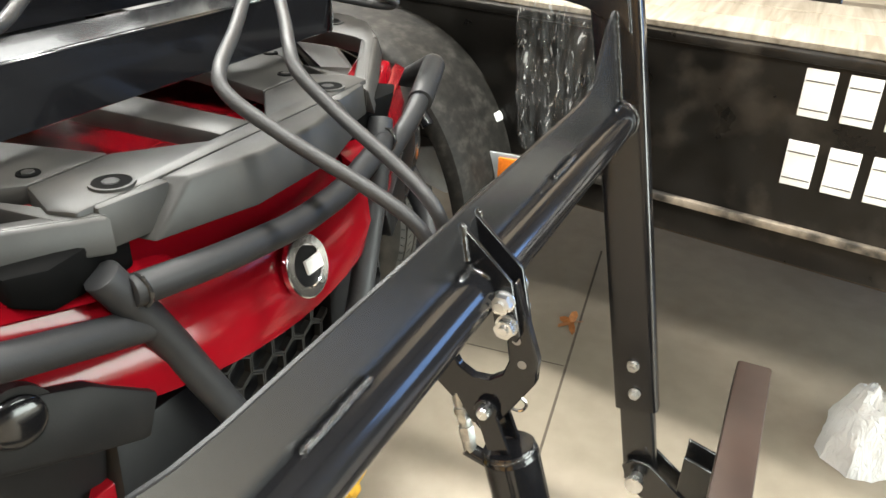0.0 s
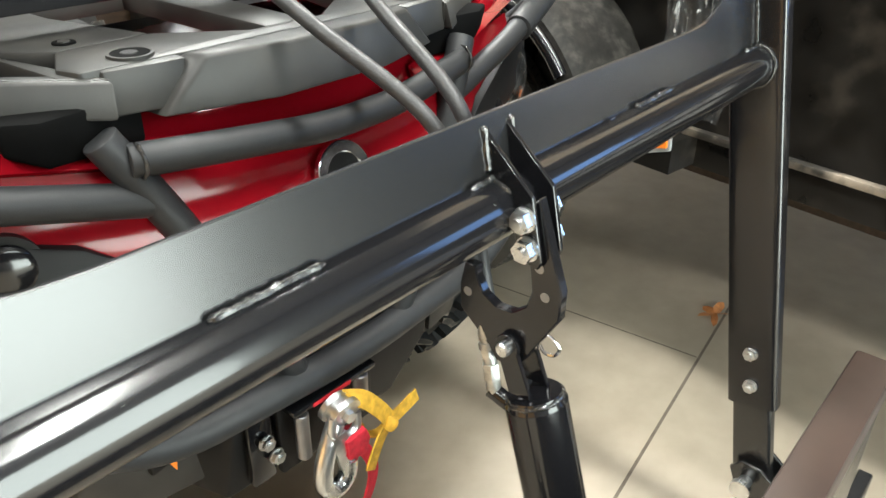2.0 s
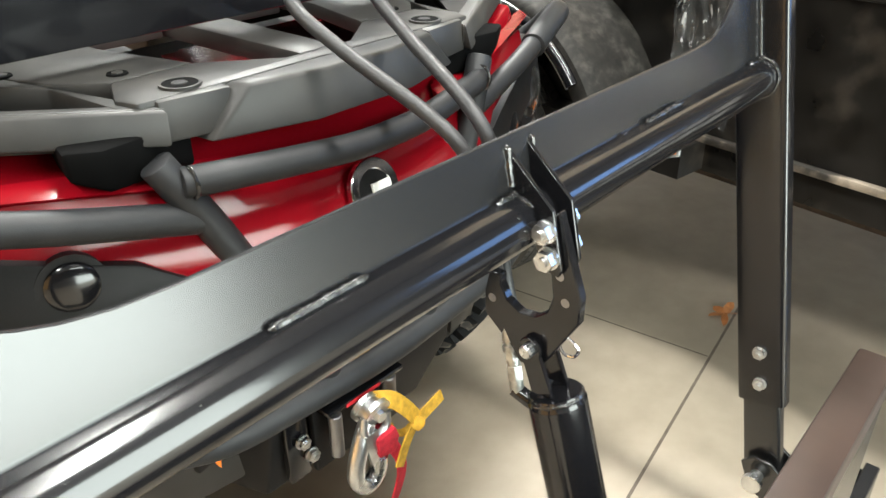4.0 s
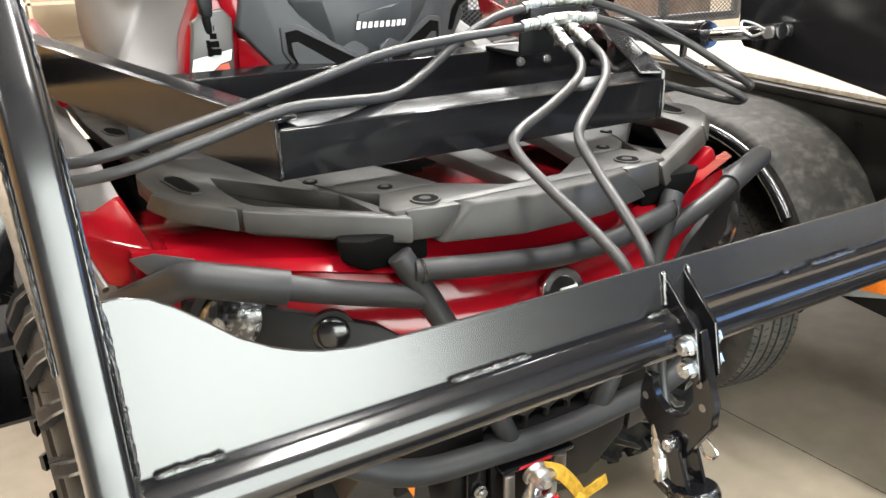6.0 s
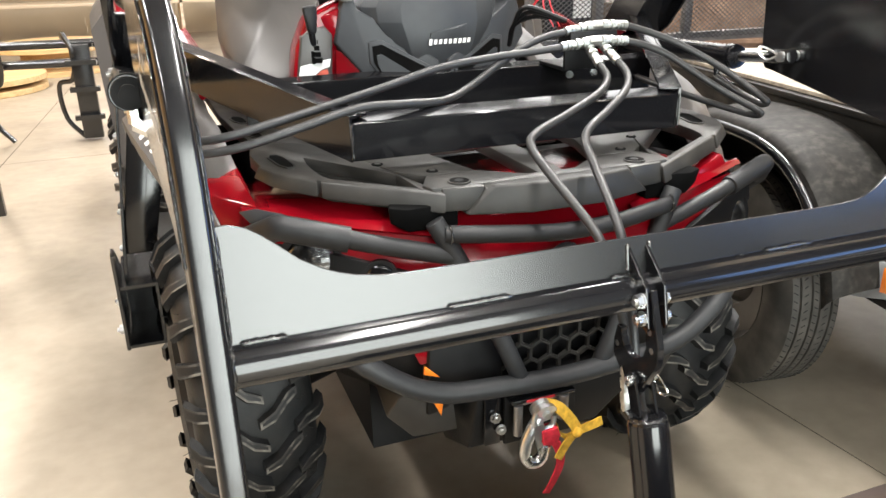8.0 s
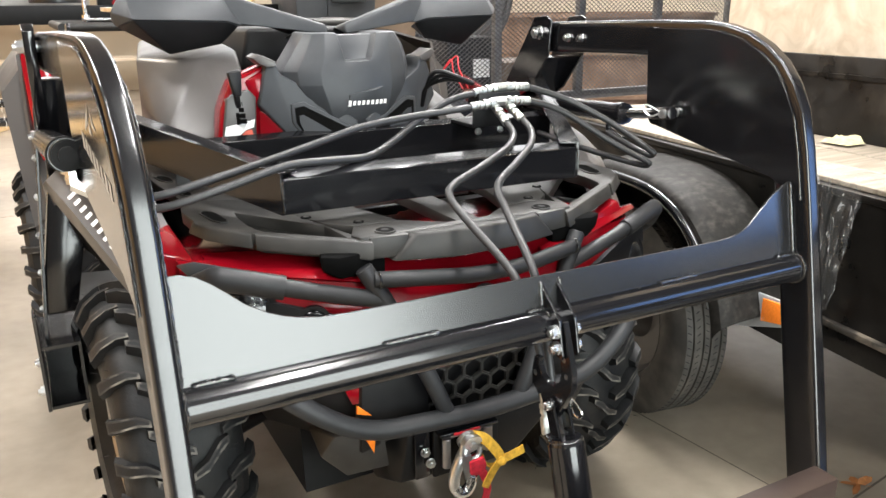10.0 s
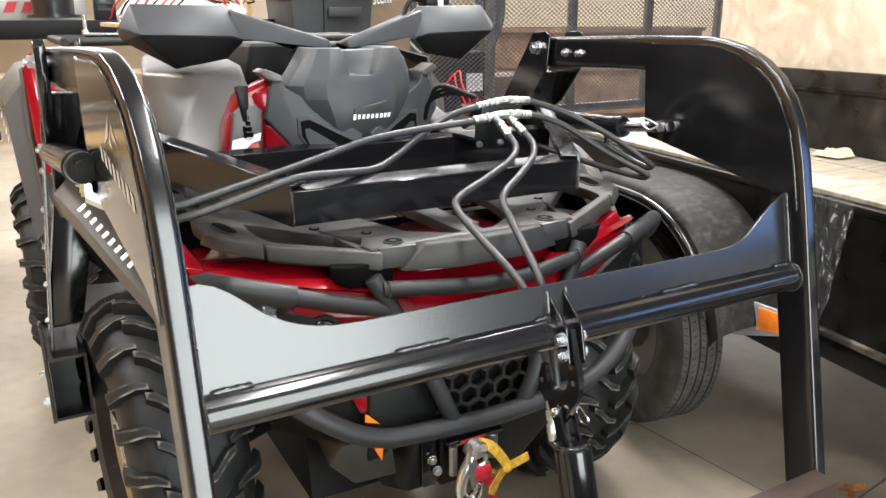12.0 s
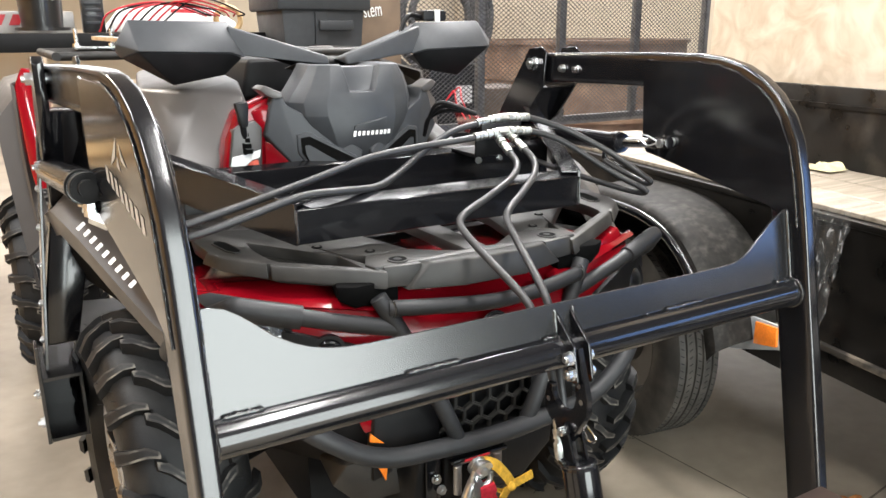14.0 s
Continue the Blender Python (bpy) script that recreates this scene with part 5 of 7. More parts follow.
# domed pod: rows upwards, columns from the middle outwards; the upper rows have a channel between two fins
POD = [(0.945, 0.612, 0.070, 0.034, 0.0, -0.036), (0.975, 0.603, 0.086, 0.034, 0.0, -0.036), (1.005, 0.598, 0.110, 0.033, 0.0, -0.036), (1.040, 0.600, 0.133, 0.031, 0.0, -0.038), (1.066, 0.606, 0.136, 0.029, 0.0, -0.038),
       (1.084, 0.612, 0.128, 0.028, 0.0, -0.034), (1.090, 0.614, 0.125, 0.029, 0.022, -0.032), (1.114, 0.624, 0.112, 0.036, 0.022, -0.028), (1.136, 0.638, 0.098, 0.043, 0.020, -0.024), (1.138, 0.650, 0.090, 0.044, 0.016, -0.022), (1.134, 0.74, 0.070, 0.040, 0.012, -0.018), (1.120, 0.84, 0.060, 0.036, 0.010, -0.015)]
rows = []
for z, y, w, c, dip, px in POD:
    side = max(0.662, y + 0.035)
    half = [(0.0, y + dip), (c - 0.005, y + dip), (c, y + 0.001)]
    half += [(c + (w - c) * f, y + (side - y) * q) for f, q in ((0.42, 0.07), (0.80, 0.42), (1.0, 1.0))]
    half.append((w * 0.97, side + 0.08))
    low = [0.004 if dip and x < c else 0 for x, q in half]
    rows.append([(px - x, q, z - k) for (x, q), k in reversed(list(zip(half, low))[1:])] + [(px + x, q, z - k) for (x, q), k in zip(half, low)])
b = B()
loft(b, rows, thick=0.004)
pod = part("pod", b, GREY_DARK, quad, "grey domed headlight pod with a channel between two fins", 0.0022, 2, angle=18)
# raised panel below the channel, folded along its edges
b = B()
plate = [(-0.066, 0.972), (-0.060, 1.020), (-0.040, 1.024), (-0.006, 1.028), (0.012, 1.034), (0.016, 0.972)]
hull(b, [(x, 0.5935 + 0.25 * max(0.0, abs(x - PX) - 0.034) + (0.012 * abs(z - 1.0) / 0.03 if z < 0.99 else 0.0), z) for x, z in plate] + [(x, 0.61, z) for x, z in plate])
part("pod_plate", b, GREY_DARK, pod, "", 0.0012)
b = B()
for k in range(9):
    x = -0.066 + k * 0.0096
    h = 0.0042 if k else 0.0056
    z0, y0 = 1.0045, 0.5922 + 0.25 * max(0.0, abs(x + 0.004 - PX) - 0.034)
    vs = [(x, y0 - 0.0008, z0 - h), (x + 0.0058, y0 - 0.0008, z0 - h), (x + 0.0074, y0 - 0.0008, z0 + h), (x + 0.0016, y0 - 0.0008, z0 + h)]
    b.faces.new([b.verts.new(v) for v in vs])
part("lettering", b, WHITE, pod, "row of small white bars")

# console shoulders at both sides of the pod, each with a three-cornered vent
SHOULDER = [(-0.058, 0.905), (-0.044, 0.970), (-0.128, 1.030), (-0.184, 1.064), (-0.190, 1.086), (-0.205, 1.088), (-0.214, 1.058), (-0.226, 1.005), (-0.163, 0.925), (-0.150, 0.905)]
VENT = [(-0.164, 0.999), (-0.147, 1.002), (-0.064, 0.956), (-0.064, 0.944), (-0.146, 0.942), (-0.163, 0.970)]
INSET = [(-0.157, 0.984), (-0.148, 0.985), (-0.098, 0.952), (-0.098, 0.944), (-0.146, 0.944), (-0.156, 0.968)]
for s in (-1, 1):
    # outlines are those of one side; the other is mirrored about the pod
    turn = (lambda poly: poly) if s < 0 else (lambda poly: [(2 * PX - x, z) for x, z in poly])
    b = B()
    on_console(b, turn(SHOULDER), 0.0, 0.070)
    wing = part("console_wing", b, GREY_DARK, quad, "grey console shoulder beside the pod", 0.004, 3)
    b = B()
    on_console(b, turn([(-0.170, 1.006), (-0.146, 1.010), (-0.058, 0.960), (-0.058, 0.938), (-0.148, 0.936), (-0.170, 0.970)]), -0.004, 0.002)
    part("vent_frame", b, GREY_DARK, wing, "", 0.002)
    # no real hole: the shade inside is painted on this plate
    b = B()
    on_console(b, turn(VENT), -0.0052, -0.003)
    part("console_vent", b, WELL, wing, "near-black plate standing for the shaded vent opening")
    b = B()
    on_console(b, turn(INSET), -0.0062, -0.004)
    part("vent_inset", b, GREY_DARK, wing)
    b = B()
    on_console(b, turn([(-0.232, 1.094), (-0.220, 1.101), (-0.190, 1.087), (-0.191, 1.078), (-0.206, 1.076), (-0.220, 1.083)]), -0.004, 0.05)
    part("console_tab", b, GREY, wing, "", 0.002)
b = B()
hull(b, [(-0.20, 0.60, 0.84), (0.17, 0.60, 0.84), (-0.19, 0.590, 0.92), (0.15, 0.590, 0.92), (-0.22, 0.9, 0.84), (0.2, 0.9, 0.84), (-0.2, 0.9, 0.98), (0.2, 0.9, 0.98)])
part("console_base", b, PLASTIC_BLACK, quad)


def hand_guard(bm, s):
    hull(bm, [(s * 0.450, 0.885, 1.178), (s * 0.440, 0.90, 1.150), (s * 0.420, 0.900, 1.226), (s * 0.225, 0.870, 1.222), (s * 0.165, 0.880, 1.158), (s * 0.200, 0.840, 1.150), (s * 0.232, 0.825, 1.160), (s * 0.415, 0.835, 1.165),
              (s * 0.418, 0.96, 1.215), (s * 0.25, 0.95, 1.215), (s * 0.44, 0.97, 1.16), (s * 0.2, 0.95, 1.15)])


pair("hand_guard", hand_guard, GREY_DARK, "large faceted grey hand guard", 0.003, 2)
pair("guard_skirt", lambda bm, s: hull(bm, [(s * 0.415, 0.838, 1.163), (s * 0.232, 0.830, 1.158), (s * 0.205, 0.845, 1.148), (s * 0.240, 0.862, 1.112), (s * 0.345, 0.872, 1.094), (s * 0.420, 0.892, 1.140), (s * 0.438, 0.90, 1.15), (s * 0.40, 0.95, 1.15), (s * 0.24, 0.94, 1.14), (s * 0.34, 0.93, 1.10)]), PLASTIC_BLACK, "black lower half of the hand guard", 0.003)
pair("guard_arm", lambda bm, s: hull(bm, [(s * 0.23, 0.855, 1.215), (s * 0.23, 0.845, 1.155), (s * 0.02, 0.82, 1.150), (s * 0.02, 0.81, 1.128), (s * 0.23, 0.94, 1.21), (s * 0.02, 0.90, 1.14), (s * 0.14, 0.84, 1.172)]), GREY_DARK, "", 0.006, 3)
b = B()
sweep(b, rounded([(-0.40, 0.98, 1.17), (-0.15, 0.93, 1.17), (-0.06, 0.90, 1.13), (0.06, 0.90, 1.13), (0.15, 0.93, 1.17), (0.40, 0.98, 1.17)], 0.05), 0.012, 12)
part("handlebar", b, PLASTIC_BLACK, quad, "black handlebar")
b = B()
sweep(b, spline([(0.09, 0.80, 1.12), (0.135, 0.78, 1.06), (0.165, 0.76, 1.00), (0.19, 0.75, 0.94)], 6), 0.005, 8)
part("brake_line", b, PLASTIC_BLACK, quad)
b = B()
box(b, (0.265, 0.90, 1.225), (0.33, 0.95, 1.250))
part("switch_box", b, PLASTIC_BLACK, quad, "black switch box with cable", 0.004)
b = B()
box(b, (0.296, 0.897, 1.222), (0.310, 0.953, 1.2515))
part("tape", b, WHITE, quad)
b = B()
sweep(b, spline([(0.265, 0.92, 1.235), (0.225, 0.90, 1.238), (0.20, 0.885, 1.215), (0.19, 0.88, 1.185)], 6), 0.006, 8)
part("cable", b, PLASTIC_BLACK, quad)

# tank, seat and side covers
b = B()
hull(b, [(-0.385, 0.755, 0.950), (-0.41, 0.90, 1.00), (-0.40, 0.98, 1.085), (-0.30, 0.84, 1.085), (-0.215, 0.80, 1.068), (-0.262, 0.73, 0.98), (-0.270, 0.71, 0.90), (-0.34, 0.70, 0.90), (-0.36, 1.25, 1.11), (-0.20, 1.25, 1.13), (-0.20, 0.90, 1.10), (-0.37, 1.25, 0.9), (-0.2, 1.25, 0.9), (-0.39, 0.80, 0.92)])
part("side_cover", b, GREY, quad, "smooth warm grey side cover", 0.014, 3)
b = B()
hull(b, [(0.30, 0.755, 0.930), (0.32, 0.98, 0.985), (0.22, 0.80, 0.975), (0.20, 0.70, 0.95), (0.205, 0.69, 0.90), (0.30, 0.70, 0.90), (0.30, 1.25, 1.02), (0.20, 1.25, 1.06), (0.32, 1.25, 0.9), (0.2, 1.25, 0.9)])
part("side_cover", b, GREY, quad, "", 0.035, 4)
b = B()
hull(b, [(-0.17, 1.0, 1.05), (0.17, 1.0, 1.05), (-0.19, 1.7, 1.04), (0.19, 1.7, 1.04), (-0.15, 1.0, 1.14), (0.15, 1.0, 1.14), (-0.17, 1.7, 1.13), (0.17, 1.7, 1.13), (-0.2, 1.2, 0.85), (0.2, 1.2, 0.85), (-0.2, 1.7, 0.85), (0.2, 1.7, 0.85)])
part("seat", b, PLASTIC_BLACK, quad, "black seat", 0.03, 4)
pair("fender_insert", lambda bm, s: hull(bm, [(s * 0.43, 0.82, 0.955), (s * 0.455, 0.80, 0.945), (s * 0.495, 1.10, 0.995), (s * 0.46, 1.10, 1.01), (s * 0.425, 0.72, 0.93), (s * 0.47, 0.72, 0.905), (s * 0.49, 1.1, 0.92)]), RED, "red panel beside the side cover", 0.006)
# gear lever and its gate
b = B()
prism(b, [(-0.206, 1.078), (-0.254, 1.058), (-0.270, 1.048), (-0.293, 0.998), (-0.306, 0.925), (-0.190, 0.925), (-0.219, 0.995), (-0.210, 1.022)], 1, 0.674, 0.74)
gate_red = part("shifter_panel", b, RED, quad, "red panel round the gear lever", 0.005, 3)
b = B()
hull(b, [(-0.212, 0.664, 1.066), (-0.246, 0.672, 1.050), (-0.228, 0.672, 1.000), (-0.214, 0.662, 1.020), (-0.230, 0.690, 1.062), (-0.214, 0.70, 1.0)])
part("shifter_fold", b, RED, gate_red, "", 0.002)
b = B()
prism(b, [(-0.285, 1.018), (-0.268, 1.030), (-0.240, 1.035), (-0.226, 1.020), (-0.229, 0.978), (-0.232, 0.932), (-0.298, 0.936), (-0.293, 0.970)], 1, 0.667, 0.690)
gate_plate = part("shifter_gate", b, GREY, gate_red, "grey gate plate", 0.004, 3)
b = B()
hull(b, [(-0.223, 0.672, 0.994), (-0.180, 0.644, 0.972), (-0.146, 0.626, 0.938), (-0.150, 0.63, 0.905), (-0.228, 0.660, 0.905), (-0.196, 0.640, 0.940), (-0.21, 0.70, 0.98), (-0.16, 0.68, 0.92)])
part("shifter_wedge", b, RED, gate_red, "", 0.003)
# gate slots are blocks painted the black of a shaded gap
for k in range(5):
    z = 0.975 + k * 0.011
    y = 0.668 + k * 0.0030
    b = B()
    m = pose(-0.257 - 0.001 * k, y - 0.002, z, 0, 0, -23)
    box(b, (-0.006, -0.006, -0.004), (0.008, 0.006, 0.004), m)
    box(b, (-0.010, -0.006, -0.006), (-0.004, 0.006, 0.006), m)
    part("gate_slot", b, WELL, gate_plate)
b = B()
prism(b, [(-0.290, 0.966), (-0.233, 0.977), (-0.236, 0.962), (-0.252, 0.958), (-0.268, 0.945), (-0.294, 0.949)], 1, 0.6658, 0.668)
part("sticker", b, WHITE, gate_red, "white warning sticker")
b = B()
prism(b, [(-0.240, 0.958), (-0.252, 0.956), (-0.267, 0.943), (-0.294, 0.946), (-0.295, 0.934), (-0.236, 0.932)], 1, 0.6660, 0.668)
part("sticker", b, material("orange_red_print", (0.55, 0.10, 0.06), 0.45, grain=0.35, scale=60), gate_red, "orange red lower half of the sticker")
b = B()
cyl(b, (-0.262, 0.672, 1.000), (-0.266, 0.662, 1.030), 0.006)
hull(b, [(-0.272, 0.650, 1.024), (-0.258, 0.650, 1.024), (-0.282, 0.648, 1.070), (-0.254, 0.652, 1.072), (-0.272, 0.668, 1.024), (-0.258, 0.668, 1.024), (-0.280, 0.672, 1.070), (-0.254, 0.672, 1.074)])
part("gear_lever", b, PLASTIC_BLACK, quad, "black gear lever knob", 0.004)
# rear bodywork


def fender_rear(bm, s):
    rows = []
    for y, xo, zo, xi, zi in ((1.46, 0.652, 0.62, 0.62, 0.68), (1.52, 0.668, 0.80, 0.632, 0.90), (1.58, 0.680, 0.97, 0.630, 1.07), (1.70, 0.684, 1.00, 0.53, 1.11), (2.0, 0.685, 1.01, 0.47, 1.11), (2.25, 0.675, 0.98, 0.46, 1.09), (2.45, 0.64, 0.87, 0.43, 1.0)):
        rows.append([(s * (xo - 0.01), y, zo - 0.09), (s * xo, y, zo), (s * (xo - 0.05), y, zo * 0.6 + zi * 0.4 + 0.02), (s * xi, y, zi)])
    loft(bm, rows, thick=0.008)


pair("rear_fender", fender_rear, GREY, "matt grey rear fender")
b = B()
(lambda bm, s: hull(bm, [(s * 0.612, 1.45, 0.80), (s * 0.620, 1.52, 0.90), (s * 0.624, 1.58, 1.06), (s * 0.600, 1.59, 1.112), (s * 0.55, 1.58, 1.09), (s * 0.56, 1.44, 0.80), (s * 0.52, 1.75, 1.10), (s * 0.58, 1.75, 1.10)]))(b, -1)
part("rear_fender_insert", b, RED, quad, "red rear fender insert", 0.006)
b = B()
for k in range(6):
    z = 1.00 - k * 0.022
    vs = [(-0.690 + 0.1 * (1.0 - z), 1.60, z), (-0.692 + 0.1 * (1.0 - z), 1.63, z), (-0.694 + 0.1 * (1.0 - z), 1.63, z - 0.017), (-0.692 + 0.1 * (1.0 - z), 1.60, z - 0.017)]
    b.faces.new([b.verts.new(v) for v in vs])
part("lettering", b, WHITE, quad, "white bars on the rear fender")
pair("foot_well", lambda bm, s: hull(bm, [(s * 0.30, 1.08, 0.40), (s * 0.58, 1.08, 0.42), (s * 0.30, 1.55, 0.40), (s * 0.60, 1.55, 0.42), (s * 0.30, 1.08, 0.43), (s * 0.58, 1.08, 0.45), (s * 0.30, 1.55, 0.43), (s * 0.60, 1.55, 0.45)]), PLASTIC_BLACK, "black foot well", 0.004)
for ends in ([((-0.50, y, 1.135), (0.50, y, 1.135)) for y in (1.72, 2.05, 2.38)] + [((x, 1.70, 1.135), (x, 2.42, 1.135)) for x in (-0.50, -0.25, 0.0, 0.25, 0.50)]):
    b = B()
    sweep(b, list(ends), 0.013, 10)
    part("rear_rack_bar", b, PLASTIC, quad)

# ---- winch hook with its straps ----
hook = thing("winch_hook", "zinc winch hook with yellow and red web straps", "winch hook", at=(-0.035, 0.17, 0.40))
b = B()
box(b, (-0.095, 0.186, 0.405), (0.035, 0.196, 0.500))
part("fairlead_plate", b, PLASTIC_BLACK, hook, "black fairlead plate", 0.003)
for p, q, r in (((-0.082, 0.176, 0.490), (0.010, 0.176, 0.490), 0.008), ((-0.081, 0.166, 0.434), (-0.081, 0.166, 0.490), 0.0075), ((0.000, 0.168, 0.446), (0.000, 0.168, 0.492), 0.0095)):
    b = B()
    cyl(b, p, q, r, n=20)
    part("roller", b, ALU, hook, "grey steel roller", 0.001, 1)
b = B()
box(b, (-0.094, 0.160, 0.494), (0.018, 0.190, 0.501))
part("fairlead_bracket", b, BLACK, hook, "", 0.002)
b = B()
box(b, (-0.070, 0.1585, 0.4955), (-0.020, 0.1595, 0.4995))
part("sticker", b, RED_FLAT, hook, "small red sticker")
for x, z in ((-0.112, 0.462), (-0.102, 0.438), (0.012, 0.502)):
    b = B()
    hexnut(b, (x, 0.186, z), (0, -1, 0), 0.007, 0.007, 0.003)
    part("bolt", b, ZINC, hook)
b = B()
box(b, (-0.128, 0.190, 0.408), (-0.100, 0.20, 0.50))
part("fairlead_ear", b, BLACK, hook, "", 0.002)
b = B()
sweep(b, spline([(-0.055, 0.146, 0.472), (-0.070, 0.142, 0.452), (-0.079, 0.140, 0.432), (-0.080, 0.140, 0.412), (-0.071, 0.139, 0.397), (-0.058, 0.139, 0.396), (-0.049, 0.139, 0.407), (-0.046, 0.139, 0.424)], 6), 0.0100, 14)
hk = part("hook", b, ZINC, hook, "zinc forged hook")
b = B()
sweep(b, spline([(-0.060, 0.136, 0.466), (-0.058, 0.134, 0.445), (-0.050, 0.134, 0.412)], 4), 0.004, section=[(0.009, 0.002), (-0.009, 0.002), (-0.009, -0.002), (0.009, -0.002)])
part("latch", b, ZINC, hk)
b = B()
for y0, y1, r in ((0.160, 0.154, 0.0185), (0.154, 0.144, 0.0150), (0.144, 0.138, 0.0185)):
    cyl(b, (-0.046, y0, 0.484), (-0.046, y1, 0.482), r, n=24)
cyl(b, (-0.046, 0.138, 0.482), (-0.046, 0.131, 0.4815), 0.0075, 0.0068, 6)
sweep(b, spline([(-0.062, 0.141, 0.486), (-0.066, 0.139, 0.470), (-0.058, 0.138, 0.458), (-0.046, 0.138, 0.454), (-0.034, 0.138, 0.460), (-0.030, 0.141, 0.474)], 5), 0.0048, 10)
part("shackle", b, ZINC, hk, "zinc clevis of the hook")
b = B()
hull(b, [(-0.056, 0.128, 0.456), (-0.028, 0.128, 0.458), (-0.022, 0.129, 0.442), (-0.030, 0.128, 0.424), (-0.054, 0.128, 0.430), (-0.056, 0.150, 0.456), (-0.028, 0.150, 0.458), (-0.03, 0.150, 0.424), (-0.054, 0.150, 0.430)])
part("red_loop", b, REDWEB, hook, "red web loop round the hook", 0.003)


def ribbon(bm, pts, w, t, side):
    P = spline(pts, 8)
    side = Vector(side).normalized()
    rows = []
    for i, p in enumerate(P):
        d = (P[min(i + 1, len(P) - 1)] - P[max(i - 1, 0)]).normalized()
        u = (side - d * side.dot(d)).normalized()
        v = d.cross(u)
        rows.append([p + u * w + v * t, p - u * w + v * t, p - u * w - v * t, p + u * w - v * t])
    loft(bm, rows, closed=True)


b = B()
ribbon(b, [(-0.040, 0.150, 0.492), (-0.022, 0.140, 0.486), (-0.004, 0.134, 0.464), (0.008, 0.132, 0.444)], 0.0095, 0.0011, (0.6, 0.3, 0.7))
part("strap", b, YELLOW, hook, "knotted yellow web strap")
b = B()
ribbon(b, [(0.004, 0.134, 0.436), (-0.006, 0.138, 0.430), (-0.018, 0.142, 0.436), (-0.022, 0.145, 0.452)], 0.005, 0.0011, (0.2, 1, 0.2))
part("strap", b, YELLOW, hook)
b = B()
ribbon(b, [(0.006, 0.133, 0.440), (0.028, 0.134, 0.442), (0.056, 0.136, 0.446)], 0.0075, 0.0011, (0, 0.2, 1))
part("strap", b, YELLOW, hook)
b = B()
ribbon(b, [(0.006, 0.132, 0.440), (-0.012, 0.130, 0.422), (-0.028, 0.127, 0.400)], 0.0090, 0.0011, (1, 0.2, -0.6))
part("strap", b, YELLOW, hook)
b = B()
knot_c = Vector((0.006, 0.130, 0.441))
hull(b, [knot_c + Vector((dx, dy, dz)) * 0.011 for dx, dy, dz in ((1, 0, 0), (-1, 0, 0), (0, 1, 0), (0, -1, 0), (0, 0, 1), (0, 0, -1), (0.7, -0.7, 0.5), (-0.7, -0.7, -0.5), (0.6, -0.6, -0.6))])
part("knot", b, YELLOW, hook, "", 0.003)
b = B()
ribbon(b, [(-0.030, 0.132, 0.428), (-0.022, 0.131, 0.408), (-0.022, 0.130, 0.385), (-0.031, 0.131, 0.358), (-0.043, 0.134, 0.332)], 0.0075, 0.0012, (1.0, 0.1, 0.3))
part("tail_strap", b, REDWEB, hook, "red tail of web strap")

# ---- trailer beside the quad ----
TU, TV = Vector((0.1494, 0.9888, 0.0)), Vector((0.9888, -0.1494, 0.0))
T0 = Vector((0.86, 0.0, 0.0))
TM = Matrix(((TU.x, TV.x, 0, T0.x), (TU.y, TV.y, 0, T0.y), (0, 0, 1, 0), (0, 0, 0, 1)))
trailer = thing("utility_trailer", "black steel flatbed trailer with a weathered plank deck", "trailer", at=(0.86, 0, 0))


def tpart(name, bm, mat, label="", bevel=0.0, seg=2, parent=None):
    bmesh.ops.transform(bm, matrix=TM, verts=bm.verts)
    return part(name, bm, mat, parent or trailer, label, bevel, seg)


b = B()
box(b, (-1.3, 0.0, 0.515), (1.5, 0.006, 0.806))
tpart("side_panel", b, TRAILER, "scuffed black sheet side")
b = B()
box(b, (-1.3, -0.010, 0.792), (1.5, 0.05, 0.808))
tpart("side_rail", b, TRAILER, "", 0.003)
b = B()
box(b, (-1.3, -0.014, 0.500), (0.46, 0.05, 0.5145))
WORN = material("worn_black_edge_paint", (0.03, 0.027, 0.023), 0.4, grain=0.3, scale=30, second=(0.24, 0.20, 0.155), mix_scale=14, mix_at=0.55, mix_soft=0.08, rough_var=0.1)
tpart("lower_rail", b, WORN, "worn lower edge rail", 0.003)
b = B()
box(b, (-1.3, 0.012, 0.435), (0.46, 0.05, 0.4995))
tpart("frame_channel", b, TRAILER, "", 0.003)
rnd = random.Random(4)
v = 0.012
k = 0
while v < 0.40:
    w = 0.140
    b = B()
    box(b, (-1.3, v, 0.8085), (1.5, v + w - 0.006, 0.822 + rnd.uniform(-0.002, 0.002)))
    tpart("deck_plank", b, DECK, "", 0.002, 1)
    v += w
b = B()
box(b, (-0.2, 0.436, 0.50), (1.19, 0.452, 1.045))
tpart("far_rail", b, TRAILER, "black far side board", 0.004)
b = B()
box(b, (-0.2, 0.428, 0.985), (1.19, 0.4355, 0.997))
tpart("far_trim", b, TRAILER)
# white plates on the black side
rnd = random.Random(11)
for j, z in enumerate((0.706, 0.586)):
    for i in range(6):
        u = -0.231 - i * 0.065
        b = B()
        prism(b, [(u, z), (u - 0.048, z), (u - 0.047, z + 0.078), (u + 0.001, z + 0.078)], 1, -0.004, -0.0005)
        plate_ob = tpart("white_plate", b, WHITE, "small white rectangular plate", 0.001, 1)
        for q in (0.012, 0.058):
            b = B()
            box(b, (u - 0.046, -0.0052, z + q), (u - 0.002, -0.004, z + q + 0.0015))
            tpart("plate_line", b, GREY, parent=plate_ob)
b = B()
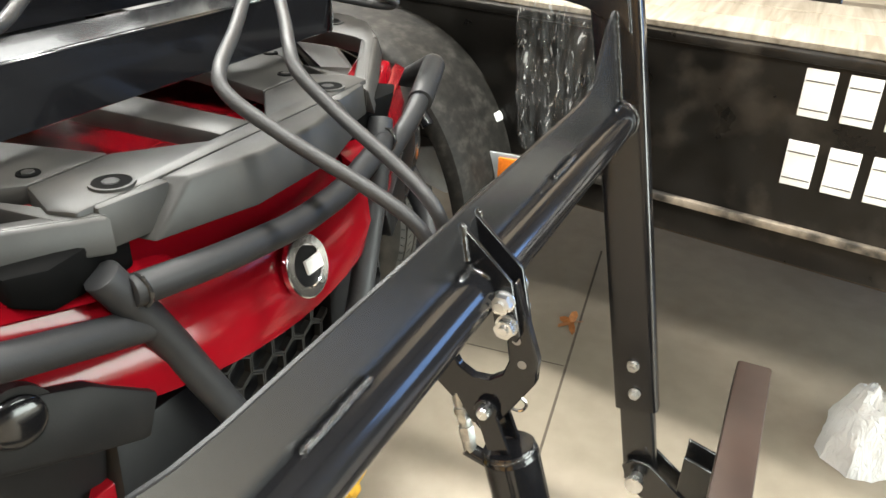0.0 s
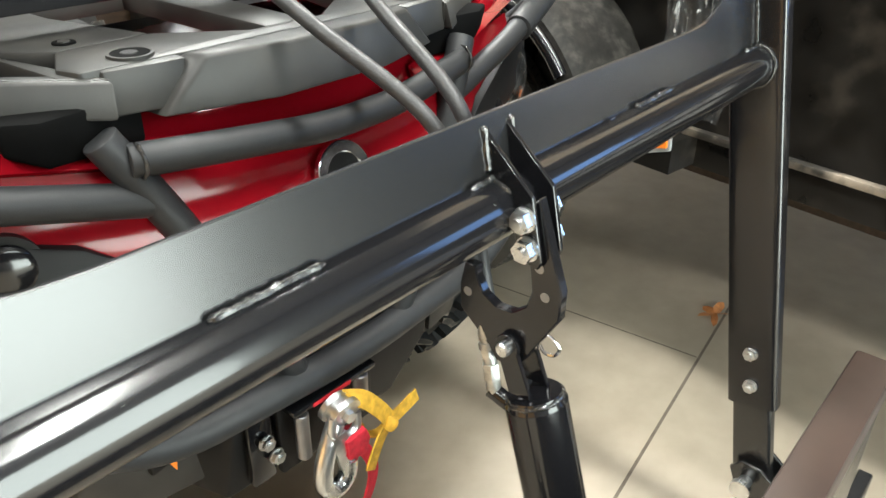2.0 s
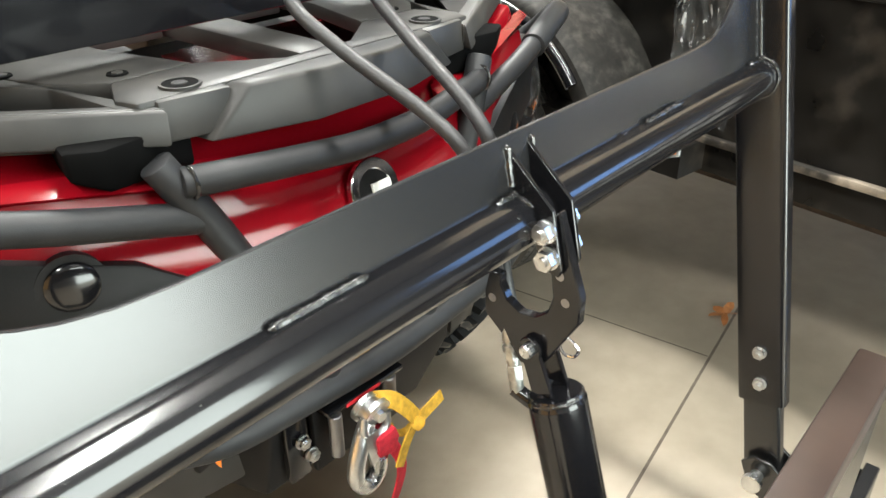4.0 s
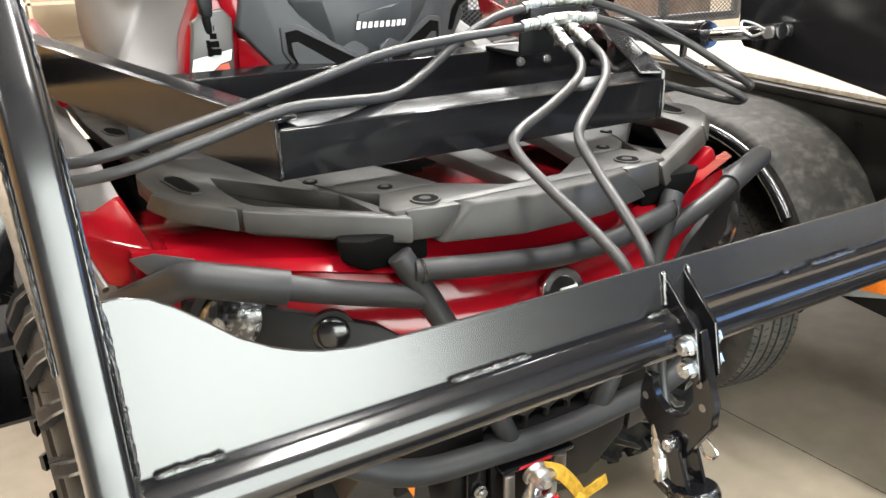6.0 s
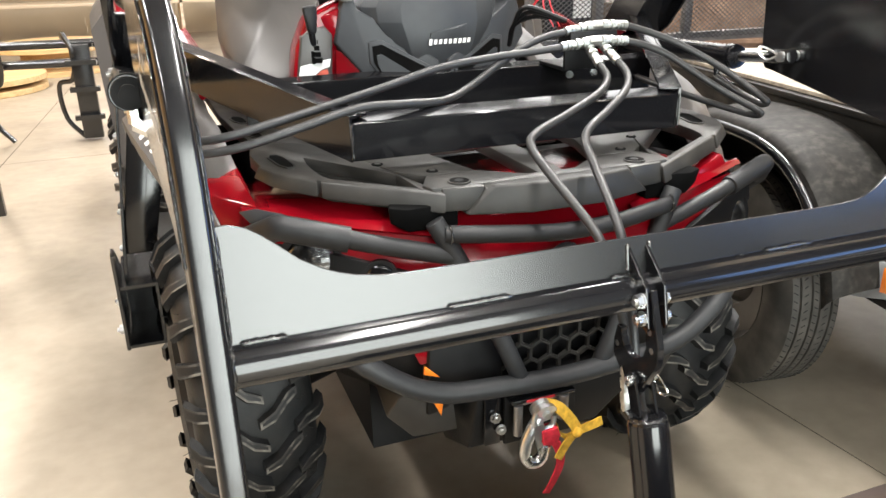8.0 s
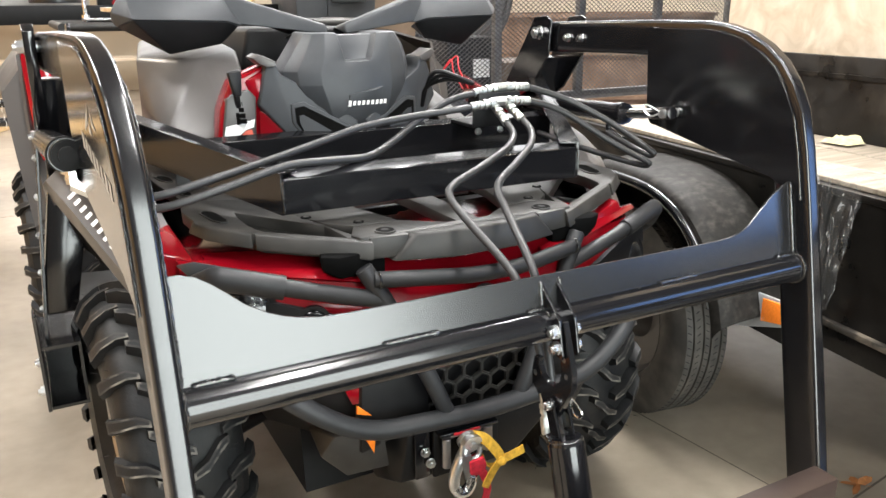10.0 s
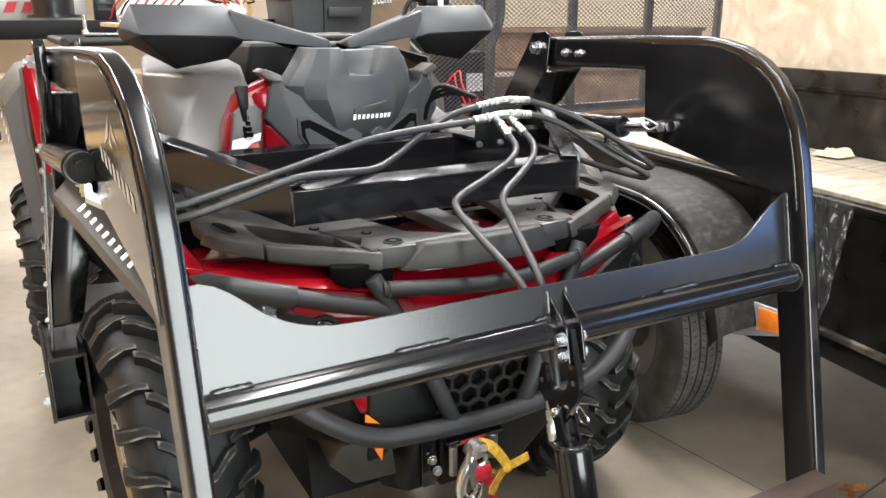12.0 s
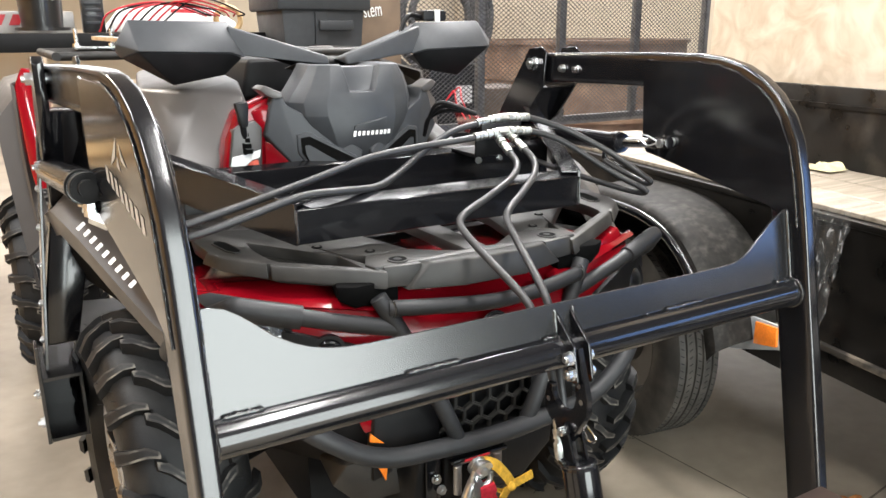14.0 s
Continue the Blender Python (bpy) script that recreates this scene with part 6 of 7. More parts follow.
cyl(b, (0.329, -0.03, 0.585), (0.329, -0.002, 0.585), 0.016, n=24)
tpart("cap", b, WHITE, "round white plastic cap", 0.002)

# added far side board, coloured and placed for the brown shade under the trailer
b = B()
box(b, (-1.3, 0.62, 0.14), (1.5, 0.66, 0.434))
tpart("chassis_rail", b, CEDAR, "brown board added to keep light from under the trailer", 0.004)

# fender and wheel


def fender_z(du, top=0.766, base=0.33, half=0.45):
    q = max(0.0, 1 - (abs(du) / half) ** 2.8)
    return base + (top - base) * q ** 0.46


b = B()
rows = []
for i in range(41):
    du = max(-0.435, -0.45 * math.cos(math.pi * i / 40) + 1e-5 * i)
    z = fender_z(du)
    u = 0.715 + du
    rows.append([(u, 0.0, z + 0.012), (u, -0.03, z + 0.014), (u, -0.08, z + 0.010), (u, -0.135, z + 0.004), (u, -0.170, z - 0.002), (u - du * 0.01, -0.186, z - 0.010), (u - du * 0.03, -0.192, z - 0.022), (u - du * 0.06, -0.192, z - 0.040)])
loft(b, rows, thick=0.004)
fend = tpart("fender", b, FENDER, "dusty black pressed steel fender")
b = B()
sweep(b, [(0.715 + du * 0.96, -0.192, fender_z(du) - 0.030) for du in [-0.36 + 0.02 * k for k in range(37)]], 0.0135, 14)
tpart("rolled_edge", b, BLACK, "glossy black rolled edge", parent=fend)
b = B()
rows = []
for i in range(41):
    du = max(-0.45, -0.46 * math.cos(math.pi * i / 40) + 1e-5 * i)
    z = fender_z(du, 0.752, 0.33, 0.462)
    rows.append([(0.70 + du, -0.004, z), (0.70 + du, -0.004, min(z, 0.50))])
loft(b, rows)
tpart("fender_back", b, TRAILER, "dark inside of the fender")


def road_tyre(c, r, w):
    prof = [(-w * 0.40, 0.19), (-w * 0.48, 0.21), (-w * 0.5, 0.26), (-w * 0.47, r - 0.03), (-w * 0.42, r - 0.010)]
    tread = []
    for a, d in ((-0.40, 0.002), (-0.29, 0.0), (-0.285, 0.009), (-0.255, 0.009), (-0.25, 0.0), (-0.09, 0.0), (-0.085, 0.009), (-0.055, 0.009), (-0.05, 0.0)):
        tread.append((w * a, r - d))
    full = prof + tread + [(-x, q) for x, q in reversed(tread)] + [(-x, q) for x, q in reversed(prof)]
    bm = B()
    revolve(bm, full, (0, 0, 0), 72)
    bmesh.ops.transform(bm, matrix=Matrix(((0, 1, 0, c[0]), (1, 0, 0, c[1]), (0, 0, 1, c[2]), (0, 0, 0, 1))), verts=bm.verts)
    return bm


WC = (0.80, -0.050, 0.312)
wheel = tpart("wheel", road_tyre(WC, 0.312, 0.160), ROAD, "ribbed black road tyre")
b = B()
for i in range(96):
    a = 2 * math.pi * i / 96
    for vv, sk in ((-0.056, 0.5), (-0.028, -0.5), (0.0, 0.5), (0.028, -0.5), (0.056, 0.5)):
        m = Matrix.Translation((WC[0], WC[1] + vv, WC[2])) @ Matrix.Rotation(a + sk * 0.02, 4, "Y") @ Matrix.Translation((0, 0, 0.3105)) @ Matrix.Rotation(sk, 4, "Z")
        box(b, (-0.0012, -0.006, -0.001), (0.0012, 0.006, 0.0018), m)
sip = tpart("sipe", b, PLASTIC_BLACK, "", parent=wheel)
tagged(sip, kind="stuff")
b = B()
m = Matrix(((0, 1, 0, WC[0]), (1, 0, 0, WC[1]), (0, 0, 1, WC[2]), (0, 0, 0, 1)))
revolve(b, [(-0.06, 0.20), (-0.066, 0.19), (-0.03, 0.17), (-0.02, 0.09), (-0.05, 0.06), (-0.05, 0.0)], (0, 0, 0), 40)
bmesh.ops.transform(b, matrix=m, verts=b.verts)
tpart("rim", b, GREY, "grey steel rim", parent=wheel)
# light bracket with amber marker
b = B()
prism(b, [(0.50, 0.470), (0.46, 0.430), (0.40, 0.420), (0.33, 0.440), (0.198, 0.488), (0.202, 0.546), (0.36, 0.535), (0.50, 0.500)], 1, -0.080, -0.072)
brk = tpart("light_bracket", b, PLATE_GREY, "grey steel lamp bracket", 0.003)
b = B()
prism(b, [(0.272, 0.478), (0.202, 0.494), (0.205, 0.541), (0.272, 0.535)], 1, -0.088, -0.0805)
tpart("marker_lamp", b, AMBER, "amber marker lamp", 0.002, parent=brk)
b = B()
cyl(b, (0.34, -0.086, 0.500), (0.34, -0.0805, 0.500), 0.011, n=16)
tpart("rivet", b, CEDAR, "rusty rivet", 0.001, parent=brk)
b = B()
box(b, (0.2, -0.07, 0.44), (0.6, 0.02, 0.50))
tpart("bracket_arm", b, TRAILER)

# clear stretch wrap hung over the trailer edge
wrap = thing("stretch_wrap", "crumpled clear stretch wrap hanging over the trailer edge", "plastic wrap", at=(0.89, 0.14, 0.55))
FILM = bpy.data.materials.new("clear_film")
FILM.use_nodes = True
nt = FILM.node_tree
pr = nt.nodes["Principled BSDF"]
pr.inputs["Base Color"].default_value = (0.9, 0.9, 0.9, 1)
pr.inputs["Roughness"].default_value = 0.12
pr.inputs["Alpha"].default_value = 0.30
pr.inputs["Specular IOR Level"].default_value = 1.0
fn = nt.nodes.new("ShaderNodeTexNoise")
fn.inputs["Scale"].default_value, fn.inputs["Detail"].default_value, fn.inputs["Distortion"].default_value = 34.0, 3.0, 2.5
fc = nt.nodes.new("ShaderNodeTexCoord")
fm = nt.nodes.new("ShaderNodeMapping")
fm.inputs["Scale"].default_value = (1.6, 1.6, 0.45)
nt.links.new(fc.outputs["Object"], fm.inputs["Vector"])
nt.links.new(fm.outputs[0], fn.inputs["Vector"])
# whiter streaks painted into the alpha stand for glints on the film
fr = nt.nodes.new("ShaderNodeMapRange")
fr.inputs[1].default_value, fr.inputs[2].default_value, fr.inputs[3].default_value, fr.inputs[4].default_value = 0.56, 0.72, 0.05, 0.55
nt.links.new(fn.outputs["Fac"], fr.inputs[0])
nt.links.new(fr.outputs[0], pr.inputs["Alpha"])
fb = nt.nodes.new("ShaderNodeBump")
fb.inputs["Strength"].default_value, fb.inputs["Distance"].default_value = 1.0, 0.01
nt.links.new(fn.outputs["Fac"], fb.inputs["Height"])
nt.links.new(fb.outputs[0], pr.inputs["Normal"])
b = B()
rnd = random.Random(8)
rows = []
for i in range(27):
    z = 0.832 - 0.0112 * i
    row = []
    for j in range(29):
        u = 0.10 + 0.195 * j / 28 - 0.0006 * i * (j / 28 - 0.6) * 5
        wob = 0.010 * noise.noise(Vector((u * 45, z * 9, 2.0))) + 0.006 * noise.noise(Vector((u * 110, z * 40, 7.0)))
        row.append((u, -0.020 + wob - 0.004, z))
    rows.append(row)
top = [[(p[0], q, 0.834 + 0.003 * noise.noise(Vector((p[0] * 60, q * 60, 0)))) for p in rows[0]] for q in (0.10, 0.06, 0.02, -0.005)]
loft(b, top + rows)
bmesh.ops.transform(b, matrix=TM, verts=b.verts)
part("film", b, FILM, wrap, "clear crumpled film")
# loose rag on the deck
rag = B()
P = TM @ Vector((0.53, 0.36, 0.824))
rows = []
for i in range(9):
    rows.append([(P.x + (i - 4) * 0.010 + 0.01 * noise.noise(Vector((i, j, 3))), P.y + (j - 3) * 0.014, P.z + 0.004 + max(0, 0.016 * noise.noise(Vector((i * 0.5, j * 0.6, 1))) + 0.012) * (1 if 0 < i < 8 and 0 < j < 6 else 0)) for j in range(7)])
loft(rag, rows)
PALE = material("pale_yellow_cloth", (0.50, 0.45, 0.27), 0.85, grain=0.2, scale=60, bump=0.5, bump_scale=300)
ob = part("cloth_rag", rag, PALE)
tagged(ob, "crumpled yellow rag lying on the trailer deck", "rag")

# crumpled clear bag on the floor in front of the trailer
bag = B()
rnd = random.Random(3)
rows = []
for i in range(13):
    e = math.pi * 0.5 * i / 12
    rows.append([(0.93 + (0.085 * math.cos(e) + 0.0) * math.cos(a) * (1 + 0.25 * noise.noise(Vector((math.cos(a) * 2, math.sin(a) * 2, i * 0.4)))), -0.50 + 0.075 * math.cos(e) * math.sin(a) * (1 + 0.25 * noise.noise(Vector((math.sin(a) * 3, i * 0.5, math.cos(a) * 3)))), 0.002 + 0.16 * math.sin(e) * (1 + 0.2 * noise.noise(Vector((a, i * 0.6, 5))))) for a in [2 * math.pi * k / 28 for k in range(28)]])
loft(bag, rows, closed=True)
BAGFILM = FILM.copy()
BAGFILM.name = "milky_film"
bp = BAGFILM.node_tree.nodes["Principled BSDF"]
BAGFILM.node_tree.links.remove(bp.inputs["Alpha"].links[0])
bp.inputs["Alpha"].default_value = 0.5
bp.inputs["Roughness"].default_value = 0.35
ob = part("plastic_bag", bag, BAGFILM)
tagged(ob, "crumpled milky plastic bag on the concrete floor", "plastic bag")

# dry leaf by the floor joint
lf = B()
c = Vector((1.115, 0.165, 0.003))
pts = []
for k in range(26):
    a = 2 * math.pi * k / 26
    r = 0.028 * (1 + 0.55 * math.cos(5 * a)) * (1.35 if abs(math.cos(a)) > 0.8 else 1)
    pts.append((c.x + r * math.cos(a), c.y + r * 0.8 * math.sin(a), c.z + 0.006 * math.sin(3 * a) + 0.005))
mid = lf.verts.new((c.x, c.y, c.z + 0.004))
vs = [lf.verts.new(p) for p in pts]
for k in range(26):
    lf.faces.new((mid, vs[k], vs[(k + 1) % 26]))
ob = part("dry_leaf", lf, material("dry_leaf", (0.36, 0.14, 0.04), 0.7, grain=0.3, scale=80))
tagged(ob, "curled orange brown dry leaf on the floor", "leaf")

# ---- mesh gate and stores behind ----
STEEL = material("galvanised_grey_steel", (0.13, 0.125, 0.12), 0.5, metal=0.2, grain=0.25, scale=20, rough_var=0.1)
MESH = material("dark_expanded_steel", (0.07, 0.065, 0.06), 0.5, metal=0.3, grain=0.3, scale=20)
gate = thing("mesh_gate", "expanded steel mesh gate on a grey frame", "gate", at=(2.1, 2.7, 0.7))
GX0, GX1, GY, GZ0, GZ1 = 1.02, 3.28, 2.72, 0.70, 1.95
for x in (GX0, 1.60, 2.14, 2.70, GX1):
    b = B()
    box(b, (x - 0.022, GY - 0.02, GZ0), (x + 0.022, GY + 0.02, GZ1))
    part("gate_post", b, STEEL, gate, "", 0.004)
for z in (GZ0, GZ1):
    b = B()
    box(b, (GX0 - 0.022, GY - 0.018, z - 0.025), (GX1 + 0.022, GY + 0.018, z + 0.025))
    part("gate_rail", b, STEEL, gate, "", 0.004)
verts, faces = [], []
px, pz, hw = 0.031, 0.0115, 0.0017
nz = int((GZ1 - GZ0) / pz)
nx = int((GX1 - GX0) / px * 2)
for j in range(nz):
    z = GZ0 + j * pz
    for i in range(nx + 1):
        x = GX0 + i * px / 2
        zz = z + (pz / 2 if (i + j) % 2 else 0) * 1.0
        zz = z + (pz * 0.5 if i % 2 else -pz * 0.5) * (1 if j % 2 else -1) * 0.98
        n0 = len(verts)
        verts += [(x, GY - 0.025, zz - hw), (x, GY - 0.025, zz + hw), (x, GY - 0.021, zz + hw), (x, GY - 0.021, zz - hw)]
        if i:
            a = n0 - 4
            faces += [(a, n0, n0 + 1, a + 1), (a + 1, n0 + 1, n0 + 2, a + 2), (a + 3, a + 2, n0 + 2, n0 + 3)]
me = bpy.data.meshes.new("mesh_sheet")
me.from_pydata(verts, [], faces)
me.materials.append(MESH)
ob = new("mesh_sheet", me)
ob.parent = gate
ob.matrix_parent_inverse = Matrix.Translation(-gate.location)
tagged(ob, "expanded diamond mesh", kind="stuff")

b = B()
box(b, (-0.1, 0.49, 1.03), (1.196, 0.508, 2.4))
bmesh.ops.transform(b, matrix=TM, verts=b.verts)
ob = part("plywood_sheet", b, PLY)
tagged(ob, "tall pale plywood sheet standing behind the trailer", "plywood")
stand = thing("plywood_stand", "black steel stand under the plywood on the trailer bed", "stand", at=tuple(TM @ Vector((0.6, 0.49, 0.4885))))
for u0, u1, z0, z1 in ((0.20, 0.25, 0.4885, 0.98), (1.12, 1.17, 0.4885, 0.98), (-0.1, 1.19, 0.9805, 1.0295)):
    b = B()
    box(b, (u0, 0.465, z0), (u1, 0.510, z1))
    bmesh.ops.transform(b, matrix=TM, verts=b.verts)
    part("leg" if z0 < 0.5 else "top_rail", b, TRAILER, stand, "", 0.003)
# unseen sheet, added to keep the floor below the trailer in shade
b = B()
box(b, (-1.3, 0.051, 0.472), (1.5, 1.75, 0.488))
tpart("bed_sheet", b, TRAILER, "dark unseen sheet added under the trailer bed to shade the floor")

RUST = material("rusty_brown_steel", (0.13, 0.075, 0.045), 0.7, grain=0.3, scale=8, bump=0.3, bump_scale=60, second=(0.22, 0.14, 0.09), mix_scale=5, mix_at=0.55)
t = thing("stock_tank", "large rusty brown round tank behind the mesh gate", "tank", at=(4.1, 5.0, 0))
b = B()
cyl(b, (4.1, 5.0, 0), (4.1, 5.0, 1.10), 1.02, n=64)
part("tank_wall", b, RUST, t)
for z in (0.45, 0.80, 1.09):
    b = B()
    ring(b, [(4.1 + 1.05 * math.cos(a * math.pi / 32), 5.0 + 1.05 * math.sin(a * math.pi / 32)) for a in range(64)], [(4.1 + 1.0 * math.cos(a * math.pi / 32), 5.0 + 1.0 * math.sin(a * math.pi / 32)) for a in range(64)], 2, z, z + 0.03)
    part("hoop", b, RUST, t)
COIL = material("black_ribbed_pipe", (0.035, 0.034, 0.033), 0.45, grain=0.2, scale=30)
t = thing("pipe_coil", "standing coil of black ribbed drain pipe", "pipe coil", at=(1.75, 3.5, 1.0))
for k in range(5):
    b = B()
    R = 0.20 + 0.055 * k
    pts = [(1.78 + R * math.cos(a * math.pi / 24), 3.45 + 0.02 * k, 1.28 + R * math.sin(a * math.pi / 24)) for a in range(49)]
    sweep(b, pts, 0.024, 10)
    part("pipe_turn", b, COIL, t)
b = B()
box(b, (1.2, 3.3, 0.0), (2.4, 3.7, 0.85))
tagged(part("store_crate", b, CEDAR, bevel=0.01), "dark brown wooden crate behind the mesh gate", "crate")
b = B()
box(b, (1.45, 3.0, 0.0), (1.80, 3.25, 1.02))
tagged(part("motor_box", b, PLASTIC_BLACK, bevel=0.02), "black motor housing behind the mesh", "machine")
b = B()
box(b, (1.62, 2.985, 0.80), (1.72, 3.001, 0.90))
tagged(part("paper_tag", b, WHITE), "white paper tag on the machine", "tag")
# black bin and carton
t = thing("storage_bin", "black plastic storage bin with a hinged lid", "storage bin", at=(0.55, 2.45, 0.9))
b = B()
hull(b, [(0.42, 2.32, 0.70), (0.70, 2.32, 0.70), (0.38, 2.30, 1.33), (0.75, 2.30, 1.33), (0.42, 2.62, 0.70), (0.70, 2.62, 0.70), (0.38, 2.66, 1.33), (0.75, 2.66, 1.33)])
part("bin_body", b, GREY_DARK, t, "", 0.012)
b = B()
box(b, (0.36, 2.28, 1.285), (0.77, 2.68, 1.40))
part("lid", b, GREY_DARK, t, "", 0.012)
b = B()
box(b, (0.53, 2.262, 1.205), (0.68, 2.285, 1.245))
part("latch", b, GREY_DARK, t, "", 0.006)
b = B()
hull(b, [(0.52, 2.31, 0.7), (0.56, 2.30, 0.7), (0.52, 2.286, 1.28), (0.57, 2.286, 1.28), (0.54, 2.4, 0.7), (0.54, 2.4, 1.28)])
part("rib", b, GREY_DARK, t)
CARTON = material("brown_printed_carton", (0.14, 0.095, 0.06), 0.7, grain=0.15, scale=10)
t = thing("carton", "dark brown carton with white lettering", "carton", at=(0.90, 2.45, 0.8))
b = B()
box(b, (0.765, 2.46, 0.70), (1.0, 2.70, 1.45))
part("box", b, CARTON, t, "", 0.004)
txt = bpy.data.curves.new("text", "FONT")
txt.body, txt.size, txt.extrude = "System", 0.066, 0.001
tob = new("text", txt)
dg = bpy.context.evaluated_depsgraph_get()
tm = bpy.data.meshes.new_from_object(tob.evaluated_get(dg))
bpy.data.objects.remove(tob)
tm.materials.clear()
tm.materials.append(WHITE)
ob = new("lettering", tm)
ob.parent = t
ob.matrix_parent_inverse = Matrix.Translation(-t.location)
ob.matrix_basis = pose(0.772, 2.457, 1.255, 90, -6, 0) @ Matrix.Diagonal((0.72, 1.35, 1, 1))

# things on the rear rack and behind on the left
BUCKETM = material("black_bucket_plastic", (0.012, 0.012, 0.012), 0.35, coat=0.3)
t = thing("paint_pail", "black pail with a white label on the rear rack", "pail", at=(-0.46, 2.7, 1.2))
b = B()
cyl(b, (-0.46, 2.72, 1.215), (-0.46, 2.72, 1.42), 0.075, 0.085, 32)
part("pail_body", b, BUCKETM, t)
b = B()
cyl(b, (-0.46, 2.72, 1.21), (-0.46, 2.72, 1.222), 0.10, n=32)
part("pail_foot", b, BUCKETM, t)
b = B()
rows = [[(-0.46 + 0.0862 * math.sin(a), 2.72 - 0.0862 * math.cos(a), z) for a in [-0.9 + 0.15 * k for k in range(11)]] for z in (1.325, 1.40)]
loft(b, rows)
part("pail_label", b, WHITE, t)
t = thing("accessory_table", "dark steel bench carrying boxes behind the quad", "bench", at=(-0.6, 3.0, 0))
b = B()
box(b, (-1.35, 2.55, 1.13), (0.40, 3.3, 1.200))
part("bench_top", b, PLASTIC_BLACK, t, "", 0.003)
for x in (-1.30, 0.25):
    for y in (2.6, 3.25):
        b = B()
        box(b, (x - 0.02, y - 0.02, 0), (x + 0.02, y + 0.02, 1.13))
        part("bench_leg", b, BLACK_SATIN, t)
t = thing("printed_box", "white and red printed box on the bench", "box", at=(-0.75, 3.0, 1.2005))
b = B()
box(b, (-1.2, 2.86, 1.2005), (-0.33, 3.2, 1.287))
part("box_body", b, material("grey_white_card", (0.42, 0.41, 0.39), 0.6, grain=0.15, scale=20), t, "", 0.004)
for k in range(12):
    x = -1.15 + k * 0.064
    b = B()
    prism(b, [(x, 1.232), (x + 0.038, 1.232), (x + 0.058, 1.274), (x + 0.02, 1.274)], 1, 2.8575, 2.8598)
    part("stripe", b, RED_FLAT, t, "slanted red stripe")
t = thing("machine_cover", "white and red plastic machine cover with black louvres on the bench", "machine cover", at=(0.05, 3.0, 1.2005))
b = B()
hull(b, [(-0.20, 2.90, 1.2005), (0.38, 2.90, 1.2005), (-0.20, 3.2, 1.2005), (0.38, 3.2, 1.2005), (-0.16, 2.92, 1.272), (0.02, 2.93, 1.318), (0.25, 2.93, 1.312), (0.37, 2.94, 1.25), (-0.1, 3.15, 1.32), (0.3, 3.15, 1.32)])
part("cover_body", b, material("scuffed_white_plastic", (0.55, 0.54, 0.52), 0.45, grain=0.12, scale=30), t, "", 0.012, 3)
b = B()
hull(b, [(0.06, 2.922, 1.262), (0.20, 2.922, 1.258), (0.18, 2.922, 1.302), (0.08, 2.922, 1.304), (0.07, 2.95, 1.262), (0.19, 2.95, 1.30)])
part("cover_panel", b, RED_FLAT, t, "red panel", 0.003)
b = B()
box(b, (-0.300, 2.84, 1.2005), (-0.212, 2.89, 1.345))
louvre = part("louvre_box", b, BUCKETM, t, "black louvred housing", 0.006)
for k in range(4):
    b = B()
    box(b, (-0.288, 2.832, 1.235 + 0.026 * k), (-0.224, 2.8395, 1.247 + 0.026 * k))
    part("louvre", b, GREY_DARK, louvre, "", 0.002)
t = thing("cable_reel", "small yellow ring shaped reel standing on the bench", "reel", at=(0.30, 2.80, 1.20))
b = B()
sweep(b, [(0.30 + 0.055 * math.cos(k * math.pi / 16), 2.80, 1.256 + 0.055 * math.sin(k * math.pi / 16)) for k in range(33)], 0.012, 10)
part("rim", b, SPRUCE, t)
cables = thing("cable_bundle", "tangle of thin red and black cables on the bench", "cables", at=(-0.1, 2.75, 1.205))
for k in range(8):
    b = B()
    sweep(b, spline([(-0.25 + 0.03 * k, 2.75, 1.205), (-0.2 + 0.05 * k, 2.72, 1.285 + 0.008 * k), (0.0 + 0.05 * k, 2.74, 1.325 - 0.006 * k), (0.20 + 0.02 * k, 2.78, 1.27)], 6), 0.004, 6)
    part("cable", b, PLASTIC_BLACK if k % 3 == 1 else RED_FLAT, cables)
t = thing("clamp_bracket", "zinc plate with long threaded bolts on the rear rack", "bracket", at=(-0.30, 2.15, 1.15))
b = B()
box(b, (-0.42, 2.02, 1.149), (-0.20, 2.09, 1.157))
part("plate", b, ZINC, t, "", 0.002)
b = B()
box(b, (-0.27, 1.70, 1.149), (-0.05, 1.77, 1.157))
part("plate", b, ZINC, t, "", 0.002)
for x, y in ((-0.41, 2.05), (-0.30, 2.05), (-0.26, 1.735), (-0.20, 1.735), (-0.12, 1.735)):
    b = B()
    cyl(b, (x, y, 1.12), (x, y, 1.215), 0.0065, n=12)
    cyl(b, (x, y, 1.157), (x, y, 1.167), 0.012, n=6)
    part("threaded_bolt", b, ZINC, t)
b = B()
sweep(b, [(-0.35, 2.04, 1.185), (-0.14, 1.74, 1.165)], 0.014, section=[(0.018, 0.006), (-0.018, 0.006), (-0.018, -0.006), (0.018, -0.006)])
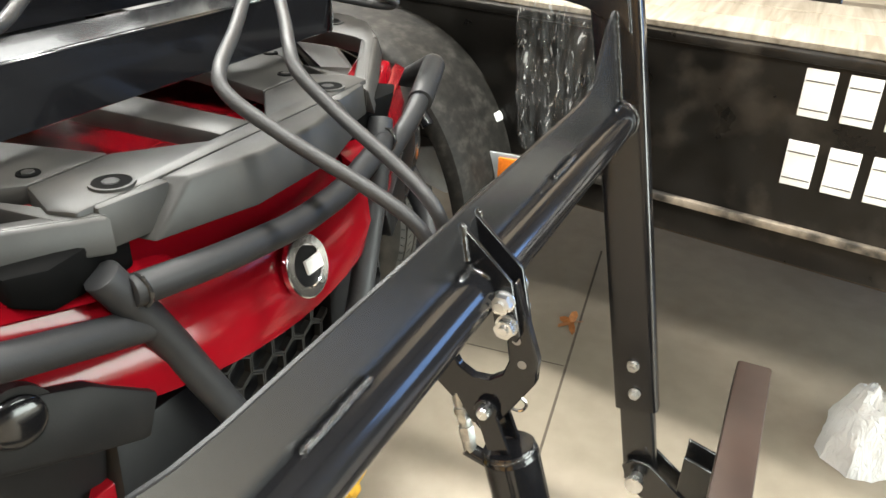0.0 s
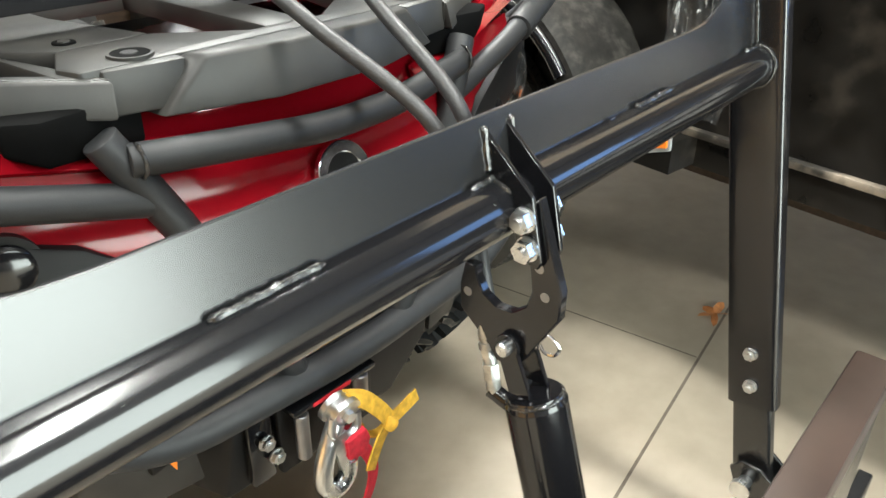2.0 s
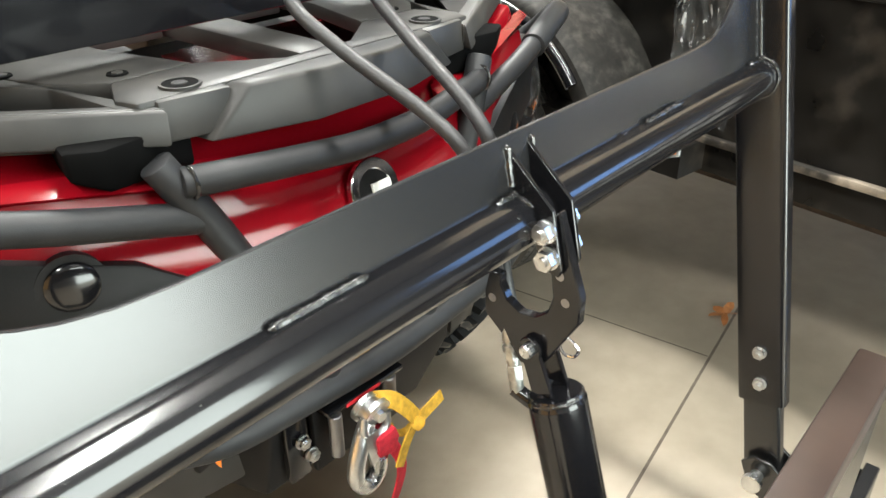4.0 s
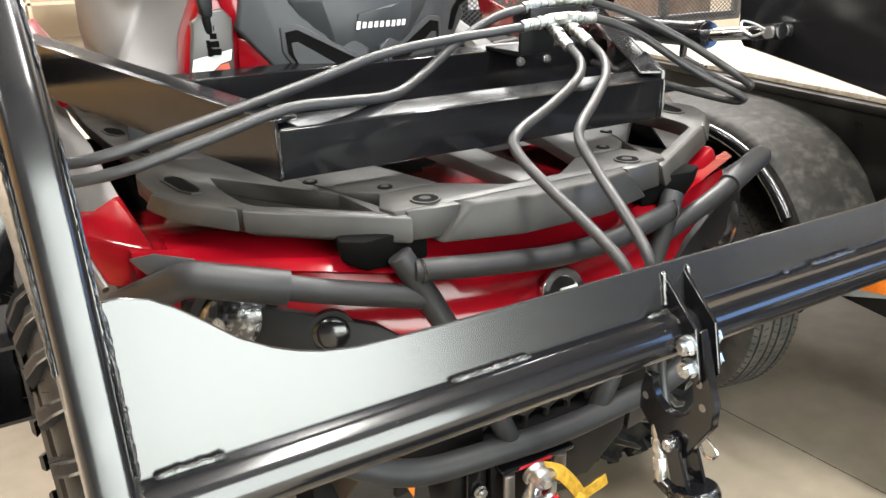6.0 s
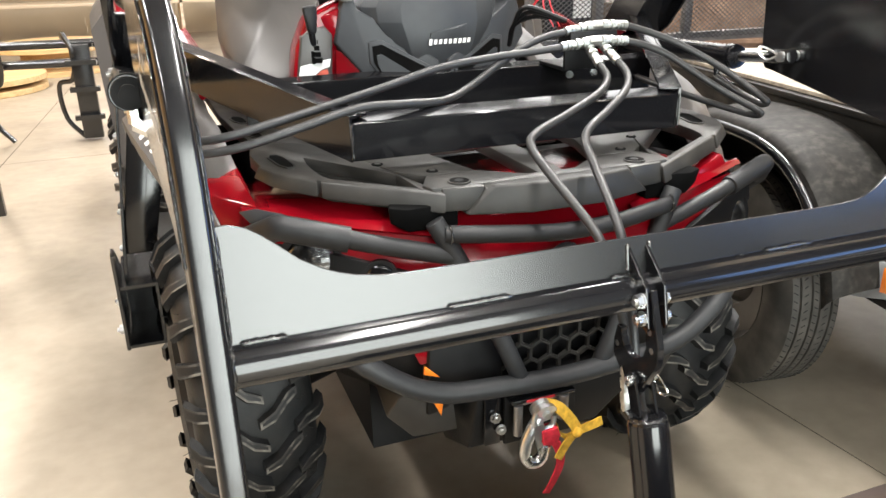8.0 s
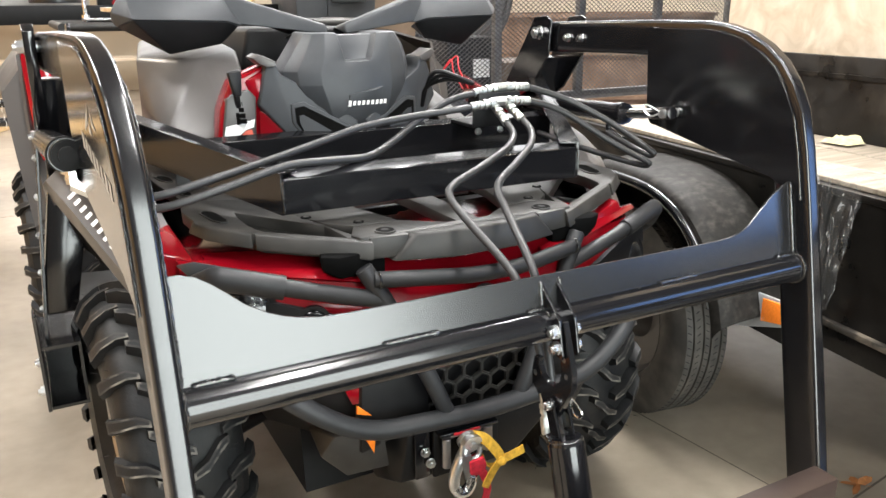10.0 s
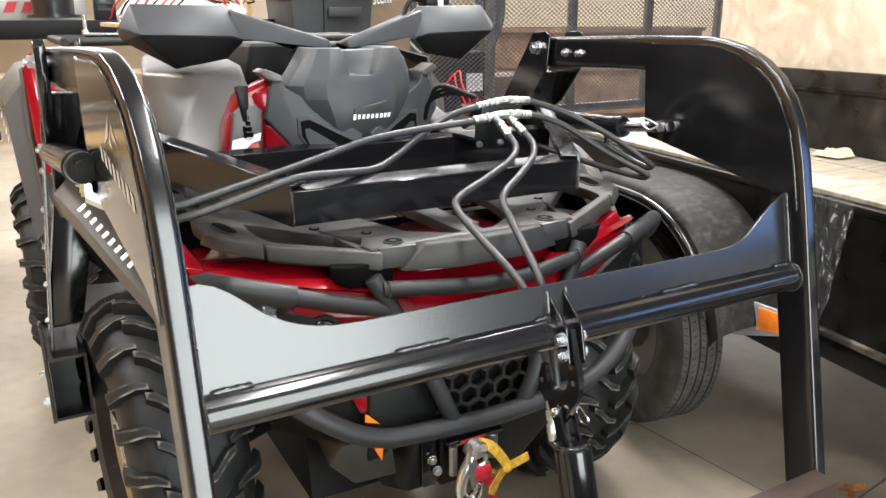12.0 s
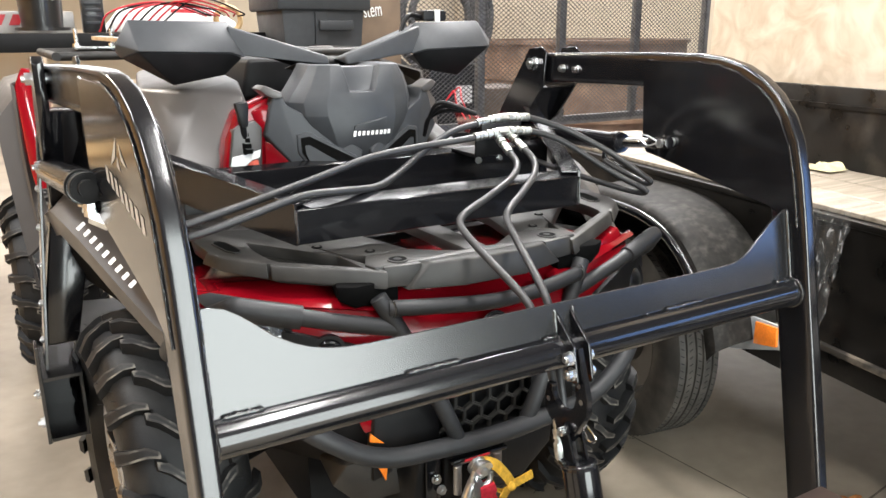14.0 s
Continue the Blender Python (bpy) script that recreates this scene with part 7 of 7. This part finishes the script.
part("bar", b, ZINC, t)

# wooden cable spools and a black tine rack far on the left


def spool(x, y, r, z):
    t = thing("cable_spool", "round yellow plywood spool lying on the floor", "cable spool", "spools", at=(x, y, 0))
    for zz in (0.0, z - 0.05):
        b = B()
        cyl(b, (x, y, zz), (x, y, zz + 0.05), r, n=56)
        part("flange", b, SPRUCE, t, "", 0.004, 1)
    b = B()
    cyl(b, (x, y, 0.05), (x, y, z - 0.05), r * 0.5, n=32)
    part("core", b, SPRUCE, t)


spool(-2.05, 7.35, 0.62, 0.14)
spool(-1.45, 8.55, 0.65, 0.28)
t = thing("tine_rack", "black steel implement with hooks and spring tines", "implement", at=(-1.15, 4.9, 0))
for z, r in ((0.62, 0.028), (0.50, 0.028)):
    b = B()
    cyl(b, (-2.6, 4.95, z), (-0.75, 4.85, z), r)
    part("bar", b, BLACK_SATIN, t)
for k in range(4):
    x = -2.3 + 0.42 * k
    b = B()
    sweep(b, spline([(x, 4.9, 0.66), (x + 0.02, 4.80, 0.68), (x + 0.06, 4.75, 0.56), (x + 0.03, 4.82, 0.40), (x - 0.06, 4.86, 0.36), (x - 0.05, 4.86, 0.15), (x + 0.04, 4.84, 0.02)], 6), 0.016, 10)
    part("tine", b, BLACK_SATIN, t)
b = B()
box(b, (-1.00, 4.75, 0.02), (-0.88, 4.85, 0.62))
part("post", b, BLACK_SATIN, t, "", 0.004)
for z in (0.15, 0.33, 0.50):
    b = B()
    box(b, (-1.03, 4.70, z), (-0.85, 4.75, z + 0.03))
    part("step", b, BLACK_SATIN, t)
t2 = thing("shelf_unit", "pale timber shelf along the far wall", "shelf", at=(-2.5, 11.2, 0))
for z in (0.5, 1.2, 1.9):
    b = B()
    box(b, (-5.0, 10.9, z), (2.5, 11.5, z + 0.04))
    part("shelf_board", b, PLY, t2, "", 0.003)
for x in (-5.0, -2.5, 0.0, 2.46):
    b = B()
    box(b, (x, 10.9, 0), (x + 0.04, 11.5, 2.2))
    part("upright", b, PLY, t2)
